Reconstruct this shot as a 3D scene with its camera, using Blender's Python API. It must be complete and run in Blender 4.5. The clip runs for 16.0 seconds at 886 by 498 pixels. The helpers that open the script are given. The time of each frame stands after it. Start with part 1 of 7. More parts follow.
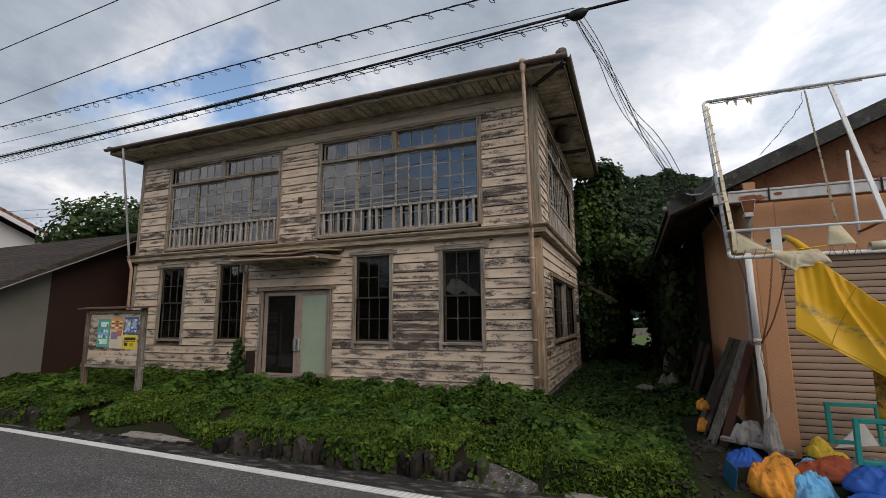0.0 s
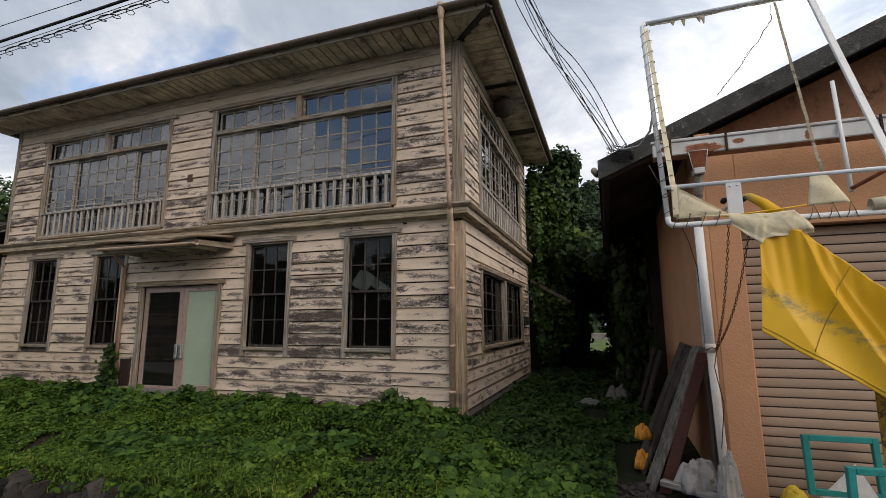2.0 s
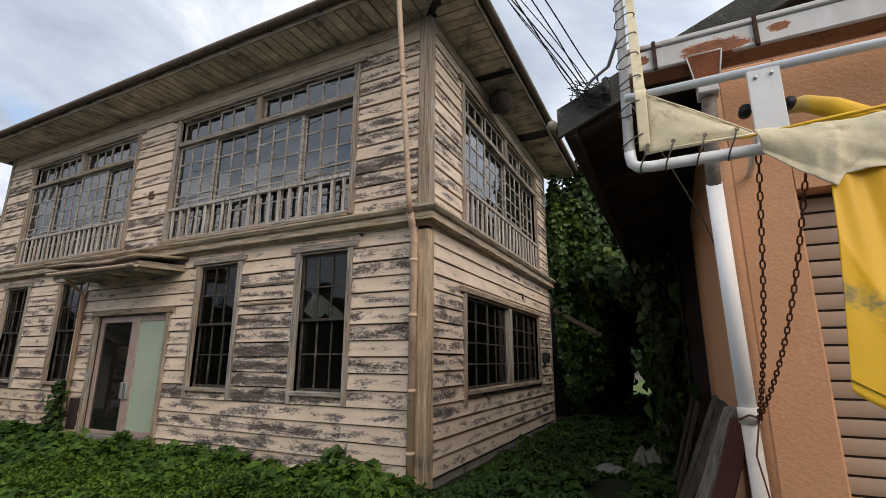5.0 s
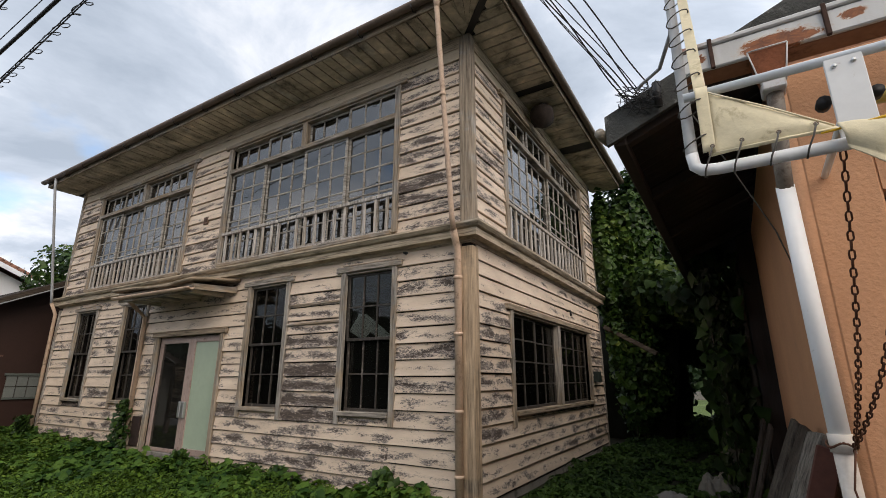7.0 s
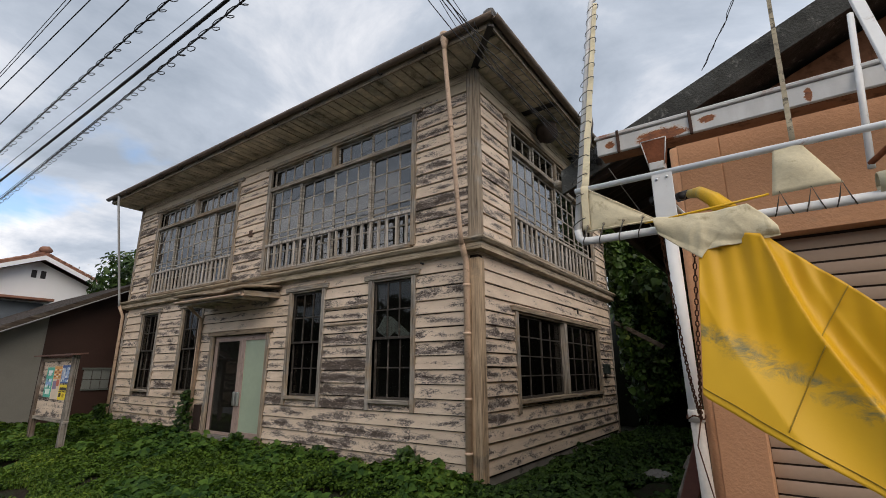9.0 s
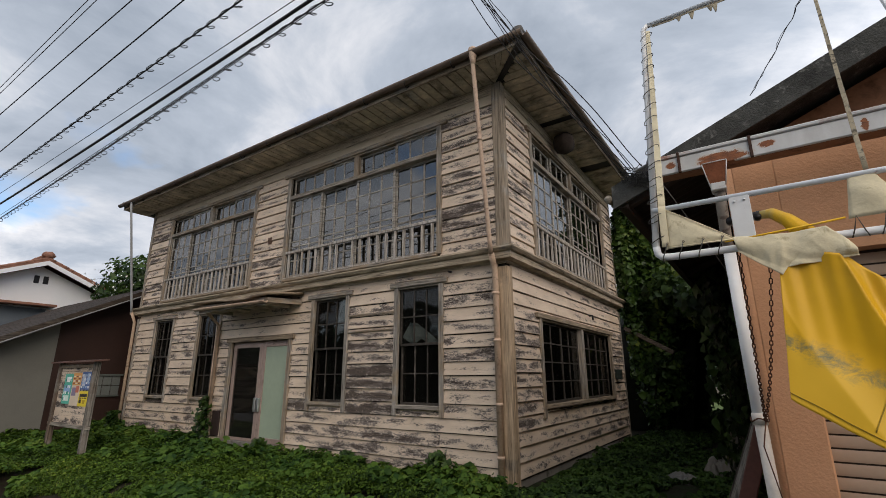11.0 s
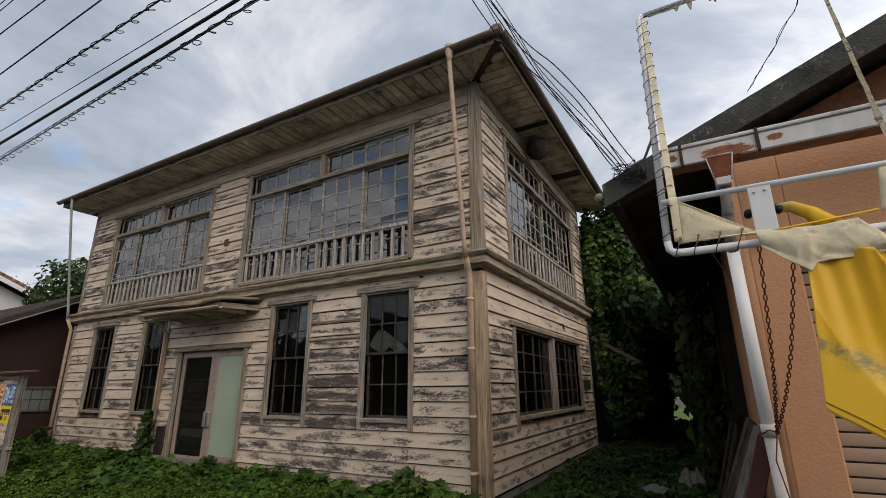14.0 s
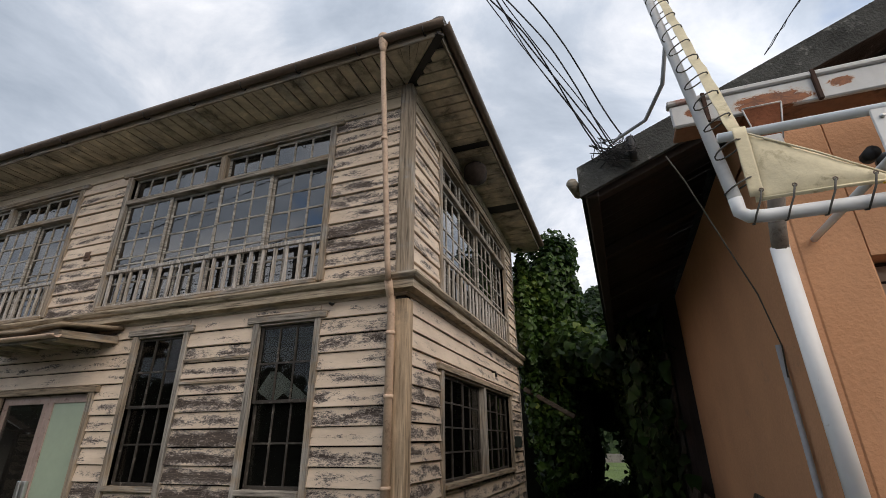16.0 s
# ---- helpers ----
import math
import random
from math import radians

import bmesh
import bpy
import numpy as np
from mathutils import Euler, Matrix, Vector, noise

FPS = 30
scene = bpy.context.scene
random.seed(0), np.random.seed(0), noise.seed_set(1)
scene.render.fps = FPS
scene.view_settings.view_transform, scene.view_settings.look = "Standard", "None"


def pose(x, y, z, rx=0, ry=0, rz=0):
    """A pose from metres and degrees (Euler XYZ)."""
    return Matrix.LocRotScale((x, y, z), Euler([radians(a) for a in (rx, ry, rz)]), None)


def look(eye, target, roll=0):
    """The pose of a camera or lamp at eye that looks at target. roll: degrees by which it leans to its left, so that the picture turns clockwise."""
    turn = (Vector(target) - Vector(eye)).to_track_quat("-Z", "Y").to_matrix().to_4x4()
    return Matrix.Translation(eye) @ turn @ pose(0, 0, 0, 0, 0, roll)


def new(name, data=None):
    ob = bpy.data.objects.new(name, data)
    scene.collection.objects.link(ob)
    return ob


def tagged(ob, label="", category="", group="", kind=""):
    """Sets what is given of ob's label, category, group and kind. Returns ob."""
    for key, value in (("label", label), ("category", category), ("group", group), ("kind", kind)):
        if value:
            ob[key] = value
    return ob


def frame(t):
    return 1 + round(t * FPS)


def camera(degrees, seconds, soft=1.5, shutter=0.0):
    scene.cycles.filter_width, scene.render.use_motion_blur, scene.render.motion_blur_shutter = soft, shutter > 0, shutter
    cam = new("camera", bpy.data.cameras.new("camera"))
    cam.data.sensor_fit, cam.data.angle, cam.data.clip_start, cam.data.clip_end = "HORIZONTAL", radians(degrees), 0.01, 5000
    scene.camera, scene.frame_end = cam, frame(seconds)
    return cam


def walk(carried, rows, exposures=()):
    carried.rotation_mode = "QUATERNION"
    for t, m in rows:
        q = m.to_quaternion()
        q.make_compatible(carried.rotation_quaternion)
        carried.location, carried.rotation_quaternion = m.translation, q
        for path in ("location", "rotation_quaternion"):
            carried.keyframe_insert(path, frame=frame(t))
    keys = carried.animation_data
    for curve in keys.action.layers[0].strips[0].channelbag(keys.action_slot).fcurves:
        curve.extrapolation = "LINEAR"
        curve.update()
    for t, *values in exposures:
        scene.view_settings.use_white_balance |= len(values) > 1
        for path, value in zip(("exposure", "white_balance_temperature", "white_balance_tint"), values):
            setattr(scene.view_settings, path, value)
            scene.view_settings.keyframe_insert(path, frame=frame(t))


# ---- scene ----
import functools

cam = camera(86.9, 16.0, soft=0.9)
PATH = [
    (0, (0.022, -0.633, 1.546), (-0.712, 1.203, 1.843), -0.4),
    (0.5, (0.119, -0.126, 1.529), (-0.571, 1.728, 1.822), -0.5),
    (1, (0.222, 0.428, 1.49), (-0.438, 2.293, 1.785), -0.4),
    (1.5, (0.406, 0.976, 1.479), (-0.229, 2.848, 1.783), -0.3),
    (2, (0.584, 1.457, 1.47), (-0.066, 3.321, 1.787), -0.3),
    (2.5, (0.824, 1.89, 1.464), (0.165, 3.751, 1.785), -0.1),
    (3, (1.003, 2.325, 1.441), (0.313, 4.171, 1.78), -0.2),
    (3.5, (1.092, 2.696, 1.453), (0.362, 4.523, 1.814), -0.1),
    (6, (1.133, 3.666, 1.503), (0.212, 5.362, 2.029), 0.2),
    (6.5, (1.082, 3.643, 1.503), (0.127, 5.315, 2.046), 0.2),
    (7, (1.078, 3.539, 1.5), (0.079, 5.186, 2.035), 0.1),
    (7.5, (1.219, 3.413, 1.483), (0.18, 5.039, 2.006), 0.0),
    (8, (1.439, 3.238, 1.477), (0.364, 4.844, 1.991), -0.1),
    (8.5, (1.649, 2.994, 1.492), (0.547, 4.583, 2.0), -0.1),
    (9, (1.856, 2.831, 1.515), (0.744, 4.415, 2.019), -0.1),
    (9.5, (1.887, 2.675, 1.514), (0.781, 4.264, 2.013), -0.2),
    (10, (1.776, 2.486, 1.519), (0.674, 4.075, 2.031), -0.1),
    (12.5, (1.283, 2.295, 1.526), (0.258, 3.929, 2.057), -0.4),
    (13, (1.266, 2.297, 1.52), (0.263, 3.944, 2.049), -0.4),
    (13.5, (1.24, 2.351, 1.517), (0.261, 4.007, 2.064), -0.6),
    (14, (1.171, 2.568, 1.516), (0.234, 4.242, 2.083), -0.5),
    (14.5, (1.09, 2.882, 1.539), (0.216, 4.583, 2.126), -0.6),
    (15, (0.916, 3.171, 1.533), (0.12, 4.893, 2.167), -0.6),
    (15.5, (0.797, 3.502, 1.555), (0.081, 5.237, 2.248), -0.5),
    (16, (0.632, 3.753, 1.571), (0.006, 5.493, 2.332), -0.5),
]
walk(cam, [(t, look(eye, target, roll)) for t, eye, target, roll in PATH], [(0, -0.18), (1, -0.12), (2, 0.05), (3.5, 0.33), (6, 0.40), (7, 0.38), (8.5, 0.15), (10, 0.0), (12.5, -0.03), (14.5, 0.0), (16, 0.15)])
SKY_LOW, SKY_MIDDLE, SKY_ZENITH, SUN_POWER = 1.27, 0.26, 1.7, 1.70

# ---------------------------------------------------------------- sky and sun
world = bpy.data.worlds.new("sky")
scene.world = world
world.use_nodes = True
wn, wl = world.node_tree.nodes, world.node_tree.links
wn.clear()


def wnode(kind, **kw):
    n = wn.new(kind)
    for k, v in kw.items():
        n.inputs[k].default_value = v
    return n


def wmath(op, a, b=None):
    n = wn.new("ShaderNodeMath")
    n.operation = op
    for i, v in enumerate((a, b)):
        if v is None:
            continue
        if isinstance(v, (int, float)):
            n.inputs[i].default_value = v
        else:
            wl.new(v, n.inputs[i])
    return n.outputs[0]


SUN_ELEV, SUN_ROT = radians(37), radians(125)
nishita = wn.new("ShaderNodeTexSky")
nishita.sky_type = "NISHITA"
nishita.sun_disc = False
nishita.sun_elevation, nishita.sun_rotation = SUN_ELEV, SUN_ROT
wc = wn.new("ShaderNodeTexCoord")
wsep = wn.new("ShaderNodeSeparateXYZ")
wl.new(wc.outputs["Generated"], wsep.inputs[0])
up = wmath("MAXIMUM", wsep.outputs[2], 0.0)
low = wmath("ADD", up, 0.22)
wcomb = wn.new("ShaderNodeCombineXYZ")
wl.new(wmath("DIVIDE", wsep.outputs[0], low), wcomb.inputs[0])
wl.new(wmath("DIVIDE", wsep.outputs[1], low), wcomb.inputs[1])


def wnoise(scale, detail, rough, shift):
    m = wn.new("ShaderNodeMapping")
    m.inputs["Location"].default_value = shift
    wl.new(wcomb.outputs[0], m.inputs[0])
    n = wnode("ShaderNodeTexNoise", Scale=scale, Detail=detail, Roughness=rough)
    n.inputs["Distortion"].default_value = 0.35
    wl.new(m.outputs[0], n.inputs["Vector"])
    return n.outputs["Fac"]


def wramp(fac, *stops):
    n = wn.new("ShaderNodeValToRGB")
    e = n.color_ramp.elements
    while len(e) < len(stops):
        e.new(0.5)
    for el, (p, c) in zip(e, stops):
        el.position, el.color = p, (*c, 1)
    wl.new(fac, n.inputs[0])
    return n.outputs[0]


puffs = wnoise(1.7, 9, 0.60, (5.3, 2.9, 0))
heaps = wnoise(0.55, 4, 0.5, (8.3, 4.4, 0))
mix_puffs = wmath("ADD", wmath("MULTIPLY", puffs, 0.74), wmath("MULTIPLY", heaps, 0.26))
cloud = wramp(mix_puffs, (0.36, (0.30, 0.345, 0.415)), (0.46, (0.42, 0.465, 0.54)), (0.55, (0.635, 0.652, 0.70)), (0.65, (0.95, 0.93, 0.93)))
gaps = wramp(wnoise(0.9, 6, 0.55, (0.4, 7.7, 0)), (0.35, (1, 1, 1)), (0.42, (0, 0, 0)))
blue = wn.new("ShaderNodeMix")
blue.data_type = "RGBA"
blue.blend_type = "MULTIPLY"
blue.inputs["Factor"].default_value = 1.0
wl.new(nishita.outputs[0], blue.inputs["A"])
blue.inputs["B"].default_value = (0.15, 0.15, 0.15, 1)
cover = wn.new("ShaderNodeMix")
cover.data_type = "RGBA"
wl.new(gaps, cover.inputs["Factor"])
wl.new(cloud, cover.inputs["A"])
wl.new(blue.outputs["Result"], cover.inputs["B"])
# thick cloud halfway up, thinner towards the zenith
zen = wmath("ADD", wmath("MULTIPLY", wmath("POWER", up, 8.0), SKY_ZENITH), SKY_LOW)
zen = wmath("SUBTRACT", zen, wmath("MULTIPLY", wmath("POWER", up, 2.0), SKY_MIDDLE))
# thinner cloud low in the north-east, where the sky is whitest
toward = wn.new("ShaderNodeVectorMath")
toward.operation = "DOT_PRODUCT"
wl.new(wc.outputs["Generated"], toward.inputs[0])
toward.inputs[1].default_value = Vector((0.36, 0.85, 0.38)).normalized()
thin_cloud = wmath("POWER", wmath("MAXIMUM", toward.outputs["Value"], 0.0), 22.0)
zen = wmath("ADD", zen, wmath("MULTIPLY", thin_cloud, 0.55))
back = wn.new("ShaderNodeBackground")
wl.new(cover.outputs["Result"], back.inputs["Color"])
wl.new(zen, back.inputs["Strength"])
wout = wn.new("ShaderNodeOutputWorld")
wl.new(back.outputs[0], wout.inputs["Surface"])

sun = new("sun", bpy.data.lights.new("sun", "SUN"))
sun.data.energy, sun.data.angle, sun.data.color = SUN_POWER, radians(50), (1.0, 0.85, 0.70)
sun.matrix_world = look((22, -9.5, 26), (-4, 9, 2))


# ---------------------------------------------------------------- materials
def links(m):
    return m.node_tree.nodes, m.node_tree.links


def material(name):
    m = bpy.data.materials.new(name)
    m.use_nodes = True
    return m


class Nodes:
    """Short hand for building one material's nodes."""

    def __init__(self, name):
        self.m = material(name)
        self.n, self.l = links(self.m)
        self.b = self.n["Principled BSDF"]
        self.pos = self.n.new("ShaderNodeNewGeometry")
        self.info = self.n.new("ShaderNodeObjectInfo")

    def put(self, a, b):
        if isinstance(a, (int, float)):
            b.default_value = a
        elif isinstance(a, tuple):
            b.default_value = (*a, 1) if len(a) == 3 and b.type == "RGBA" else a
        else:
            self.l.new(a, b)

    def coords(self, scale=(1, 1, 1), shift=(0, 0, 0), rot=(0, 0, 0)):
        mp = self.n.new("ShaderNodeMapping")
        mp.inputs["Scale"].default_value = scale
        mp.inputs["Location"].default_value = shift
        mp.inputs["Rotation"].default_value = rot
        self.l.new(self.pos.outputs["Position"], mp.inputs[0])
        return mp.outputs[0]

    def noise(self, vec, scale=1.0, detail=4.0, rough=0.55, distort=0.0):
        t = self.n.new("ShaderNodeTexNoise")
        self.l.new(vec, t.inputs["Vector"])
        for k, v in (("Scale", scale), ("Detail", detail), ("Roughness", rough), ("Distortion", distort)):
            t.inputs[k].default_value = v
        return t.outputs["Fac"]

    def math(self, op, a, b=0.0, c=None):
        t = self.n.new("ShaderNodeMath")
        t.operation = op
        self.put(a, t.inputs[0])
        self.put(b, t.inputs[1])
        if c is not None:
            self.put(c, t.inputs[2])
        return t.outputs[0]

    def ramp(self, fac, *stops):
        t = self.n.new("ShaderNodeValToRGB")
        e = t.color_ramp.elements
        while len(e) < len(stops):
            e.new(0.5)
        for el, (p, c) in zip(e, stops):
            c = (c, c, c) if isinstance(c, (int, float)) else c
            el.position, el.color = p, (*c, 1)
        self.put(fac, t.inputs[0])
        return t.outputs[0]

    def mix(self, fac, a, b, mode="MIX"):
        t = self.n.new("ShaderNodeMix")
        t.data_type, t.blend_type = "RGBA", mode
        self.put(fac, t.inputs["Factor"])
        self.put(a, t.inputs["A"])
        self.put(b, t.inputs["B"])
        return t.outputs["Result"]

    def bump(self, height, strength=0.3, distance=0.01):
        t = self.n.new("ShaderNodeBump")
        t.inputs["Strength"].default_value = strength
        t.inputs["Distance"].default_value = distance
        self.put(height, t.inputs["Height"])
        self.l.new(t.outputs[0], self.b.inputs["Normal"])

    def done(self, color, rough=0.8, metal=0.0, spec=0.3):
        self.put(color, self.b.inputs["Base Color"])
        self.put(rough, self.b.inputs["Roughness"])
        self.put(metal, self.b.inputs["Metallic"])
        self.b.inputs["Specular IOR Level"].default_value = spec
        return self.m


def plain(name, base, rough=0.8, metal=0.0, vary=0.25, big=0.7, fine=30.0, bump=0.25, dist=0.004, rand=0.15, spec=0.3, stretch=(1, 1, 1), dirt=None, dirt_at=0.6):
    """A surface with colour variation at two scales, fine relief and optional dirt blotches."""
    k = Nodes(name)
    a = k.noise(k.coords(stretch), big, 5, 0.6)
    b = k.noise(k.coords(stretch, (3, 5, 2)), fine, 4, 0.6)
    v = k.math("ADD", k.math("MULTIPLY", a, 0.65), k.math("MULTIPLY", b, 0.35))
    v = k.math("ADD", v, k.math("MULTIPLY", k.math("SUBTRACT", k.info.outputs["Random"], 0.5), rand))
    lo = tuple(c * (1 - vary) for c in base)
    hi = tuple(min(c * (1 + vary), 0.95) for c in base)
    col = k.ramp(v, (0.3, lo), (0.7, hi))
    if dirt:
        d = k.noise(k.coords(stretch, (9, 1, 4)), big * 2.6, 8, 0.68, 0.4)
        col = k.mix(k.ramp(d, (dirt_at - 0.05, 0.0), (dirt_at + 0.06, 1.0)), col, dirt)
    k.bump(b, bump, dist)
    return k.done(col, rough, metal, spec)


def peeling(name, level, paint=(0.69, 0.565, 0.44)):
    """Cream paint flaking off silvered softwood boards. level: how much has gone."""
    k = Nodes(name)
    n1 = k.noise(k.coords((0.9, 0.9, 3.4)), 2.6, 4, 0.55, 0.4)
    n3 = k.noise(k.coords((1.0, 1.0, 2.5), (4, 2, 7)), 17, 9, 0.76, 0.9)
    n4 = k.noise(k.coords((0.75, 0.75, 2.1), (7, 3, 1)), 40, 7, 0.74, 0.7)
    big = k.noise(k.coords((0.35, 0.35, 0.8), (2, 2, 1)), 1.0, 3, 0.5)
    s = k.math("ADD", n1, k.math("MULTIPLY", k.math("SUBTRACT", n3, 0.5), 0.95))
    s = k.math("ADD", s, k.math("MULTIPLY", k.math("SUBTRACT", n4, 0.5), 0.60))
    s = k.math("ADD", s, k.math("MULTIPLY", k.math("SUBTRACT", big, 0.5), 0.30))
    s = k.math("ADD", s, k.math("MULTIPLY", k.math("SUBTRACT", k.info.outputs["Random"], 0.5), 0.20))
    # boards hold their paint along the lap and lose it across the middle
    tc = k.n.new("ShaderNodeTexCoord")
    sx = k.n.new("ShaderNodeSeparateXYZ")
    k.l.new(tc.outputs["Generated"], sx.inputs[0])
    belly = k.math("SUBTRACT", 0.5, k.math("ABSOLUTE", k.math("SUBTRACT", sx.outputs[2], 0.45)))
    s = k.math("ADD", s, k.math("MULTIPLY", k.math("SUBTRACT", belly, 0.26), 0.42))
    s = k.math("ADD", s, level)
    thin = k.ramp(s, (0.49, 0.0), (0.60, 1.0))
    gone = k.ramp(s, (0.600, 0.0), (0.612, 1.0))
    rotten = k.ramp(s, (0.65, 0.0), (0.75, 1.0))
    soil = k.noise(k.coords((0.8, 0.8, 2.2), (6, 0, 3)), 2.2, 6, 0.6)
    grain = k.noise(k.coords((1.2, 1.2, 34), (1, 8, 0)), 3, 7, 0.72, 0.2)
    coat = k.mix(k.ramp(soil, (0.32, 0.0), (0.72, 1.0)), paint, tuple(c * f for c, f in zip(paint, (0.74, 0.72, 0.70))))
    # hairline cracks along the grain and grime where the coat has worn thin
    coat = k.mix(k.ramp(grain, (0.30, 0.55), (0.43, 0.0)), coat, (0.20, 0.165, 0.135))
    worn = k.mix(k.ramp(n4, (0.36, 0.0), (0.62, 1.0)), (0.27, 0.235, 0.205), tuple(c * 0.94 for c in paint))
    coat = k.mix(k.math("MULTIPLY", thin, 0.55), coat, worn)
    bare = k.ramp(grain, (0.30, (0.10, 0.085, 0.075)), (0.50, (0.235, 0.205, 0.185)), (0.72, (0.40, 0.36, 0.33)))
    dark = k.ramp(grain, (0.32, (0.022, 0.017, 0.014)), (0.52, (0.075, 0.058, 0.048)), (0.75, (0.19, 0.16, 0.14)))
    wood = k.mix(rotten, bare, dark)
    # chips of paint that still cling to the bare wood
    wood = k.mix(k.ramp(n4, (0.37, 0.8), (0.41, 0.0)), wood, tuple(c * 0.85 for c in paint))
    col = k.mix(gone, coat, wood)
    h = k.math("ADD", k.math("MULTIPLY", k.math("SUBTRACT", 1.0, gone), 0.7), k.math("MULTIPLY", grain, 0.5))
    k.bump(h, 0.6, 0.005)
    return k.done(col, k.ramp(gone, (0, 0.62), (1, 0.92)), 0.0, 0.25)


def timber(name, base, grey=(0.30, 0.27, 0.24), amount=0.5, vertical=False):
    """Worn sawn timber with grain along its length and silvered patches."""
    k = Nodes(name)
    st = (22, 22, 1.2) if vertical else (1.6, 1.6, 26)
    g = k.noise(k.coords(st), 1.6, 7, 0.65, 0.3)
    p = k.noise(k.coords((0.8, 0.8, 1.4), (3, 1, 5)), 2.2, 7, 0.65)
    col = k.ramp(g, (0.33, tuple(c * 0.28 for c in base)), (0.46, tuple(c * 0.8 for c in base)), (0.58, tuple(c * 1.1 for c in base)), (0.72, tuple(min(c * 1.6, 0.9) for c in base)))
    worn = k.mix(k.ramp(g, (0.36, 0.0), (0.62, 1.0)), tuple(c * 0.3 for c in grey), tuple(c * 1.15 for c in grey))
    sel = k.math("ADD", p, k.math("MULTIPLY", k.math("SUBTRACT", k.info.outputs["Random"], 0.5), 0.2))
    col = k.mix(k.ramp(sel, (0.62 - amount * 0.3, 0.0), (0.74 - amount * 0.3, 1.0)), col, worn)
    k.bump(g, 0.6, 0.005)
    return k.done(col, 0.85, 0.0, 0.2)


def glazing(name, tint=(1, 1, 1), dust=0.06, ior=1.52, rough=0.01):
    """Thin old pane: clear, mirror-like towards grazing, with a film of dust."""
    m = material(name)
    n, l = links(m)
    n.remove(n["Principled BSDF"])
    clear = n.new("ShaderNodeBsdfTransparent")
    clear.inputs[0].default_value = (*tint, 1)
    shine = n.new("ShaderNodeBsdfGlossy")
    shine.inputs["Roughness"].default_value = rough
    geo = n.new("ShaderNodeNewGeometry")
    wob = n.new("ShaderNodeTexNoise")
    wob.inputs["Scale"].default_value = 2.6
    l.new(geo.outputs["Position"], wob.inputs["Vector"])
    bmp = n.new("ShaderNodeBump")
    bmp.inputs["Strength"].default_value, bmp.inputs["Distance"].default_value = 0.15, 0.006
    l.new(wob.outputs[0], bmp.inputs["Height"])
    l.new(bmp.outputs[0], shine.inputs["Normal"])
    fr = n.new("ShaderNodeFresnel")
    fr.inputs["IOR"].default_value = ior
    film = n.new("ShaderNodeBsdfDiffuse")
    film.inputs[0].default_value = (0.42, 0.40, 0.36, 1)
    sp = n.new("ShaderNodeTexNoise")
    sp.inputs["Scale"].default_value, sp.inputs["Detail"].default_value = 7, 6
    l.new(geo.outputs["Position"], sp.inputs["Vector"])
    am = n.new("ShaderNodeMath")
    am.operation = "MULTIPLY"
    l.new(sp.outputs[0], am.inputs[0])
    am.inputs[1].default_value = dust * 2
    a = n.new("ShaderNodeMixShader")
    l.new(am.outputs[0], a.inputs[0])
    l.new(clear.outputs[0], a.inputs[1])
    l.new(film.outputs[0], a.inputs[2])
    b = n.new("ShaderNodeMixShader")
    l.new(fr.outputs[0], b.inputs[0])
    l.new(a.outputs[0], b.inputs[1])
    l.new(shine.outputs[0], b.inputs[2])
    l.new(b.outputs[0], n["Material Output"].inputs["Surface"])
    return m


def foliage(name, dark, light, yellow=None, spec=0.16, rough=0.6):
    """Leaves: each leaf its own tone, some turning yellow, light shining through a little."""
    k = Nodes(name)
    r = k.pos.outputs["Random Per Island"]
    patch = k.noise(k.coords(), 0.7, 5, 0.6)
    v = k.math("ADD", k.math("MULTIPLY", r, 0.5), k.math("MULTIPLY", k.math("SUBTRACT", patch, 0.22), 1.05))
    stops = [(0.25, dark), (0.75, light)]
    if yellow:
        stops.append((0.98, yellow))
    col = k.ramp(v, *stops)
    k.b.inputs["Subsurface Weight"].default_value = 0.0
    tr = k.n.new("ShaderNodeBsdfTranslucent")
    k.l.new(col, tr.inputs[0])
    k.done(col, rough, 0.0, spec)
    mx = k.n.new("ShaderNodeMixShader")
    mx.inputs[0].default_value = 0.28
    k.l.new(k.b.outputs[0], mx.inputs[1])
    k.l.new(tr.outputs[0], mx.inputs[2])
    k.l.new(mx.outputs[0], k.n["Material Output"].inputs["Surface"])
    return k.m


def road_surface():
    """Asphalt: pale and dark chippings in a grey binder, patched and stained."""
    k = Nodes("asphalt")
    chips = k.n.new("ShaderNodeTexVoronoi")
    chips.inputs["Scale"].default_value = 70
    k.l.new(k.coords(), chips.inputs["Vector"])
    sp = k.n.new("ShaderNodeSeparateColor")
    k.l.new(chips.outputs["Color"], sp.inputs[0])
    tone = k.ramp(sp.outputs[0], (0.0, (0.035, 0.034, 0.033)), (0.55, (0.085, 0.083, 0.080)), (0.85, (0.14, 0.137, 0.13)), (1.0, (0.26, 0.25, 0.235)))
    patch = k.noise(k.coords(), 0.7, 5, 0.6)
    tone = k.mix(k.ramp(patch, (0.4, 0.0), (0.65, 0.6)), tone, (0.06, 0.058, 0.056))
    stain = k.noise(k.coords((0.4, 1.5, 1), (4, 4, 0)), 1.6, 7, 0.65)
    tone = k.mix(k.ramp(stain, (0.55, 0.0), (0.75, 0.7)), tone, (0.035, 0.033, 0.03))
    k.bump(chips.outputs["Distance"], 0.7, 0.008)
    return k.done(tone, 0.85, 0.0, 0.3)


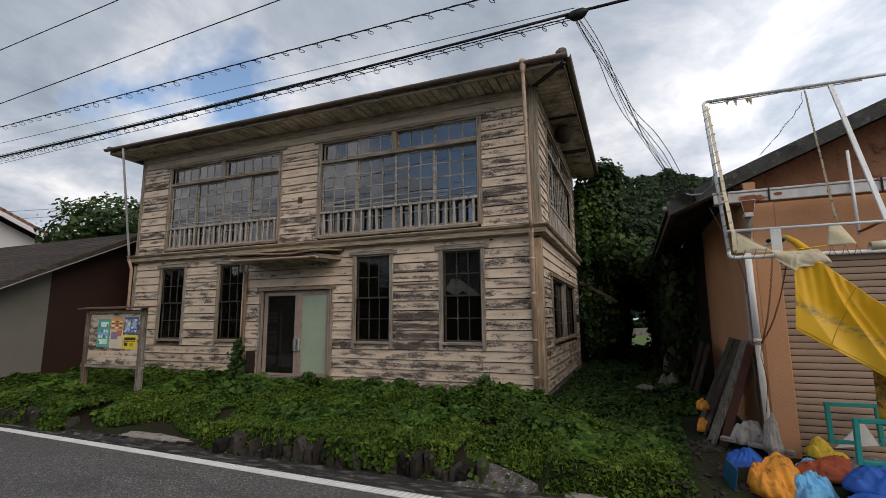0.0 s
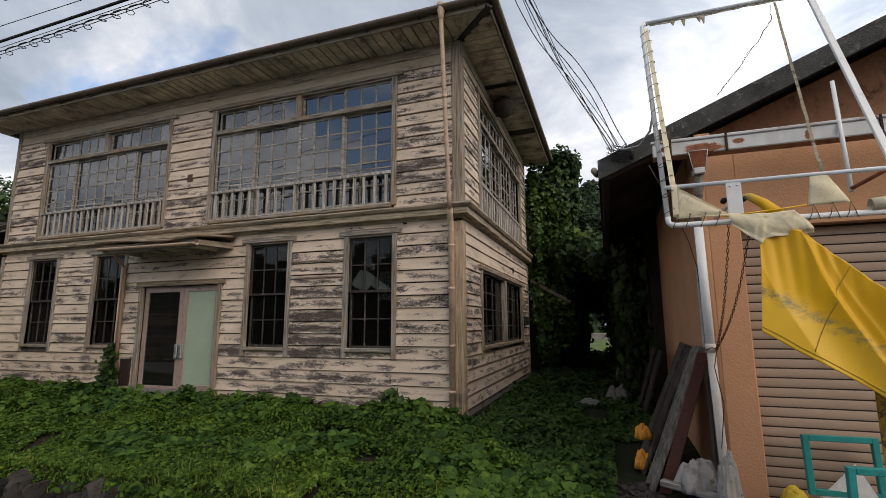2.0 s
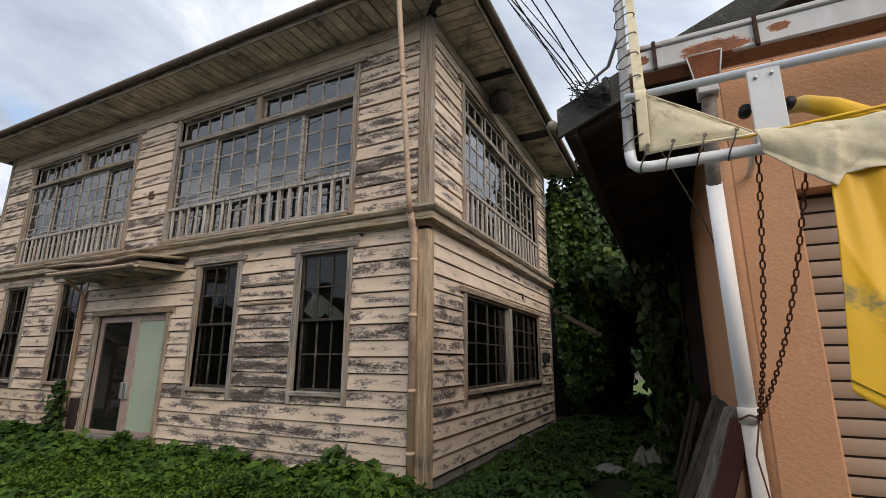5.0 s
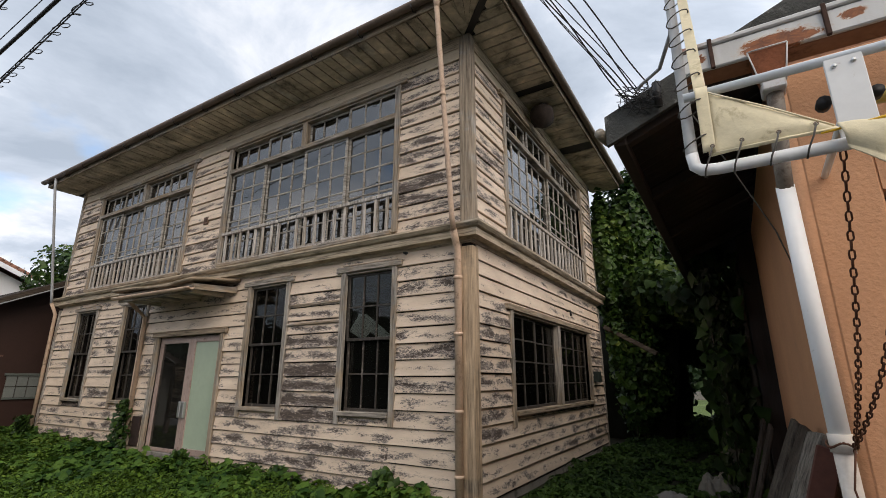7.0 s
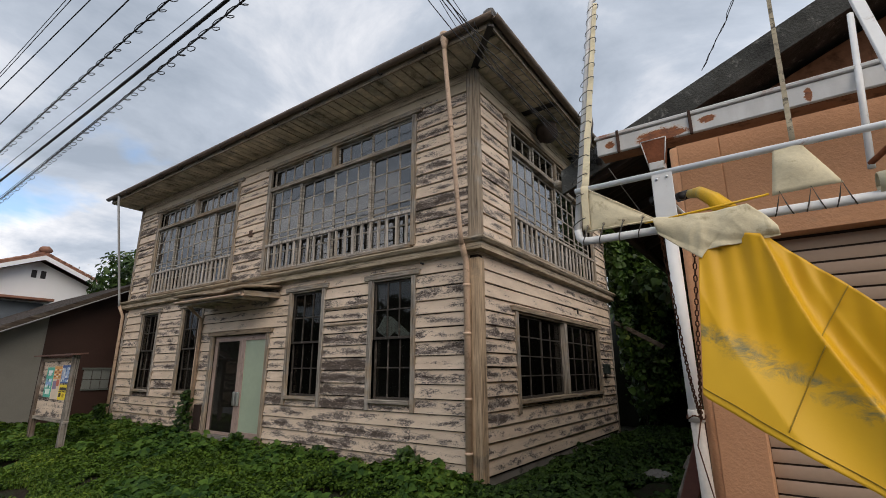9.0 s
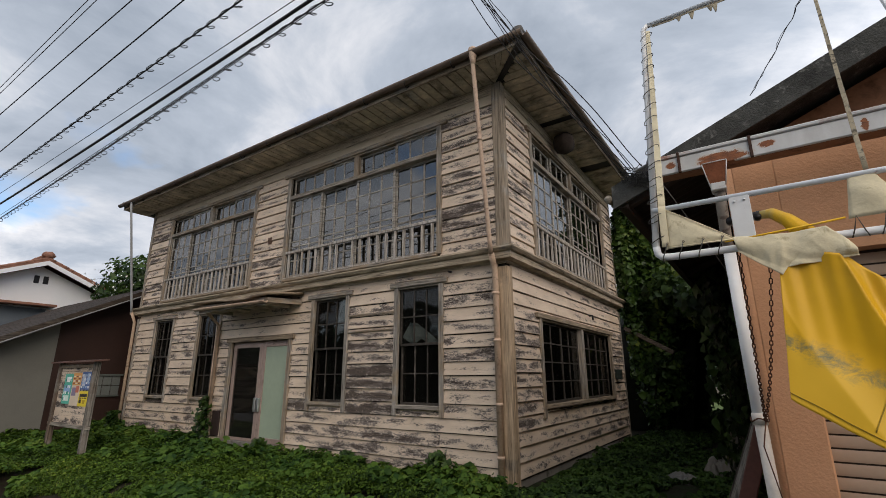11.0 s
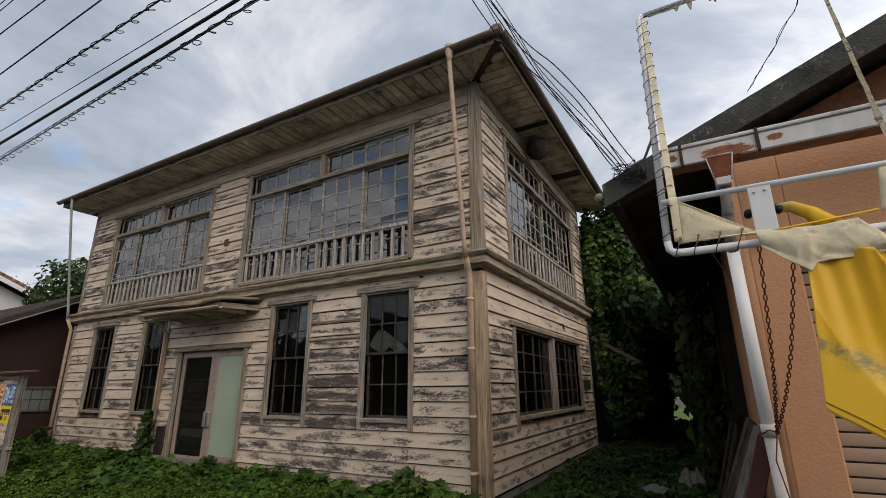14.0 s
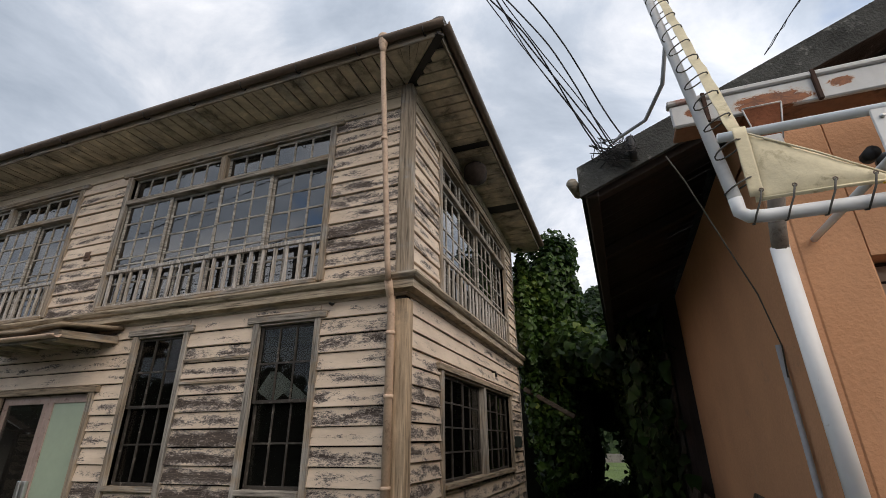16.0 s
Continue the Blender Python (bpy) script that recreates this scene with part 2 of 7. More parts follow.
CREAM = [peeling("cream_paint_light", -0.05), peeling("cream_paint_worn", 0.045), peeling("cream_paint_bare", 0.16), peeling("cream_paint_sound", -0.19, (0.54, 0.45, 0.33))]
TRIM = timber("trim_timber", (0.28, 0.22, 0.155), (0.33, 0.295, 0.25), 0.5)
TRIM_SMOOTH = timber("frieze_timber", (0.42, 0.345, 0.25), (0.40, 0.355, 0.295), 0.15)
TRIM_UP = timber("trim_timber_upright", (0.29, 0.235, 0.175), (0.34, 0.31, 0.27), 0.6, True)
SASH = timber("sash_timber", (0.31, 0.28, 0.24), (0.40, 0.375, 0.335), 0.7)
SASH_UP = timber("balustrade_timber", (0.37, 0.325, 0.27), (0.47, 0.435, 0.395), 0.75, True)
DARK_SASH = plain("dark_sash", (0.040, 0.034, 0.028), 0.6, vary=0.4, big=4, dirt=(0.17, 0.15, 0.13), dirt_at=0.60)
SOFFIT = timber("soffit_timber", (0.55, 0.475, 0.36), (0.52, 0.475, 0.40), 0.12)
GLASS_UP = glazing("upper_glass", (0.40, 0.44, 0.48), 0.010, 2.45, 0.012)
DOOR_GLASS = glazing("door_glass", (0.42, 0.46, 0.48), 0.03, 1.75)
GLASS_LOW = glazing("lower_glass", (0.42, 0.46, 0.46), 0.006, 1.36)
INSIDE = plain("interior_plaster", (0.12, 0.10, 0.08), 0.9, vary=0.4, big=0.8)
INSIDE_FLOOR = timber("interior_boards", (0.14, 0.095, 0.06), amount=0.2)
ROOF_TILE = plain("roof_tile", (0.075, 0.07, 0.066), 0.6, vary=0.4, big=2)
PIPE_TAN = plain("tan_downpipe", (0.50, 0.365, 0.265), 0.55, vary=0.3, big=2.5, dirt=(0.22, 0.15, 0.105), dirt_at=0.62)
PIPE_GREY = plain("grey_downpipe", (0.30, 0.31, 0.32), 0.5, vary=0.3)
GUTTER_M = plain("gutter_metal", (0.135, 0.10, 0.075), 0.5, vary=0.35, big=3)
ORANGE = plain("apricot_render", (0.535, 0.288, 0.158), 0.9, vary=0.16, big=1.2, fine=55, bump=0.55, dist=0.008, dirt=(0.42, 0.245, 0.145), dirt_at=0.66)
# brown for parts under the eaves: their shade is put into the colour
PEDIMENT = plain("painted_shade_brown", (0.30, 0.155, 0.09), 0.85, vary=0.3, big=1.5, dirt=(0.10, 0.05, 0.03), dirt_at=0.58)
SHUTTER = plain("beige_shutter", (0.36, 0.265, 0.195), 0.55, vary=0.1, big=1.5, bump=0.05, dirt=(0.27, 0.20, 0.15), dirt_at=0.68)
WHITE_STEEL = plain("white_painted_steel", (0.66, 0.67, 0.67), 0.4, vary=0.08, big=4, bump=0.08, dirt=(0.42, 0.38, 0.34), dirt_at=0.66)
WHITE_PVC = plain("white_pvc", (0.86, 0.86, 0.85), 0.55, vary=0.05, big=4, bump=0.05, dirt=(0.55, 0.50, 0.44), dirt_at=0.68)


def rusted_box():
    """White box gutter with a rust bloom beside its outlet and a few runs."""
    k = Nodes("rusted_box_gutter")
    sx = k.n.new("ShaderNodeSeparateXYZ")
    k.l.new(k.pos.outputs["Position"], sx.inputs[0])
    x, z = sx.outputs[0], sx.outputs[2]
    ragged = k.noise(k.coords((1, 1, 1.6)), 22, 8, 0.72, 0.7)
    spots = None
    for cx, cz, rx, rz in ((1.44, 2.955, 0.17, 0.055), (1.13, 2.98, 0.035, 0.03), (1.705, 2.985, 0.05, 0.026), (2.19, 2.97, 0.02, 0.05), (3.1, 2.96, 0.09, 0.03)):
        dx = k.math("DIVIDE", k.math("SUBTRACT", x, cx), rx)
        dz = k.math("DIVIDE", k.math("SUBTRACT", z, cz), rz)
        d = k.math("SUBTRACT", 1.0, k.math("POWER", k.math("ADD", k.math("MULTIPLY", dx, dx), k.math("MULTIPLY", dz, dz)), 0.5))
        spots = d if spots is None else k.math("MAXIMUM", spots, d)
    r = k.math("ADD", spots, k.math("MULTIPLY", k.math("SUBTRACT", ragged, 0.5), 1.6))
    base = k.ramp(k.noise(k.coords((3, 3, 1)), 2.0, 6, 0.6), (0.35, (0.50, 0.50, 0.49)), (0.7, (0.66, 0.665, 0.66)))
    tone = k.ramp(ragged, (0.35, (0.10, 0.035, 0.018)), (0.62, (0.30, 0.105, 0.035)))
    halo = k.mix(k.ramp(r, (-0.0, 0.0), (0.16, 0.6)), base, (0.50, 0.33, 0.20))
    k.bump(ragged, 0.3, 0.004)
    return k.done(k.mix(k.ramp(r, (0.14, 0.0), (0.22, 1.0)), halo, tone), 0.55, 0.0, 0.35)


BOX_GUTTER = rusted_box()
RUSTED = plain("rusted_white_steel", (0.54, 0.54, 0.53), 0.45, vary=0.08, big=0.9, fine=18, dirt=(0.25, 0.075, 0.03), dirt_at=0.55)
# wall core coloured near black, painting the shade line under each board lap
LAP_BACKING = plain("black_lap_backing", (0.022, 0.018, 0.015), 0.95)
RUST = plain("rust", (0.20, 0.07, 0.032), 0.9, vary=0.5, big=8, fine=70, bump=0.5)
CHAIN = plain("rusty_chain", (0.11, 0.05, 0.03), 0.75, metal=0.4, vary=0.4, big=15)
CANVAS = plain("pale_canvas", (0.63, 0.56, 0.385), 0.7, vary=0.16, big=5, fine=60, bump=0.35, dist=0.004, dirt=(0.40, 0.34, 0.21), dirt_at=0.62)
YELLOW = plain("yellow_tarp", (0.71, 0.41, 0.008), 0.5, vary=0.18, big=0.75, fine=140, bump=0.12, dirt=(0.40, 0.33, 0.13), dirt_at=0.58)


def vinyl():
    """Yellow tarpaulin: bleached along its lower half, with a grey-green scuff running down across it."""
    k = Nodes("yellow_vinyl_sheet")
    a = k.noise(k.coords((1, 1, 0.8)), 1.6, 5, 0.6)
    weave = k.noise(k.coords(), 150, 3, 0.6)
    sx = k.n.new("ShaderNodeSeparateXYZ")
    k.l.new(k.pos.outputs["Position"], sx.inputs[0])
    x, z = sx.outputs[0], sx.outputs[2]
    # height over the scuff's line, which falls from 1.66 m by 0.62 for each metre
    over = k.math("SUBTRACT", z, k.math("SUBTRACT", 2.67, k.math("MULTIPLY", x, 0.61)))
    wav = k.noise(k.coords((1, 1, 1.6), (2, 0, 5)), 7, 8, 0.7, 0.8)
    over = k.math("ADD", over, k.math("MULTIPLY", k.math("SUBTRACT", wav, 0.5), 0.22))
    col = k.ramp(a, (0.3, (0.56, 0.305, 0.004)), (0.7, (0.70, 0.40, 0.008)))
    low = k.ramp(k.math("ADD", over, 0.5), (0.46, 1.0), (0.545, 0.0))
    col = k.mix(k.math("MULTIPLY", low, 0.34), col, (0.72, 0.48, 0.06))
    band = k.ramp(k.math("ABSOLUTE", k.math("ADD", over, 0.015)), (0.012, 1.0), (0.075, 0.0))
    blot = k.ramp(k.noise(k.coords((1, 1, 1.5), (1, 4, 2)), 9, 8, 0.74, 0.6), (0.42, 0.0), (0.58, 0.95))
    col = k.mix(k.math("MULTIPLY", band, blot), col, (0.17, 0.17, 0.09))
    k.bump(weave, 0.12, 0.003)
    return k.done(col, 0.45, 0.0, 0.35)


TARP = vinyl()
SEAM = plain("tarp_seam", (0.30, 0.20, 0.02), 0.7)
CEMENT = plain("cement_sheet", (0.050, 0.051, 0.047), 0.9, vary=0.7, big=6, fine=60, bump=0.8, dist=0.01, dirt=(0.17, 0.17, 0.155), dirt_at=0.62)
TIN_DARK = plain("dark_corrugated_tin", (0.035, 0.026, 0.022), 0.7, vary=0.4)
ASPHALT = road_surface()
LINE = plain("road_paint", (0.62, 0.62, 0.60), 0.8, vary=0.12, big=6, fine=60, dirt=(0.17, 0.165, 0.16), dirt_at=0.68)
SOIL = plain("soil", (0.019, 0.0145, 0.0105), 0.95, spec=0.1, vary=0.5, big=1.5, fine=25, bump=0.8, dist=0.02, dirt=(0.018, 0.026, 0.010), dirt_at=0.5)
VERGE = plain("dirty_verge", (0.030, 0.027, 0.024), 0.8, vary=0.8, big=1.6, fine=70, bump=1.0, dist=0.02, stretch=(0.7, 2.4, 1), dirt=(0.15, 0.145, 0.135), dirt_at=0.56)
POST = timber("corner_post_timber", (0.44, 0.33, 0.22), (0.36, 0.29, 0.21), 0.08, True)
STONE = plain("edging_stone", (0.034, 0.030, 0.027), 0.9, spec=0.12, vary=0.6, big=6, fine=35, bump=0.9, dist=0.012, rand=0.7, dirt=(0.022, 0.020, 0.014), dirt_at=0.58)
CONCRETE = plain("old_concrete", (0.20, 0.185, 0.165), 0.9, vary=0.3, big=2, fine=60, bump=0.6, dirt=(0.09, 0.085, 0.07), dirt_at=0.58)
WEED = foliage("weed_leaves", (0.007, 0.022, 0.003), (0.090, 0.158, 0.018), (0.24, 0.29, 0.035))
# weed leaves again, darker: the alley's shade is put into their colour
DARKENED_WEED = foliage("weed_leaves_painted_dark", (0.006, 0.018, 0.004), (0.052, 0.096, 0.017))
# vine leaves again, darkened: shade at the alley's end painted into the leaf colour
DARKENED_IVY = foliage("vine_leaves_painted_dark", (0.004, 0.013, 0.003), (0.034, 0.066, 0.012), (0.13, 0.17, 0.03), 0.2, 0.5)
SPECKLED = plain("exposed_aggregate", (0.11, 0.10, 0.093), 0.95, vary=0.7, big=7, fine=130, bump=1.0, dist=0.012, dirt=(0.36, 0.34, 0.32), dirt_at=0.60)
GRASS = foliage("grass_blades", (0.04, 0.08, 0.012), (0.13, 0.185, 0.028), (0.30, 0.27, 0.07))
IVY = foliage("vine_leaves", (0.009, 0.026, 0.006), (0.058, 0.108, 0.019), (0.19, 0.24, 0.045), 0.28, 0.45)
WOODS = foliage("far_trees", (0.016, 0.030, 0.014), (0.040, 0.066, 0.026))
BLOSSOM = plain("white_blossom", (0.75, 0.76, 0.72), 0.8, vary=0.1)
BARK = plain("bark", (0.06, 0.047, 0.035), 0.95, vary=0.5, big=5, fine=30, bump=0.9, dist=0.02)
CABLE = plain("black_cable", (0.020, 0.020, 0.021), 0.55, vary=0.2, bump=0.0)
HUT_GREY = plain("grey_mortar", (0.155, 0.153, 0.135), 0.9, vary=0.18, big=0.7, fine=40, dirt=(0.14, 0.14, 0.12), dirt_at=0.64)
HUT_BROWN = plain("brown_tin_wall", (0.034, 0.016, 0.0115), 0.6, vary=0.3, big=1.0)
SHINGLE = plain("felt_shingles", (0.040, 0.030, 0.024), 0.9, vary=0.35, big=2.5, fine=50, bump=0.6, rand=0.35)
HOUSE_WHITE = plain("white_render", (0.70, 0.71, 0.72), 0.85, vary=0.07, big=0.6)
RED_TILE = plain("red_roof_tile", (0.21, 0.10, 0.065), 0.7, vary=0.4, big=3)
WEATHERED = timber("weathered_plank", (0.045, 0.034, 0.027), (0.095, 0.080, 0.064), 0.42, True)
DOOR_FRAME = plain("door_frame", (0.31, 0.235, 0.205), 0.5, vary=0.22, big=4, dirt=(0.16, 0.10, 0.085), dirt_at=0.63)
TEAL = plain("teal_painted_steel", (0.025, 0.24, 0.225), 0.5, vary=0.2, big=6, dirt=(0.05, 0.11, 0.10), dirt_at=0.68)
FROSTED = plain("frosted_green_panel", (0.33, 0.40, 0.30), 0.35, vary=0.10, big=1.6, fine=12, bump=0.05, spec=0.5)
BLACK = plain("black_paint", (0.014, 0.013, 0.013), 0.5, vary=0.3)
STEEL = plain("brushed_steel", (0.55, 0.56, 0.56), 0.35, metal=0.9, vary=0.1)
FIELD = plain("far_meadow", (0.065, 0.095, 0.022), 0.95, vary=0.6, big=0.5, fine=9, bump=1.0, dist=0.08)


def cloth(name, c):
    return plain(name, c, 0.6, vary=0.25, big=5, fine=22, bump=0.5, dist=0.012, dirt=tuple(x * 0.4 for x in c), dirt_at=0.60)


# ---------------------------------------------------------------- building helpers
ORIGIN = {}


class Geo:
    """Collects vertices and faces, in world metres."""

    def __init__(self):
        self.v, self.f, self.smooth, self.thick = [], [], False, None

    def add(self, verts, faces):
        o = len(self.v)
        self.v += [tuple(p) for p in verts]
        self.f += [tuple(i + o for i in q) for q in faces]
        return self

    def box(self, x0, x1, y0, y1, z0, z1, bev=0.004, m=None):
        """A box with chamfered edges; m: a matrix or mapping for its corners."""
        lo, hi = (x0, y0, z0), (x1, y1, z1)
        b = min(bev, *(0.45 * abs(h - l) for l, h in zip(lo, hi)))
        vs, key = [], {}
        for c in range(8):
            s = [(c >> i) & 1 for i in range(3)]
            for ax in range(3):
                p = [(hi[i] if s[i] else lo[i]) + (0 if i == ax else (-b if s[i] else b)) for i in range(3)]
                key[c, ax] = len(vs)
                vs.append(p)
        fs = []
        for ax in range(3):
            u, w = (ax + 1) % 3, (ax + 2) % 3
            for side in (0, 1):
                ring = [(side << ax) | (a << u) | (d << w) for a, d in ((0, 0), (1, 0), (1, 1), (0, 1))]
                q = [key[c, ax] for c in ring]
                fs.append(q if side else q[::-1])
            for a in (0, 1):
                for d in (0, 1):
                    c0 = (a << u) | (d << w)
                    c1 = c0 | (1 << ax)
                    q = [key[c0, u], key[c1, u], key[c1, w], key[c0, w]]
                    fs.append(q if a != d else q[::-1])
        for c in range(8):
            q = [key[c, 0], key[c, 1], key[c, 2]]
            fs.append(q if bin(c).count("1") % 2 else q[::-1])
        if m is not None:
            vs = [m @ Vector(p) if isinstance(m, Matrix) else m(*p) for p in vs]
        return self.add(vs, fs)

    def tube(self, pts, r, n=8, cap=True):
        pts = [Vector(p) for p in pts]
        rs = r if isinstance(r, (list, tuple)) else [r] * len(pts)
        ref = None
        rings = []
        for i, p in enumerate(pts):
            t = (pts[min(i + 1, len(pts) - 1)] - pts[max(i - 1, 0)]).normalized()
            if ref is None:
                ref = t.orthogonal().normalized()
            ref = (ref - t * ref.dot(t)).normalized()
            o = t.cross(ref)
            rings.append([p + (ref * math.cos(2 * math.pi * k / n) + o * math.sin(2 * math.pi * k / n)) * rs[i] for k in range(n)])
        fs = []
        for i in range(len(pts) - 1):
            for k in range(n):
                a, b = i * n + k, i * n + (k + 1) % n
                fs.append((a, b, b + n, a + n))
        if cap:
            fs.append(tuple(range(n))[::-1])
            fs.append(tuple((len(pts) - 1) * n + k for k in range(n)))
        self.smooth = True
        return self.add([p for ring in rings for p in ring], fs)

    def slab(self, ring, d):
        """A flat ring of points, made thick by the vector d."""
        n = len(ring)
        a = [Vector(p) for p in ring]
        b = [p + Vector(d) for p in a]
        fs = [tuple(range(n))[::-1], tuple(range(n, 2 * n))]
        fs += [(i, (i + 1) % n, (i + 1) % n + n, i + n) for i in range(n)]
        return self.add(a + b, fs)

    def sheet(self, fn, nu, nv, thick=0.0):
        """A curved sheet from fn(u, v), u and v from 0 to 1."""
        vs = [Vector(fn(i / nu, j / nv)) for j in range(nv + 1) for i in range(nu + 1)]
        fs = [(j * (nu + 1) + i, j * (nu + 1) + i + 1, (j + 1) * (nu + 1) + i + 1, (j + 1) * (nu + 1) + i) for j in range(nv) for i in range(nu)]
        self.smooth = True
        self.add(vs, fs)
        self.thick = thick
        return self


def mesh_from(name, geo, mat_, origin=(0, 0, 0)):
    me = bpy.data.meshes.new(name)
    o = Vector(origin)
    me.from_pydata([tuple(Vector(p) - o) for p in geo.v], [], geo.f)
    bm = bmesh.new()
    bm.from_mesh(me)
    if geo.thick is None:
        bmesh.ops.recalc_face_normals(bm, faces=bm.faces)
    bm.to_mesh(me)
    bm.free()
    me.materials.append(mat_)
    if geo.smooth:
        me.shade_smooth()
    return me


def thicken(ob, geo):
    if geo.thick:
        mod = ob.modifiers.new("thickness", "SOLIDIFY")
        mod.thickness, mod.offset = geo.thick, 0


def thing(name, at, label, category, group="", kind=""):
    """A thing made of parts: an Empty at its base."""
    ob = new(name)
    ob.empty_display_size = 0.2
    ob.location = at
    ORIGIN[ob.name] = Vector(at)
    return tagged(ob, label, category, group, kind)


def part(name, geo, mat_, parent, label=""):
    """One mesh under a thing or under a part."""
    o = ORIGIN[parent.name]
    ob = new(name, mesh_from(name, geo, mat_, o))
    ob.parent = parent
    ORIGIN[ob.name] = o
    thicken(ob, geo)
    return tagged(ob, label) if label else ob


def solid(name, geo, mat_, label, category="", group="", kind="", at=None):
    """A thing that is one mesh; its origin lies at the middle of its base."""
    vs = np.array(geo.v)
    o = at if at is not None else (*((vs.min(0) + vs.max(0)) / 2)[:2], vs[:, 2].min())
    if kind in ("structure", "stuff"):
        o = (0, 0, 0)
    ob = new(name, mesh_from(name, geo, mat_, o))
    ob.location = o
    ORIGIN[ob.name] = Vector(o)
    thicken(ob, geo)
    return tagged(ob, label, category, group, kind)


def piece(name, mesh, parent, m):
    """A repeated piece on shared mesh data, at m within its parent's thing."""
    ob = new(name, mesh)
    ob.parent = parent
    ob.matrix_basis = m
    return ob


def blob(geo, c, size, seed, rough=0.25, n=10, turn=0.0, square=0.0):
    """A lumpy closed form, such as a stone or a full bag."""
    rows = []
    for j in range(n + 1):
        th = math.pi * j / n
        for i in range(n * 2):
            ph = math.pi * i / n
            d = Vector((math.sin(th) * math.cos(ph), math.sin(th) * math.sin(ph), math.cos(th)))
            k = 1 + rough * noise.noise(d * 1.7 + Vector((seed * 7.1, seed * 3.3, 0))) + 0.4 * rough * noise.noise(d * 5 + Vector((0, seed * 5.7, 0)))
            k /= max(abs(d.x), abs(d.y), abs(d.z)) ** square
            p = Vector((d.x * size[0], d.y * size[1], d.z * size[2])) * k
            p = Matrix.Rotation(turn, 3, "Z") @ p
            rows.append(Vector(c) + p)
    w = n * 2
    fs = [(j * w + i, j * w + (i + 1) % w, (j + 1) * w + (i + 1) % w, (j + 1) * w + i) for j in range(n) for i in range(w)]
    geo.add(rows, fs)
    geo.smooth = True
    return geo


def leaf_mesh(name, centres, normals, sizes, mat_, seed=1, slim=0.75, fold=0.18, droop=0.0, along=None):
    """Many small folded leaves in one mesh, each an island of four triangles."""
    r = np.random.RandomState(seed)
    n = len(centres)
    nrm = normals / np.maximum(np.linalg.norm(normals, axis=1, keepdims=True), 1e-6)
    t = r.normal(size=(n, 3)) if along is None else along.copy()
    t[:, 2] -= droop
    t -= nrm * (t * nrm).sum(1, keepdims=True)
    t /= np.maximum(np.linalg.norm(t, axis=1, keepdims=True), 1e-6)
    s = np.cross(nrm, t)
    L = sizes[:, None]
    w = slim * (0.8 + 0.4 * r.rand(n, 1))
    vs = np.empty((n, 7, 3))
    vs[:, 0] = centres - t * L * 0.5
    vs[:, 1] = centres - t * L * 0.18 + s * L * 0.42 * w + nrm * L * fold
    vs[:, 2] = centres + t * L * 0.15 + s * L * 0.36 * w + nrm * L * fold * 0.6
    vs[:, 3] = centres + t * L * 0.55 - nrm * L * 0.12
    vs[:, 4] = centres + t * L * 0.15 - s * L * 0.36 * w + nrm * L * fold * 0.6
    vs[:, 5] = centres - t * L * 0.18 - s * L * 0.42 * w + nrm * L * fold
    vs[:, 6] = centres
    tri = np.array([(6, 0, 1), (6, 1, 2), (6, 2, 3), (6, 3, 4), (6, 4, 5), (6, 5, 0)])
    idx = (tri[None] + (np.arange(n) * 7)[:, None, None]).reshape(-1)
    me = bpy.data.meshes.new(name)
    me.vertices.add(n * 7)
    me.vertices.foreach_set("co", vs.reshape(-1))
    me.loops.add(len(idx))
    me.loops.foreach_set("vertex_index", idx.astype(np.int32))
    me.polygons.add(n * 6)
    me.polygons.foreach_set("loop_start", np.arange(0, n * 18, 3, dtype=np.int32))
    me.update(calc_edges=True)
    me.validate()
    me.materials.append(mat_)
    return me


def trefoil(centres, normals, sizes, seed):
    """Each leaf as three leaflets on one stalk: centres, normals, sizes and directions of all leaflets."""
    r = np.random.RandomState(seed)
    nrm = normals / np.linalg.norm(normals, axis=1, keepdims=True)
    t = r.normal(size=centres.shape)
    t -= nrm * (t * nrm).sum(1, keepdims=True)
    t /= np.linalg.norm(t, axis=1, keepdims=True)
    s = np.cross(nrm, t)
    cs, ns, zs, ds = [], [], [], []
    for a in (-1.15, 0.0, 1.15):
        d = t * math.cos(a) + s * math.sin(a)
        k = sizes * (1.0 if a == 0 else 0.85)
        cs.append(centres + d * k[:, None] * 0.55)
        ns.append(nrm + d * 0.25)
        zs.append(k)
        ds.append(d)
    return np.concatenate(cs), np.concatenate(ns), np.concatenate(zs), np.concatenate(ds)


def leaf_stuff(name, label, category, centres, normals, sizes, mat_, parent=None, **kw):
    if parent is not None:
        centres = centres - np.array(ORIGIN[parent.name])
    ob = new(name, leaf_mesh(name, centres, normals, sizes, mat_, **kw))
    if parent is not None:
        ob.parent = parent
        return ob
    return tagged(ob, label, category, kind="stuff")


# ---------------------------------------------------------------- ground and road
ROAD_Z = -0.40


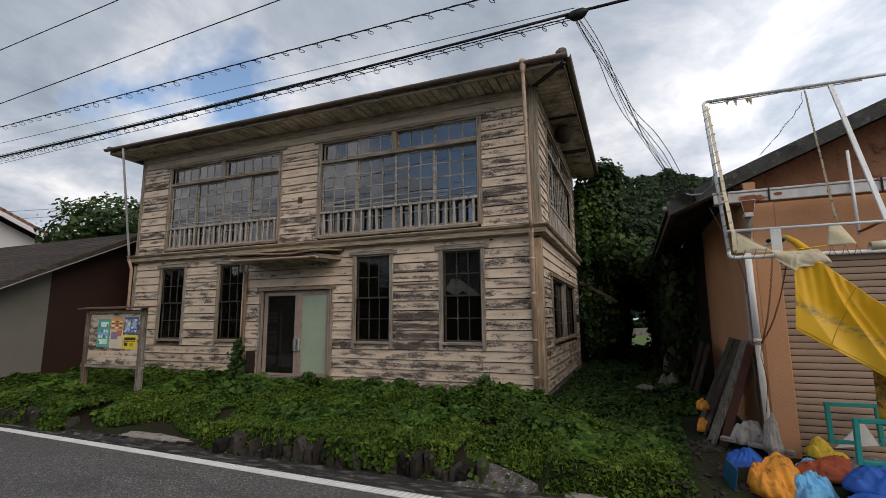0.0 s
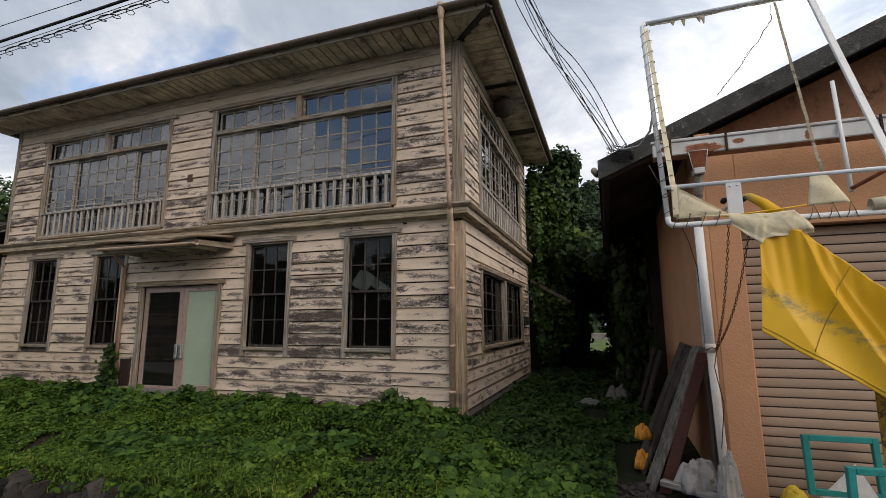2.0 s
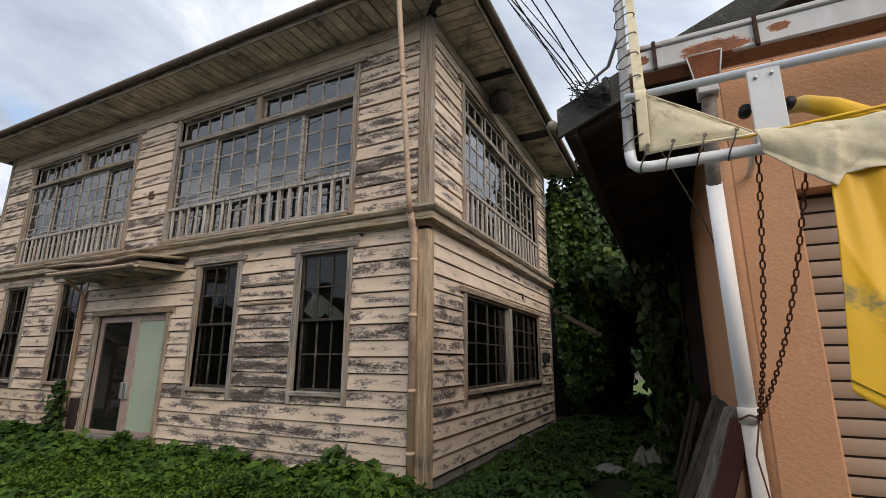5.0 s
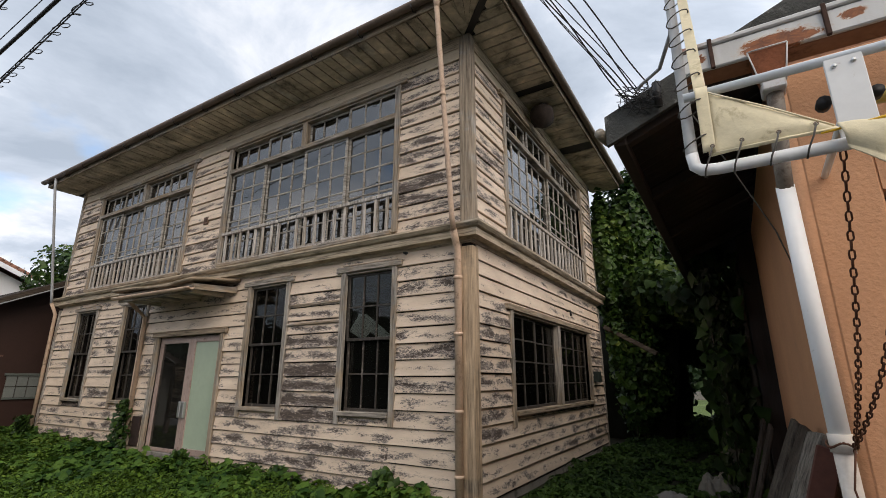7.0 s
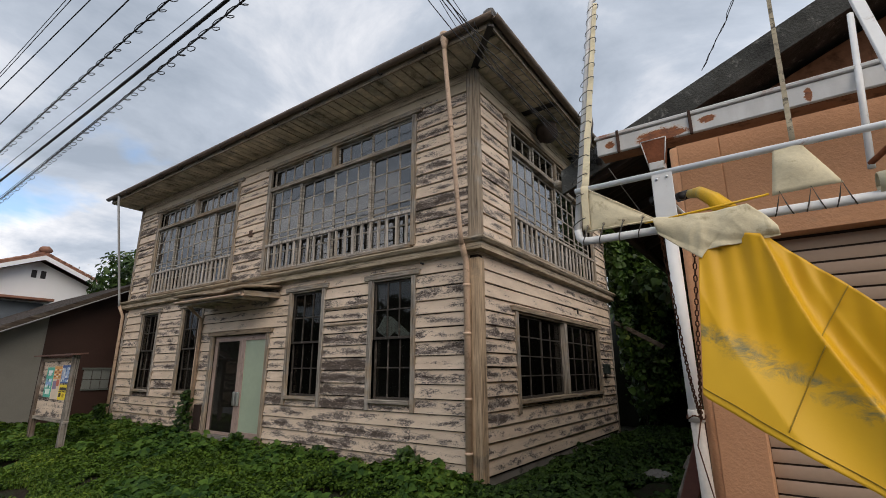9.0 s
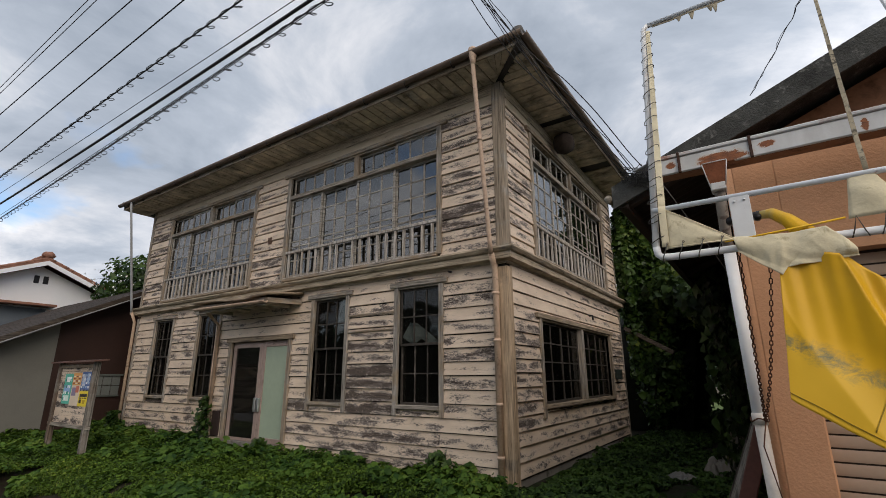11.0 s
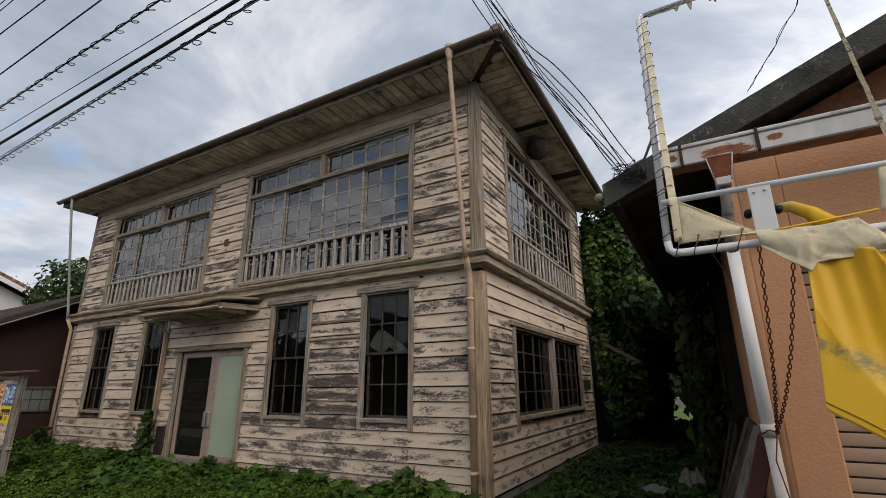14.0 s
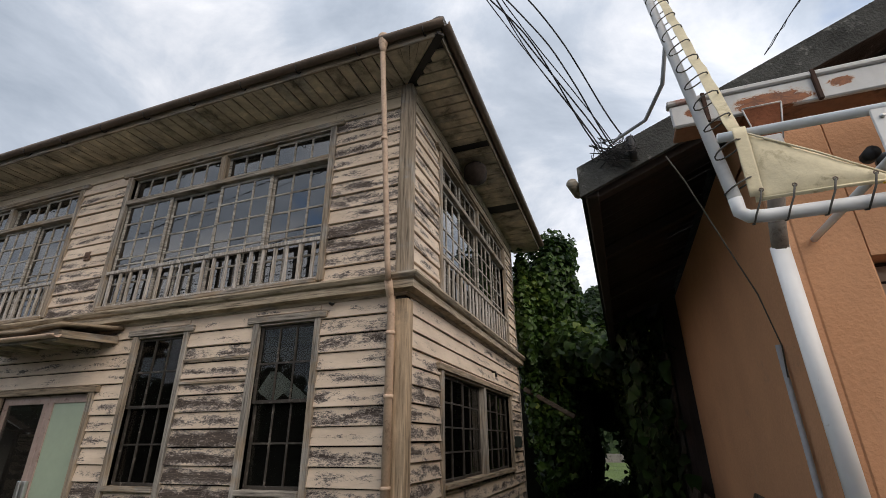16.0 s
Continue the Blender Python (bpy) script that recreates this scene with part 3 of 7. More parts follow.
def ground_z(x, y):
    """Height of the ground sheet: road bed, grassy terrace, paved forecourt."""
    if y < 4.98:
        return ROAD_Z - 0.05
    bank = max(0.0, min(1.0, (y - 4.98) / 0.22))
    if -9.7 < x < -6.3:
        bank = max(0.0, min(1.0, (y - 4.98) / 1.1))
    if -2.15 < x < -1.0:
        bank = max(0.0, min(1.0, (y - 5.15) / 0.6))
    if x > 0.35:
        k = min(1.0, (x - 0.35) / 0.5)
        bank = bank * (1 - k) + k * max(0.0, min(1.0, (y - 4.98) / 1.0))
    z = (ROAD_Z - 0.05) * (1 - bank) + bank * (-0.10 + 0.10 * min(1.0, (y - 5) / 3.4))
    if x < -9:
        z += bank * 0.10 * min(1.0, (-9 - x) / 3)
    return z + 0.015 * noise.noise(Vector((x * 1.3, y * 1.3, 0))) * bank


xs = [-420, -200, -100, -60, -40, -30] + [-24 + 0.4 * i for i in range(78)] + [7.5, 9, 12, 18, 30, 60, 120, 420]
ys = [-420, -120, -50, -25, -12, -4, 0, 3, 4.6, 4.97] + [5.0 + 0.1 * i for i in range(16)] + [6.7 + 0.35 * i for i in range(34)] + [19, 21, 25, 32, 45, 70, 120, 420]
g = Geo()
g.add([(x, y, ground_z(x, y)) for y in ys for x in xs], [(j * len(xs) + i, j * len(xs) + i + 1, (j + 1) * len(xs) + i + 1, (j + 1) * len(xs) + i) for j in range(len(ys) - 1) for i in range(len(xs) - 1)])
g.smooth = True
g.thick = 0
solid("ground", g, SOIL, "dark damp soil under weeds and scrub", "ground", kind="structure")
solid("road", Geo().box(-200, 200, -4.2, 4.93, -0.7, ROAD_Z, 0.01), ASPHALT, "worn grey asphalt village road", "road", kind="structure")
g = Geo().slab([(-40, 5.85, ROAD_Z - 0.02), (-10.9, 4.80, ROAD_Z - 0.02), (6, 4.22, ROAD_Z - 0.02), (6, 5.04, ROAD_Z - 0.02), (-40, 6.0, ROAD_Z - 0.02)], (0, 0, 0.024))
solid("verge", g, VERGE, "dark gritty verge between road line and bank", "verge", kind="structure")
# the edge line runs slightly askew to the house
g = Geo()
seg = [(-60, 6.45), (-30, 5.37), (-16, 4.87), (-10.9, 4.69), (-6.6, 4.54), (-2.6, 4.38), (2, 4.22), (12, 3.9)]
for (xa, ya), (xb, yb) in zip(seg, seg[1:]):
    if not -15 < xa < 2:
        g.add([(xa, ya - 0.08, ROAD_Z + 0.004), (xb, yb - 0.08, ROAD_Z + 0.004), (xb, yb + 0.08, ROAD_Z + 0.004), (xa, ya + 0.08, ROAD_Z + 0.004)], [(0, 1, 2, 3)])
    # raised ribs laid askew along the line
    m = int((xb - xa) / 0.075) if -15 < xa < 2 else 0
    for i in range(m):
        x = xa + (xb - xa) * i / m
        y = ya + (yb - ya) * i / m
        g.slab([(x, y - 0.079, ROAD_Z + 0.0045), (x + 0.063, y - 0.079, ROAD_Z + 0.0045), (x + 0.103, y + 0.079, ROAD_Z + 0.0045), (x + 0.04, y + 0.079, ROAD_Z + 0.001)], (0, 0, 0.007))
g.thick = 0
solid("edge_line", g, LINE, "worn white painted line along the road edge", "road marking", kind="structure")

# ---------------------------------------------------------------- the old timber house
HX0, HX1, HY0, HY1, HTOP = -13.38, -1.62, 8.68, 15.2, 6.42
BELT = 3.20
house = thing("house", ((HX0 + HX1) / 2, (HY0 + HY1) / 2, 0.0), "abandoned two-storey timber house with flaking cream clapboards", "house")


def front(u, w, z):
    return Vector((u, HY0 - w, z))


def side(u, w, z):
    return Vector((HX1 + w, u, z))


UP_A, UP_B = (-12.14, -8.24, 3.54, 5.93), (-6.92, -2.88, 3.54, 5.93)
UP_S = (9.86, 14.2, 3.54, 5.93)
LOW = [(-12.24, -11.36, 1.06, 3.02), (-10.06, -9.18, 1.06, 3.02), (-5.86, -4.98, 1.06, 3.02), (-3.70, -2.84, 1.06, 3.02)]
LOW_S = (9.86, 14.02, 1.06, 2.46)
DOOR = (-8.56, -6.58, 0.10, 2.27)
FRONT_HOLES = [UP_A, UP_B, *LOW, DOOR]
SIDE_HOLES = [UP_S, LOW_S]


def holed(geo, fn, u0, u1, z0, z1, holes, w0, w1):
    """A wall made of blocks round its openings, from depth w0 to w1."""
    us = sorted({u0, u1, *(h[0] for h in holes), *(h[1] for h in holes)})
    zs = sorted({z0, z1, *(h[2] for h in holes), *(h[3] for h in holes)})
    for za, zb in zip(zs, zs[1:]):
        start = None
        for ua, ub in [*zip(us, us[1:]), (u1, None)]:
            inside = ub is None or any(h[0] <= ua < h[1] and h[2] <= za < h[3] for h in holes)
            if inside:
                if start is not None:
                    geo.box(start, ua, w0, w1, za, zb, 0.0005, fn)
                start = None
            elif start is None:
                start = ua
    return geo


wall_f = part("front_wall", holed(Geo(), front, HX0, HX1, -0.15, HTOP, FRONT_HOLES, -0.14, 0.0), LAP_BACKING, house)
wall_s = part("side_wall", holed(Geo(), side, HY0 + 0.141, HY1, -0.15, HTOP, SIDE_HOLES, -0.14, 0.0), LAP_BACKING, house)
g = Geo().box(HX0, HX0 + 0.14, HY0 + 0.141, HY1, -0.15, HTOP)
part("far_wall", g, CREAM[1], house)
part("back_wall", Geo().box(HX0 + 0.141, HX1 - 0.141, HY1 - 0.14, HY1, -0.15, HTOP), CREAM[1], house)
part("upper_floor", Geo().box(HX0 + 0.141, HX1 - 0.141, HY0 + 0.141, HY1 - 0.141, 3.16, 3.36), INSIDE_FLOOR, house)
part("ground_floor", Geo().box(HX0 + 0.141, HX1 - 0.141, HY0 + 0.141, HY1 - 0.141, 0.0, 0.16), INSIDE_FLOOR, house)
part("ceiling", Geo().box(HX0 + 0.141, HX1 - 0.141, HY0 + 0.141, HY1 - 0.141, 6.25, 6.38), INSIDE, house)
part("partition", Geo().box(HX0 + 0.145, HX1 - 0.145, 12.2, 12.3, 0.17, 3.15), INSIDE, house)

rnd = random.Random(4)


def wear(u, z, on_side):
    """How far gone the paint is on a stretch of wall: 0 sound, 1 flaking, 2 bare."""
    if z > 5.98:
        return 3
    if on_side:
        k = 0 if 2.3 < z < 3.2 else 1
        return 2 if z < 0.45 and rnd.random() < 0.3 else k
    if -4.98 < u < -3.7 and 0.9 < z < 2.35:
        return 2
    if u > -2.88 and z > 3.4:
        return 2 if 3.7 < z < 5.5 and rnd.random() < 0.62 else 1
    if -8.24 < u < -6.9 and z > 3.4:
        return 2 if z < 4.1 and rnd.random() < 0.6 else (0 if z > 4.9 else 1)
    if z < 1.05:
        return 2 if rnd.random() < 0.22 else 1
    if z > 2.4 and z < 3.3:
        return 0
    return 1 if rnd.random() < 0.8 else 0


def boards(parent, fn, u0, u1, z0, z1, pitch, holes, on_side=False):
    """Lap siding: one wedge-shaped board to each course and gap between openings."""
    n = round((z1 - z0) / pitch)
    pitch = (z1 - z0) / n
    for i in range(n):
        a, b = z0 + i * pitch, z0 + (i + 1) * pitch
        mid = (a + b) / 2
        cuts = sorted((h[0] - 0.06, h[1] + 0.06) for h in holes if h[2] - 0.06 < b and a < h[3] + 0.07)
        spans, at = [], u0
        for ca, cb in cuts:
            spans.append((at, ca, a, b))
            at = cb
        spans.append((at, u1, a, b))
        # cut courses under a sill and over a head
        for h in holes:
            if h[2] - 0.06 < b and a < h[2] - 0.085:
                spans.append((h[0] + 0.002, h[1] - 0.002, a, h[2] - 0.052))
            if b > h[3] + 0.115 and a < h[3] + 0.07:
                spans.append((h[0] - 0.06, h[1] + 0.06, h[3] + 0.086, b))
        for ua, ub, a, b in spans:
            if ub - ua < 0.03:
                continue
            # long courses are butted from several lengths
            joints = [ua]
            while ub - joints[-1] > 4.6:
                joints.append(joints[-1] + rnd.uniform(2.6, 4.2))
            joints.append(ub)
            for ja, jb in zip(joints, joints[1:]):
                d = rnd.uniform(-0.004, 0.004)
                low, top = a + rnd.uniform(0.009, 0.017), b + 0.001
                t0, t1 = 0.042 + d, 0.016 + d * 0.4
                mid = (low + top) / 2
                pr = [(low, 0.002), (low, t0), (low + 0.006, t0 + 0.003), (top, t1), (top, 0.002)]
                e = 0.0015
                k = Geo()
                m = max(1, int((jb - ja) / 0.55))
                bow = [rnd.uniform(-0.0035, 0.0035) for _ in range(m + 1)]
                vs, fs = [], []
                for q in range(m + 1):
                    u = ja + e + (jb - ja - 2 * e) * q / m
                    vs += [fn(u, w + (bow[q] if w > 0.01 else 0), z + (bow[q] if z < mid else 0)) for z, w in pr]
                for q in range(m):
                    for c in range(5):
                        fs.append((q * 5 + c, q * 5 + (c + 1) % 5, q * 5 + 5 + (c + 1) % 5, q * 5 + 5 + c))
                fs += [tuple(range(5)), tuple(m * 5 + c for c in range(4, -1, -1))]
                k.add(vs, fs)
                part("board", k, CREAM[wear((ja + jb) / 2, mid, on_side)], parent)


def pane_grid(win, fn, u0, u1, z0, z1, cols, rows, w, stile, bar, mat_sash, mat_glass, depth=0.035):
    """One sash: stiles, rails and glazing bars in one frame, and a pane in every light. rows: relative heights from the bottom."""
    s = Geo()
    s.box(u0, u0 + stile, w - depth, w, z0, z1, 0.003, fn)
    s.box(u1 - stile, u1, w - depth, w, z0, z1, 0.003, fn)
    s.box(u0 + stile, u1 - stile, w - depth, w - 0.001, z0, z0 + stile, 0.003, fn)
    s.box(u0 + stile, u1 - stile, w - depth, w - 0.001, z1 - stile, z1, 0.003, fn)
    tot = sum(rows)
    zs, at = [], z0 + stile
    for r in rows:
        zs.append((at, at + (z1 - z0 - 2 * stile) * r / tot))
        at = zs[-1][1]
    cw = (u1 - u0 - 2 * stile) / cols
    for i in range(1, cols):
        u = u0 + stile + cw * i
        s.box(u - bar / 2, u + bar / 2, w - depth + 0.004, w - 0.004, z0 + stile, z1 - stile, 0.002, fn)
    for a, b in zs[1:]:
        s.box(u0 + stile, u1 - stile, w - depth + 0.005, w - 0.006, a - bar / 2, a + bar / 2, 0.002, fn)
    part("sash", s, mat_sash, win)
    for i in range(cols):
        for a, b in zs:
            p = Geo()
            ua = u0 + stile + cw * i
            tl = rnd.uniform(-0.0032, 0.0032)
            tv = rnd.uniform(-0.0032, 0.0032)
            c = w - depth * 0.55
            ring = [fn(ua, c - tl - tv, a), fn(ua + cw, c + tl - tv, a), fn(ua + cw, c + tl + tv, b), fn(ua, c - tl + tv, b)]
            p.slab(ring, fn(0, -0.003, 0) - fn(0, 0, 0))
            ob = part("pane", p, mat_glass, win)
            ob.visible_shadow = False


def casing(win, fn, u0, u1, z0, z1, horn=0.16, ear=0.09, width=0.085, proud=0.062):
    """Side boards running past the sill, a head with ears, a sill."""
    for ua in (u0 - width, u1):
        part("frame", Geo().box(ua, ua + width, -0.12, proud, z0 - horn, z1 + 0.001, 0.004, fn), TRIM_UP, win)
    f = Geo().box(u0 - width - ear, u1 + width + ear, 0.0, proud + 0.018, z1 + 0.002, z1 + 0.085, 0.006, fn)
    f.box(u0, u1, -0.12, proud - 0.02, z1 - 0.03, z1 + 0.002, 0.003, fn)
    part("head", f, TRIM, win)
    part("sill", Geo().box(u0 - 0.002, u1 + 0.002, -0.12, proud + 0.03, z0 - 0.05, z0 + 0.01, 0.006, fn), TRIM, win)


def tall_window(fn, u0, u1, z0, z1):
    win = part("window", Geo().box(u0, u1, -0.135, -0.10, z0 + 0.0, z0 + 0.03, 0.003, fn), DARK_SASH, house, "tall dark sash window in a worn wooden casing")
    casing(win, fn, u0, u1, z0, z1)
    zm = (z0 + z1) / 2
    pane_grid(win, fn, u0 + 0.004, u1 - 0.004, zm - 0.02, z1 - 0.03, 3, [1, 1], -0.01, 0.04, 0.022, DARK_SASH, GLASS_LOW)
    pane_grid(win, fn, u0 + 0.004, u1 - 0.004, z0 + 0.01, zm + 0.02, 3, [1, 1], -0.05, 0.04, 0.022, DARK_SASH, GLASS_LOW)
    return win


def gallery_window(fn, u0, u1, z0, z1, count):
    """Wide upstairs window: fanlights over sliding sashes, behind a balustrade."""
    win = part("window", Geo().box(u0, u1, -0.13, 0.02, z0 - 0.02, z0 + 0.05, 0.004, fn), TRIM, house, "wide gridded gallery window behind a slatted balustrade")
    casing(win, fn, u0, u1, z0, z1, 0.02, 0.12, 0.10)
    zt = z1 - 0.55
    part("transom", Geo().box(u0 + 0.001, u1 - 0.001, -0.13, 0.055, zt, zt + 0.085, 0.006, fn), TRIM, win)
    um = (u0 + u1) / 2
    part("mullion", Geo().box(um - 0.055, um + 0.055, -0.13, 0.045, zt + 0.086, z1 - 0.03, 0.005, fn), TRIM_UP, win)
    q = (u1 - u0) / 4
    for i in range(4):
        a, b = u0 + q * i + 0.004, u0 + q * (i + 1) - 0.004
        if i == 1:
            b -= 0.052
        if i == 2:
            a += 0.052
        off = -0.045 if i % 2 == 0 else -0.005
        pane_grid(win, fn, a, b, zt + 0.086, z1 - 0.032, 3, [1], off, 0.04, 0.028, SASH, GLASS_UP, 0.03)
        a, b = u0 + q * i + 0.003, u0 + q * (i + 1) - 0.003
        off = (-0.01, -0.055, -0.01, -0.055)[i]
        pane_grid(win, fn, a - (0.02 if i % 2 else 0) * (i > 0), b + (0.02 if i % 2 and i < 3 else 0), z0 + 0.05, zt - 0.001, 3, [0.42, 0.42, 0.16, 0.42, 0.42, 0.42], off, 0.046, 0.028, SASH, GLASS_UP, 0.03)
    bal = part("balustrade", Geo().box(u0 + 0.002, u1 - 0.002, 0.006, 0.062, z0 + 0.56, z0 + 0.615, 0.006, fn).box(u0 + 0.002, u1 - 0.002, 0.004, 0.066, z0 - 0.012, z0 + 0.035, 0.006, fn), SASH_UP, win)
    for i in range(count):
        u = u0 + (u1 - u0) * (i + 0.5) / count + rnd.uniform(-0.012, 0.012)
        if rnd.random() < 0.04:
            continue
        lean = rnd.uniform(-0.012, 0.012)
        b = Geo().box(u - 0.028, u + 0.028, 0.018, 0.046, z0 + 0.03, z0 + 0.57, 0.004, lambda uu, w, z: fn(uu + lean * (z - z0) / 0.55, w, z))
        part("baluster", b, SASH_UP, win)


for h in LOW:
    tall_window(front, *h)
gallery_window(front, *UP_A, 21)
gallery_window(front, *UP_B, 19)
gallery_window(side, *UP_S, 20)

# the wide ground-floor window in the side wall: two lights and a post
u0, u1, z0, z1 = LOW_S
win = part("window", Geo().box(u0, u1, -0.135, -0.10, z0, z0 + 0.03, 0.003, side), DARK_SASH, house, "wide dark two-light window in a worn casing")
casing(win, side, u0, u1, z0, z1, 0.2, 0.12, 0.09)
um = 12.0
part("mullion", Geo().box(um - 0.06, um + 0.06, -0.12, 0.05, z0 + 0.011, z1 - 0.031, 0.004, side), TRIM_UP, win)
for a, b in ((u0, um - 0.06), (um + 0.06, u1)):
    m = (a + b) / 2
    pane_grid(win, side, a + 0.003, m + 0.02, z0 + 0.012, z1 - 0.032, 2, [1, 1, 1, 1], -0.01, 0.04, 0.022, DARK_SASH, GLASS_LOW)
    pane_grid(win, side, m - 0.02, b - 0.003, z0 + 0.012, z1 - 0.032, 2, [1, 1, 1, 1], -0.05, 0.04, 0.022, DARK_SASH, GLASS_LOW)

# the double door under its hood
u0, u1, z0, z1 = DOOR
door = part("door", Geo().box(u0, u1, -0.14, 0.05, z0 - 0.1, z0 + 0.12, 0.006, front), CONCRETE, house, "double glazed door with a chrome pull handle, one leaf papered over")
for ua in (u0 - 0.10, u1):
    part("frame", Geo().box(ua, ua + 0.10, -0.14, 0.066, z0 - 0.05, z1, 0.004, front), TRIM_UP, door)
part("head", Geo().box(u0 - 0.17, u1 + 0.17, -0.14, 0.085, z1 + 0.001, z1 + 0.09, 0.005, front), TRIM, door)
um = -7.50
for i, (a, b) in enumerate(((u0 + 0.004, um - 0.003), (um + 0.003, u1 - 0.004))):
    s = Geo()
    st, zb, zt = 0.105, z0 + 0.125, z1 - 0.005
    s.box(a, a + st, -0.06, -0.015, zb, zt, 0.004, front).box(b - st, b, -0.06, -0.015, zb, zt, 0.004, front)
    s.box(a + st, b - st, -0.06, -0.016, zt - 0.12, zt, 0.004, front).box(a + st, b - st, -0.06, -0.016, zb, zb + (0.10 if i else 0.06), 0.004, front)
    part("leaf", s, DOOR_FRAME, door, "faded brown metal door leaf")
    p = Geo().box(a + st, b - st, -0.042, -0.034, zb + (0.10 if i else 0.06), zt - 0.12, 0.001, front)
    ob = part("pane", p, FROSTED if i else DOOR_GLASS, door, "pale green papered glass" if i else "")
h = Geo()
for du in (-0.055, 0.055):
    h.box(um + du - 0.038, um + du + 0.038, -0.012, 0.045, z0 + 0.72, z0 + 1.0, 0.012, front)
part("handle", h, STEEL, door, "brushed metal pull handle")
# black screen added inside, behind the glazed leaf only
part("inner_screen", Geo().box(u0, um, -1.6, -1.55, 0.17, 2.5, 0.003, front), BLACK, house, "flat black screen behind the door glass")

boards(wall_f, front, HX0 + 0.10, HX1 - 0.13, 0.05, BELT, 0.205, [*LOW, (DOOR[0] - 0.04, DOOR[1] + 0.04, -0.2, DOOR[3])])
boards(wall_f, front, HX0 + 0.10, HX1 - 0.13, 3.46, 6.20, 0.205, [UP_A, UP_B])
boards(wall_s, side, HY0 + 0.12, HY1 - 0.06, 0.12, BELT, 0.205, [LOW_S], True)
boards(wall_s, side, HY0 + 0.12, HY1 - 0.06, 3.46, 6.20, 0.205, [UP_S], True)

# white shape set behind the pane in place of a gable's reflection
part("torn_curtain", Geo().slab([(-3.70, HY0 + 0.09, 2.18), (-3.53, HY0 + 0.09, 2.42), (-3.38, HY0 + 0.09, 2.40), (-2.86, HY0 + 0.09, 2.03), (-3.10, HY0 + 0.09, 2.02), (-3.30, HY0 + 0.09, 2.14), (-3.45, HY0 + 0.09, 2.03)], (0, 0.004, 0)), plain("reflection_white", (0.8, 0.82, 0.82), 0.8), house, "white shape behind the glass, standing for a reflected gable")
# corner posts, frieze, base
for za, zb in ((-0.05, 3.15), (3.44, 6.38)):
    part("corner_post", Geo().box(HX1 - 0.128, HX1 + 0.05, HY0 - 0.05, HY0 + 0.118, za, zb, 0.008), TRIM_UP if za > 1 else POST, house, "bare weathered corner post")
    part("corner_post", Geo().box(HX0 - 0.03, HX0 + 0.098, HY0 - 0.05, HY0 + 0.1, za, zb, 0.008), TRIM_UP, house)
    part("corner_post", Geo().box(HX1 - 0.05, HX1 + 0.045, HY1 - 0.058, HY1 + 0.03, za, zb, 0.008), TRIM_UP, house)
part("frieze", Geo().box(HX0 + 0.1, HX1 - 0.13, 0.0, 0.03, 6.205, 6.395, 0.004, front), TRIM_SMOOTH, house)
part("frieze", Geo().box(HY0 + 0.12, HY1 - 0.06, 0.0, 0.03, 6.205, 6.395, 0.004, side), TRIM_SMOOTH, house)
part("plinth", Geo().box(HY0 + 0.1, HY1, -0.02, 0.02, -0.12, 0.10, 0.006, side), CONCRETE, house, "stained concrete footing")

# the belt course between the storeys, mitred round the corner
prof = [(0.0, 3.20), (0.035, 3.20), (0.05, 3.235), (0.16, 3.25), (0.16, 3.345), (0.20, 3.36), (0.235, 3.40), (0.235, 3.425), (0.0, 3.46)]
b = Geo()
for w, z in prof:
    b.v += [(HX0 - min(w, 0.12), HY0 - w, z), (HX1 + w, HY0 - w, z), (HX1 + w, HY1 + min(w, 0.1), z)]
for i in range(len(prof) - 1):
    for j in range(2):
        a = i * 3 + j
        b.f.append((a, a + 1, a + 4, a + 3))
b.f += [tuple(i * 3 for i in range(len(prof))), tuple(i * 3 + 2 for i in range(len(prof) - 1, -1, -1))]
part("belt_course", b, TRIM_SMOOTH, house, "moulded tan timber belt course")

# eaves: boarded soffit, fascia, hipped tile roof, gutters
EY, EX, EXL = 7.98, -0.90, -13.95
soff = part("soffit", Geo().box(EXL + 0.02, EX - 0.02, EY + 0.03, HY0 + 0.05, 6.425, 6.44, 0.002).box(HX1 - 0.05, EX - 0.02, HY0 + 0.051, HY1 + 0.6, 6.425, 6.44, 0.002).box(EXL + 0.02, HX0 + 0.05, HY0 + 0.051, HY1 + 0.6, 6.425, 6.44, 0.002), BLACK, house)
x = EXL + 0.03
while x < HX1 - 0.05:
    w = rnd.uniform(0.17, 0.20)
    dz = rnd.uniform(-0.006, 0.006)
    part("soffit_board", Geo().box(x, x + w - 0.020, EY + 0.035, HY0 - 0.001, 6.398 + dz, 6.424, 0.003), SOFFIT, soff)
    x += w
y = EY + 0.05
while y < HY1 + 0.5:
    w = rnd.uniform(0.17, 0.20)
    xa = HX1 + 0.001 if y > HY0 - 0.02 else HX1 + (HY0 - y) * 1.0 - 0.0
    if xa < EX - 0.1 and not (10.35 < y < 10.6 or 12.85 < y < 13.1):
        dz = rnd.uniform(-0.01, 0.006)
        part("soffit_board", Geo().box(xa, EX - 0.035, y, y + w - 0.022, 6.398 + dz, 6.424, 0.003), SOFFIT, soff)
    y += w
# fanned boards at the corner
for i in range(5):
    a0, a1 = i / 5, (i + 0.93) / 5
    p = [(HX1, HY0), (HX1 + (EX - 0.03 - HX1) * a0, EY + 0.035), (HX1 + (EX - 0.03 - HX1) * a1, EY + 0.035)]
    part("soffit_board", Geo().slab([(*q, 6.40) for q in p], (0, 0, 0.02)), SOFFIT, soff)
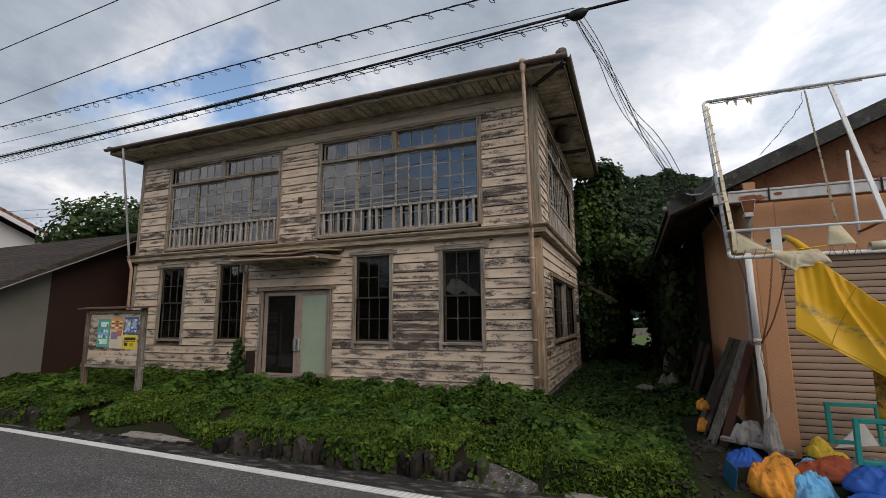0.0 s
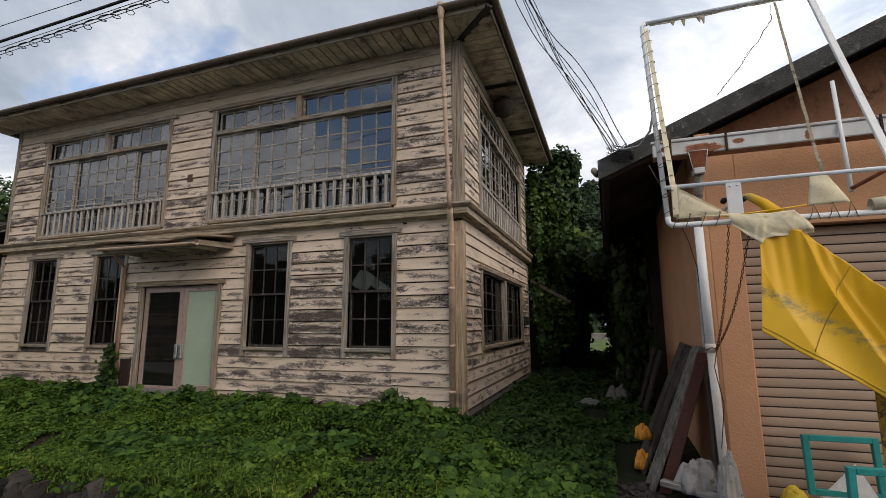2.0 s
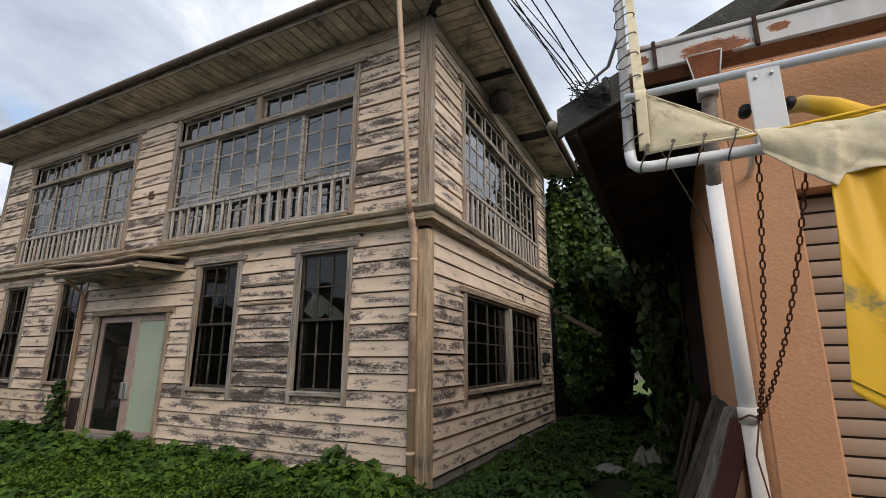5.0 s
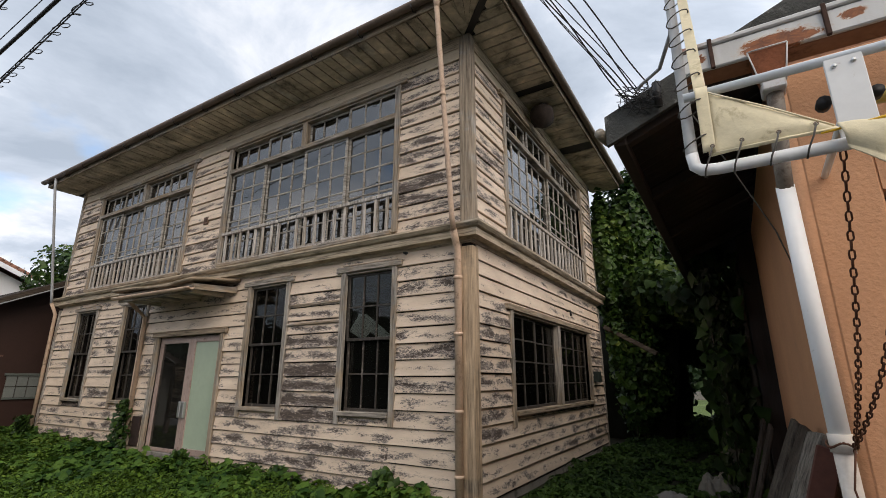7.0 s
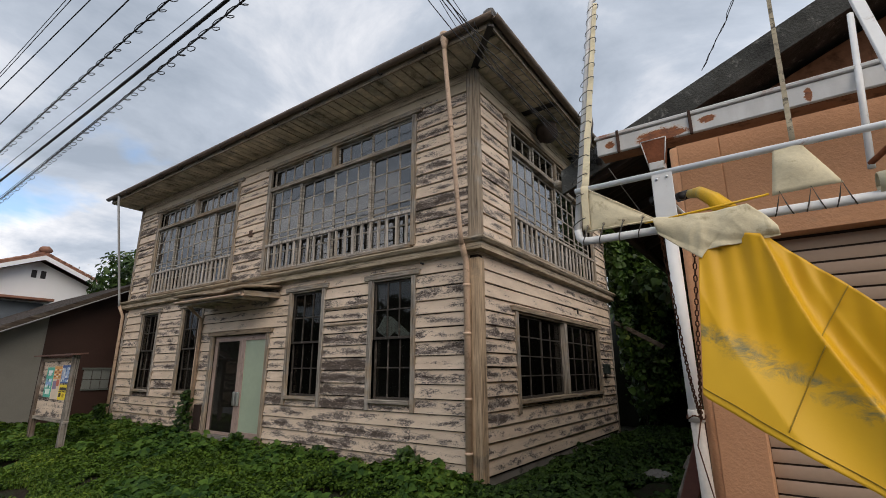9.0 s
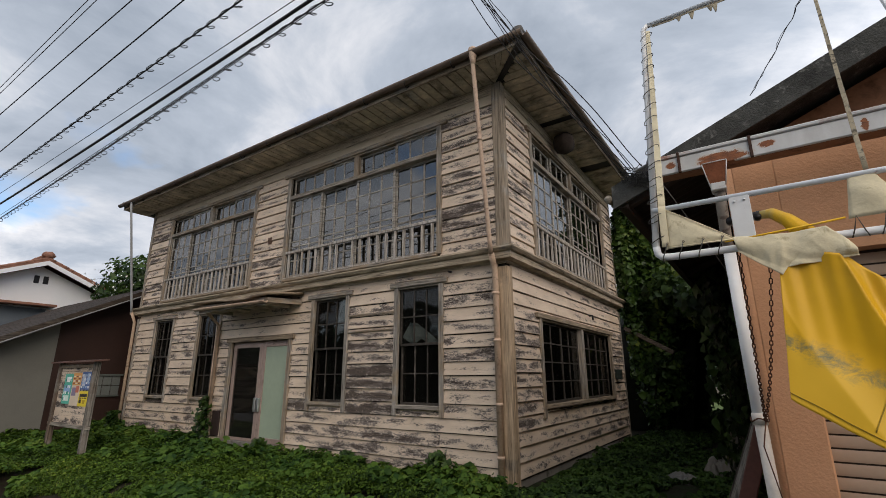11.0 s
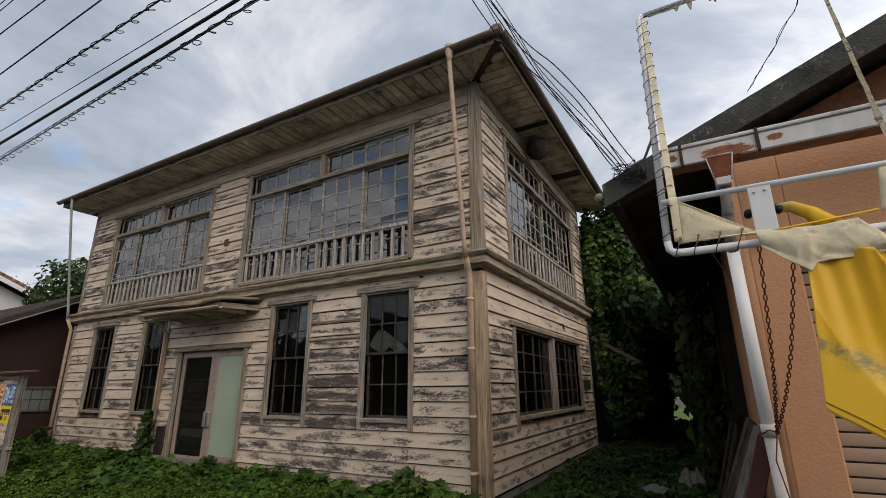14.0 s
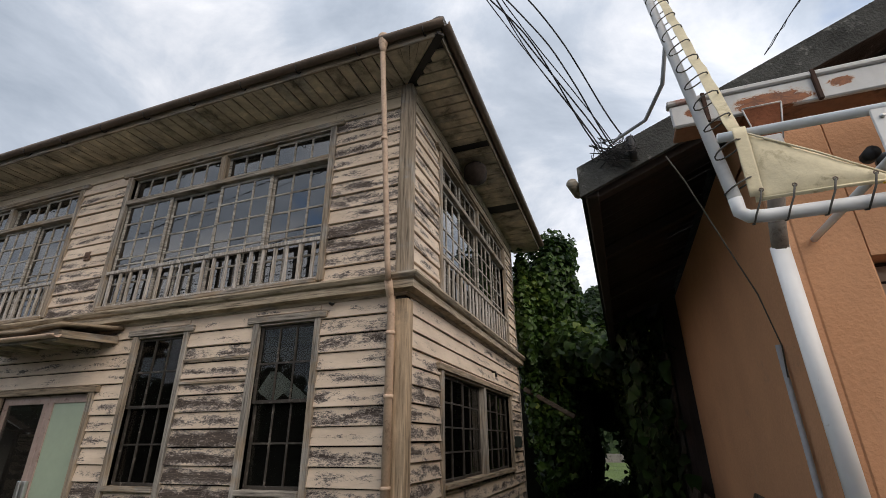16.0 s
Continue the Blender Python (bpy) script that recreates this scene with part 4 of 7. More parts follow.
part("hip_rafter", Geo().box(0, 1.02, -0.05, 0.05, 6.375, 6.42, 0.004, pose(HX1, HY0, 0, rz=-44.2)), BLACK, house)
part("fascia", Geo().box(EXL, EX, EY, EY + 0.03, 6.39, 6.52, 0.004), TRIM, house)
part("fascia", Geo().box(EX - 0.03, EX, EY + 0.031, HY1 + 0.62, 6.39, 6.52, 0.004), TRIM, house)
part("fascia", Geo().box(EXL, EXL + 0.03, EY + 0.031, HY1 + 0.62, 6.39, 6.52, 0.004), TRIM, house)
r = Geo()
x0, x1, y0, y1, ze, zr = EXL - 0.06, EX + 0.06, EY - 0.06, HY1 + 0.7, 6.525, 7.9
ym = (y0 + y1) / 2
hw = (y1 - y0) / 2
r.v = [(x0, y0, ze), (x1, y0, ze), (x1, y1, ze), (x0, y1, ze), (x0, y0, ze + 0.05), (x1, y0, ze + 0.05), (x1, y1, ze + 0.05), (x0, y1, ze + 0.05), (x0 + hw, ym, zr), (x1 - hw, ym, zr)]
r.f = [(3, 2, 1, 0), (0, 1, 5, 4), (1, 2, 6, 5), (2, 3, 7, 6), (3, 0, 4, 7), (4, 5, 9, 8), (6, 7, 8, 9), (5, 6, 9), (7, 4, 8)]
roof = part("roof", r, ROOF_TILE, house, "low hipped roof of dark grey tiles")
t = Geo().tube([(0, 0.02, 0.012), (0, 0.12, 0.03), (0, 0.34, 0.095)], 0.027, 8)
tile_me = mesh_from("eave_tile", t, ROOF_TILE)
ho = ORIGIN["house"]
n = 46
for i in range(n):
    piece("eave_tile", tile_me, roof, pose(x0 + 0.15 + (x1 - x0 - 0.3) * i / (n - 1) - ho.x, y0 - 0.015 - ho.y, ze + 0.022 - ho.z))
n = 30
for i in range(n):
    piece("eave_tile", tile_me, roof, pose(x1 + 0.015 - ho.x, y0 + 0.15 + (y1 - y0 - 0.3) * i / (n - 1) - ho.y, ze + 0.022 - ho.z, rz=90))
part("hip_end", blob(Geo(), (x1 - 0.11, y0 + 0.11, ze + 0.10), (0.12, 0.12, 0.10), 3, 0.35, 6), ROOF_TILE, house)
part("hip_end", blob(Geo(), (x0 + 0.05, y0 + 0.07, ze + 0.06), (0.09, 0.08, 0.07), 5, 0.35, 6), ROOF_TILE, house)


def half_gutter(pts, rr=0.058):
    """A half-round gutter along two points."""
    g = Geo()
    a, b = Vector(pts[0]), Vector(pts[1])
    o = (b - a).normalized().cross(Vector((0, 0, 1)))
    g.sheet(lambda u, v: a + (b - a) * u + (o * math.cos(math.pi * v) * rr + Vector((0, 0, -math.sin(math.pi * v) * rr))), 40, 8, 0.004)
    return g


part("gutter", half_gutter([(EXL - 0.1, EY - 0.072, 6.535), (EX + 0.08, EY - 0.072, 6.53)], 0.066), GUTTER_M, house, "rusted half-round eaves gutter")
part("gutter", half_gutter([(EX + 0.072, EY - 0.05, 6.53), (EX + 0.072, HY1 + 0.6, 6.535)], 0.066), GUTTER_M, house)
for i in range(14):
    x = EXL + 0.3 + (EX - EXL - 0.5) * i / 13
    part("gutter_bracket", Geo().tube([(x, EY, 6.47), (x, EY - 0.02, 6.425), (x, EY - 0.065, 6.40), (x, EY - 0.115, 6.43), (x, EY - 0.13, 6.49)], 0.008, 5), BLACK, house)


def pipe(pts, r=0.036, joints=()):
    g = Geo().tube(pts, r, 10)
    for a, b in joints:
        g.tube([a, b], r * 1.22, 10)
    return g


part("downpipe", pipe([(-1.68, 7.915, 6.50), (-1.68, 7.915, 6.28), (-1.72, 8.36, 3.52), (-1.72, 8.40, 3.30)], 0.036, [((-1.68, 7.915, 6.46), (-1.68, 7.915, 6.36)), ((-1.70, 8.10, 5.10), (-1.70, 8.106, 5.06))]), PIPE_TAN, house, "faded tan downpipe crossing the upper wall")
part("downpipe", pipe([(-1.72, 8.40, 3.31), (-1.745, 8.50, 3.20), (-1.755, 8.575, 3.08), (-1.755, 8.575, -0.12)], 0.048, [((-1.755, 8.575, z), (-1.755, 8.575, z - 0.04)) for z in (2.75, 2.05, 1.15, 0.45)]), PIPE_TAN, house)
part("hopper", Geo().tube([(-1.68, 7.915, 6.585), (-1.68, 7.915, 6.565), (-1.68, 7.915, 6.50), (-1.68, 7.915, 6.38), (-1.68, 7.915, 6.30)], [0.074, 0.076, 0.072, 0.046, 0.040], 12), PIPE_TAN, house, "tan funnel-shaped rainwater head")
part("downpipe", pipe([(-13.27, 7.90, 6.48), (-13.25, 7.92, 6.2), (-13.32, 8.38, 3.5), (-13.36, 8.42, 3.3)], 0.03), PIPE_GREY, house)
part("downpipe", pipe([(-13.36, 8.42, 3.32), (-13.44, 8.58, 3.05), (-13.46, 8.60, -0.1)], 0.04), PIPE_TAN, house)

# hood over the door, with its clipped end
hood = part("door_hood", Geo().slab([(-8.86, HY0, 2.985), (-6.30, HY0, 2.985), (-6.45, 7.95, 2.95), (-8.90, 7.95, 2.95)], (0, 0, 0.03)), TRIM, house, "sagging wooden hood over the door")
part("hood_board", Geo().box(-8.88, -6.47, 7.935, 7.965, 2.89, 3.05, 0.006), TRIM, hood)
part("hood_board", Geo().slab([(-6.45, 7.935, 2.93), (-6.30, HY0 - 0.04, 2.95), (-6.27, HY0 - 0.04, 2.95), (-6.42, 7.935, 2.93)], (0, 0, 0.10)), TRIM, hood)
part("hood_cover", Geo().sheet(lambda u, v: (-9.0 + 2.78 * u - 0.12 * v * u, HY0 - 0.80 * v - 0.035, 3.15 - 0.075 * v + 0.035 * math.sin(5 * u + 1) * v + (0.03 if u > 0.75 else 0)), 16, 4, 0.045), TRIM, hood, "warped brown sheet cover")
for x in (-8.7, -8.05, -7.35, -6.65):
    part("hood_bracket", Geo().box(x - 0.03, x + 0.03, 8.0, HY0 - 0.04, 2.90, 2.98, 0.005), SOFFIT, hood)
part("hood_gutter_pipe", pipe([(-8.72, 8.05, 2.93), (-9.02, 8.35, 2.84), (-9.10, 8.58, 2.7), (-9.10, 8.60, 0.55)], 0.036), PIPE_TAN, house)
part("hood_gutter", half_gutter([(-8.95, 7.885, 2.985), (-6.40, 7.885, 2.965)], 0.05), PIPE_TAN, hood, "tan half-round gutter along the hood")
part("hood_gutter_pipe", pipe([(-9.19, 8.60, 2.75), (-9.19, 8.60, 0.4)], 0.022), PIPE_TAN, house)
part("vent", Geo().box(-7.60, -7.46, 0.036, 0.055, 4.45, 4.60, 0.004, front).box(-7.585, -7.475, 0.05, 0.06, 4.50, 4.515, 0.001, front).box(-7.585, -7.475, 0.05, 0.06, 4.54, 4.555, 0.001, front), plain("old_vent", (0.10, 0.06, 0.042), 0.8), house, "small rusty wall vent")
# dark solid box put in place of the dark vent opening
part("hatch", Geo().box(-9.0, -8.72, 0.035, 0.07, 0.28, 0.80, 0.006, front), plain("dark_vent_box", (0.035, 0.022, 0.018), 0.8), house, "dark reddish box beside the door, for a vent opening")
part("hook", Geo().tube([front(-2.62, 0.03, 3.17), front(-2.62, 0.09, 3.18), front(-2.55, 0.10, 3.16)], 0.014, 6), BLACK, house)
part("hook", Geo().tube([side(12.6, 0.03, 2.78), side(12.6, 0.10, 2.78), side(12.6, 0.11, 2.68)], 0.02, 6), BLACK, house)
part("meter_box", Geo().box(14.25, 14.45, 0.035, 0.16, 1.44, 1.66, 0.012, side), plain("meter_green", (0.02, 0.028, 0.024), 0.5), house, "small dark meter box")
part("hornet_nest", blob(Geo(), (-1.32, 11.0, 6.16), (0.22, 0.24, 0.24), 8, 0.18, 10), plain("nest_paper", (0.04, 0.029, 0.023), 0.95, vary=0.5, big=9), house, "old brown hornets' nest under the eaves")
for zz in (2.30, 2.60):
    part("trim_slat", Geo().box(-4.90, -3.79, 0.03, 0.055, zz, zz + 0.03, 0.004, front), TRIM, house)


# ---------------------------------------------------------------- the apricot garage
GX, GY = 1.48, 6.15
garage = thing("garage", (3.8, 9.0, 0.0), "apricot rendered garage with a beige roller shutter and cement-sheet roof", "garage")


def roof_z(x):
    return 3.17 + 0.42 * (x - 0.67) if x < 3.9 else 3.17 + 0.42 * (7.13 - x)


part("side_wall", Geo().box(GX, GX + 0.14, GY + 0.251, 10.35, -0.35, 3.30, 0.006), ORANGE, garage, "smooth apricot rendered wall")
part("pillar", Geo().box(GX, 1.735, GY, GY + 0.25, -0.35, 3.02, 0.010), ORANGE, garage)
part("pilaster", Geo().tube([(1.475, GY + 0.05, -0.3), (1.475, GY + 0.05, 3.0)], 0.045, 12), ORANGE, garage)
part("pillar", Geo().box(5.9, 6.15, GY, GY + 0.25, -0.35, 3.02, 0.02), ORANGE, garage)
part("lintel", Geo().box(1.7352, 5.899, GY + 0.0015, GY + 0.25, 2.30, 3.02, 0.001), ORANGE, garage)
part("side_wall", Geo().box(6.0, 6.14, GY + 0.251, 12, -0.35, 3.30), ORANGE, garage)
part("back_wall", Geo().box(GX + 0.141, 5.999, 11.8, 11.94, -0.35, 3.30), ORANGE, garage)
part("gable", Geo().slab([(GX, 6.92, 3.02), (6.1, 6.92, 3.02), (6.1, 6.92, roof_z(6.1) - 0.13), (3.9, 6.92, roof_z(3.9) - 0.13), (GX, 6.92, roof_z(GX) - 0.13)], (0, 0.1, 0)), PEDIMENT, garage, "gable under the verge, its shade painted in as brown")
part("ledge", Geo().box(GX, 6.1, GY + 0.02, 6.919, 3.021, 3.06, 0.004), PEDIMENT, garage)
# roof: two cement sheets with a fascia along the verge
for xa, xb in ((0.57, 3.9), (3.9, 7.23)):
    part("roof_slope", Geo().slab([(xa, 6.44, roof_z(xa) - 0.05), (xb, 6.44, roof_z(xb) - 0.05), (xb, 12.3, roof_z(xb) - 0.05), (xa, 12.3, roof_z(xa) - 0.05)], (0, 0, 0.05)), CEMENT, garage, "mossy grey cement roof sheet")
    part("verge_board", Geo().slab([(xa, 6.40, roof_z(xa) - 0.19), (xb, 6.40, roof_z(xb) - 0.19), (xb, 6.40, roof_z(xb) + 0.015), (xa, 6.40, roof_z(xa) + 0.015)], (0, 0.035, 0)), CEMENT, garage, "blackened cement verge board")
part("batten_end", Geo().tube([(0.53, 6.40, 3.04), (0.56, 6.55, 3.04)], 0.035, 10), timber("batten", (0.30, 0.26, 0.2)), garage)
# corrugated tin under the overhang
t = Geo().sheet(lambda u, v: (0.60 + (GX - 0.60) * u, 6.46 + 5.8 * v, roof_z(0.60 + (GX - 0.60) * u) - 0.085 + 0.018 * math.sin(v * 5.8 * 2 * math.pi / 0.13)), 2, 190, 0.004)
part("under_sheet", t, TIN_DARK, garage, "dark corrugated sheet under the eaves")
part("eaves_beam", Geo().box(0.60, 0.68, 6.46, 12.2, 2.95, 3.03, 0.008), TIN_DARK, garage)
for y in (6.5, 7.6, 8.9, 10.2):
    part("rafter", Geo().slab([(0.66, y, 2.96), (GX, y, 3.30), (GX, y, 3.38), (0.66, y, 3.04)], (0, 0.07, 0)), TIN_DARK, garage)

shutter = part("shutter", Geo().box(1.736, 5.899, GY + 0.13, GY + 0.17, -0.3, 2.299, 0.003), plain("shutter_joint", (0.04, 0.027, 0.02), 0.8), garage, "beige roller shutter, closed")
sl = Geo()
sl.sheet(lambda u, v: (4.16 * u, -0.011 * math.sin(math.pi * (0.05 + 0.90 * v)) ** 0.3 + 0.004 * v, 0.069 * v), 1, 9, 0.003)
sl_me = mesh_from("slat", sl, SHUTTER)
go = ORIGIN["garage"]
for i in range(31):
    piece("slat", sl_me, shutter, pose(1.737 - go.x, GY + 0.126 - go.y, -0.19 + 0.08 * i - go.z))

STRAP = plain("rust_black_strap", (0.05, 0.026, 0.018), 0.85, vary=0.5, big=12)
part("gutter_face", Geo().box(1.04, 6.2, 5.82, 5.845, 2.918, 3.034, 0.006), BOX_GUTTER, garage, "white box gutter with rust streaks")
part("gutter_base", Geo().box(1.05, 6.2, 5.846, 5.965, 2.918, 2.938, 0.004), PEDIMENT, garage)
part("gutter_lip", Geo().box(1.03, 6.2, 5.808, 5.86, 3.035, 3.062, 0.006), RUSTED, garage)
for x in (1.175, 1.606, 2.66, 3.7):
    part("gutter_strap", Geo().box(x, x + 0.018, 5.803, 5.822, 2.908, 3.066, 0.003), STRAP, garage)
hop = part("hopper", Geo().slab([(1.325, 5.812, 2.93), (1.465, 5.812, 2.93), (1.437, 5.83, 2.765), (1.357, 5.83, 2.765)], (0, 0.09, 0)), RUST, garage, "rusted rainwater hopper")
for xa, xb in ((1.320, 1.352), (1.470, 1.442)):
    part("hopper_edge", Geo().tube([(xa, 5.81, 2.935), (xb, 5.828, 2.762)], 0.0035, 6), RUSTED, hop)
part("hopper_edge", Geo().tube([(1.320, 5.808, 2.935), (1.470, 5.808, 2.935)], 0.0035, 6), RUSTED, hop)
part("hopper_collar", Geo().box(1.352, 1.442, 5.822, 5.925, 2.735, 2.79, 0.006), RUSTED, hop)
# the bend stands in shade, which is put into its dull grey-brown
part("downpipe", pipe([(1.40, 5.88, 2.77), (1.395, 5.90, 2.62), (1.388, 6.02, 2.44), (1.390, 6.075, 2.34)], 0.034), plain("shade_painted_pipe", (0.27, 0.235, 0.20), 0.6, vary=0.3, big=6, dirt=(0.13, 0.10, 0.08), dirt_at=0.56), garage, "upper bend of the downpipe, painted darker for its shade")
part("downpipe", pipe([(1.390, 6.075, 2.36), (1.40, 6.085, 1.27)], 0.038), WHITE_PVC, garage, "white plastic downpipe")
part("downpipe", pipe([(1.40, 6.085, 1.26), (1.425, 6.09, -0.05)], 0.036, [((1.40, 6.085, 1.29), (1.401, 6.085, 1.22))]), plain("yellowed_pipe", (0.60, 0.55, 0.49), 0.5, dirt=(0.4, 0.33, 0.26), dirt_at=0.62), garage)
part("conduit", pipe([(1.455, 6.70, 2.03), (1.455, 6.70, -0.1)], 0.014), PIPE_GREY, garage, "thin grey conduit")
part("crack", Geo().tube([(1.62, GY + 0.010, 2.93), (1.63, GY + 0.010, 2.82), (1.61, GY + 0.010, 2.74), (1.645, GY + 0.010, 2.63), (1.65, GY + 0.010, 2.56)], 0.004, 4), BLACK, garage)
part("back_shed_wall", Geo().box(1.30, 1.62, 10.36, 17.5, -0.2, 3.3, 0.006), plain("old_shed_boards", (0.035, 0.026, 0.022), 0.9, vary=0.5, stretch=(8, 8, 0.6), big=1.5), garage, "dark rotten rear wall grown with vines")
for i in range(9):
    y = 10.4 + 0.16 * i + rnd.uniform(-0.03, 0.03)
    part("rotten_post", Geo().tube([(1.26 - 0.02 * (i % 3), y, -0.1), (1.27, y + rnd.uniform(-0.1, 0.1), 1.2), (1.26, y + rnd.uniform(-0.1, 0.1), 2.9)], [0.035, 0.03, 0.02], 6), BARK, garage)

# ---------------------------------------------------------------- awning frame with torn sheeting
LACE = plain("grey_lace", (0.085, 0.08, 0.07), 0.8, vary=0.3)
AWN_STEEL = plain("chipped_white_pipe", (0.68, 0.69, 0.69), 0.42, vary=0.10, big=5, fine=40, bump=0.12, stretch=(0.6, 1, 1), dirt=(0.30, 0.13, 0.06), dirt_at=0.665)
frame_thing = thing("awning_frame", (1.6, 5.4, 0.0), "white steel pipe awning frame with rust, leaning back from the garage", "awning frame")


def lean(x, z):
    return (x, 5.268 + max(0.0, z - 2.47) * 0.395, z)


e = 0.07
part("bottom_rail", pipe([lean(1.05, 2.19 + e), (1.055, 5.275, 2.215), (1.075, 5.27, 2.195), (1.05 + e, 5.27, 2.19), (4.6, 5.27, 2.19)], 0.0205), AWN_STEEL, frame_thing)
part("upright", pipe([lean(1.05, 2.19 + e), lean(1.05, 4.29), lean(1.08, 4.33)], 0.0200), AWN_STEEL, frame_thing)
part("top_rail", pipe([lean(1.08, 4.33), lean(4.6, 4.33)], 0.0195), AWN_STEEL, frame_thing)
part("middle_rail", pipe([lean(1.05, 2.487), (4.6, 5.283, 2.487)], 0.0160), AWN_STEEL, frame_thing)
part("strut", Geo().box(-0.024, 0.026, -0.012, 0.012, 0, 1.93, 0.004, look(lean(2.445, 2.50), lean(2.395, 4.32)) @ pose(0, 0, 0, -180) @ Matrix.Identity(4)), WHITE_STEEL, frame_thing)
part("brace", pipe([(2.33, 5.60, 2.42), (2.46, 5.96, 3.45)], 0.016), WHITE_STEEL, frame_thing)
part("brace", pipe([(2.33, 5.60, 2.44), (2.46, 5.38, 2.51)], 0.014), RUST, frame_thing)
part("bracket_plate", Geo().box(1.45, 1.548, 5.262, 5.270, 2.20, 2.492, 0.003), WHITE_STEEL, frame_thing)
for x, z in ((1.475, 2.452), (1.523, 2.457)):
    part("bolt", Geo().tube([(x, 5.263, z), (x, 5.255, z)], 0.007, 6), STEEL, frame_thing)
part("clamp", Geo().tube([(1.44, 5.30, 2.36), (1.44, 5.34, 2.36)], 0.021, 10), BLACK, frame_thing)
part("clamp", Geo().tube([(1.57, 5.30, 2.36), (1.57, 5.34, 2.36)], 0.018, 10), BLACK, frame_thing)
part("stay", pipe([(1.5, 5.27, 2.35), (1.55, 6.14, 2.40)], 0.015), WHITE_STEEL, frame_thing)
part("rail_sleeve", Geo().sheet(lambda u, v: (2.28 + 0.9 * u, 5.27 + 0.045 * math.cos(2 * math.pi * v), 2.24 + 0.045 * math.sin(2 * math.pi * v) + 0.01 * math.sin(9 * u)), 8, 10, 0.003), CANVAS, frame_thing)
FRAYED = plain("weathered_canvas", (0.27, 0.235, 0.165), 0.85, vary=0.35, big=9, fine=60, dirt=(0.07, 0.06, 0.045), dirt_at=0.56)
# lashing round the upright
for i in range(15):
    z = 2.30 + 0.135 * i
    x, y, z = lean(1.070, z)
    ring = [(x + 0.044 * math.cos(a), y + 0.029 * math.sin(a), z + 0.022 * math.cos(a + 0.4 * (i % 2))) for a in [2 * math.pi * k / 12 for k in range(13)]]
    part("lashing", Geo().tube(ring, 0.0028, 5, False), LACE, frame_thing)
for x in (1.115, 1.20, 1.30, 1.395):
    part("lashing", Geo().tube([(x, 5.236, 2.262), (x - 0.012, 5.232, 2.225), (x - 0.03, 5.240, 2.185), (x - 0.035, 5.262, 2.164), (x - 0.03, 5.292, 2.175), (x - 0.01, 5.296, 2.20)], 0.003, 5), LACE, frame_thing)
for x in (1.96, 2.07, 2.17):
    part("lashing", Geo().tube([(x - 0.03, 5.262, 2.166), (x - 0.018, 5.244, 2.20), (x, 5.252, 2.275), (x + 0.02, 5.244, 2.20), (x + 0.035, 5.262, 2.166)], 0.003, 5), LACE, frame_thing)


def flag(name, pts, label, sag=0.0, nu=10, mat_=None, wrinkle=0.006, thick=0.003):
    """A scrap of sheeting between four corners: bottom left, bottom right, top right, top left."""
    a, b, c, d = [Vector(p) for p in pts]

    def at(u, v):
        p = (a * (1 - u) + b * u) * (1 - v) + (d * (1 - u) + c * u) * v
        pl = wrinkle * 1.5 * abs(noise.noise(Vector((p.x * 9 + p.z * 6, p.z * 16, 1))))
        return p + Vector((0, -pl, 0)) + Vector((0, wrinkle * 0.4 * noise.noise(p * 14) * 2 - sag * math.sin(math.pi * u) * math.sin(math.pi * v), wrinkle * noise.noise(p * 9 + Vector((3, 0, 0)))))
    return solid(name, Geo().sheet(at, nu, nu, thick), mat_ or CANVAS, label, "cloth scrap", group="torn awning sheeting")


flag("canvas_flag", [(1.10, 5.262, 2.235), (1.46, 5.255, 2.235), (1.44, 5.257, 2.25), (1.12, 5.262, 2.48)], "pale torn canvas corner laced to the pipe frame", 0.015)
flag("canvas_flag", [(1.932, 5.262, 2.262), (2.178, 5.262, 2.270), (2.055, 5.278, 2.500), (1.962, 5.270, 2.470)], "pale torn canvas triangle hanging from the middle rail", 0.02)
flag("canvas_strip", [(1.085, 5.250, 2.25), (1.124, 5.250, 2.25), (1.128, 5.252, 2.50), (1.088, 5.252, 2.50)], "doubled canvas hem with eyelets beside the pipe", 0.0, 8, wrinkle=0.004)
flag("canvas_strip", [lean(1.086, 2.49), lean(1.126, 2.49), lean(1.100, 4.26), lean(1.070, 4.26)], "narrow pale canvas strip lashed along the upright", 0.0, 26, wrinkle=0.014)
flag("canvas_strip", [lean(1.12, 4.285), lean(2.7, 4.285), lean(2.7, 4.30), lean(1.12, 4.30)], "torn canvas hem under the top rail", 0.0, 22, mat_=FRAYED, wrinkle=0.010)
for xa, dz in ((1.40, 0.09), (1.53, 0.07), (1.56, 0.10), (1.31, 0.05)):
    flag("canvas_rag", [lean(xa + 0.004, 4.285 - dz), lean(xa + 0.012, 4.285 - dz), lean(xa + 0.03, 4.288), lean(xa - 0.012, 4.288)], "small frayed rag caught on the top rail", 0.0, 4, mat_=FRAYED)
flag("canvas_strip", [lean(2.030, 2.50), lean(2.052, 2.50), lean(2.145, 4.27), lean(2.127, 4.27)], "twisted canvas strip hanging from the top rail", 0.0, 18, mat_=FRAYED, wrinkle=0.012)


def polyline(c, u):
    """The point at u, from 0 to 1, along a list of (x, z)."""
    q = u * (len(c) - 1)
    i = min(int(q), len(c) - 2)
    f = q - i
    return c[i][0] * (1 - f) + c[i + 1][0] * f, c[i][1] * (1 - f) + c[i + 1][1] * f


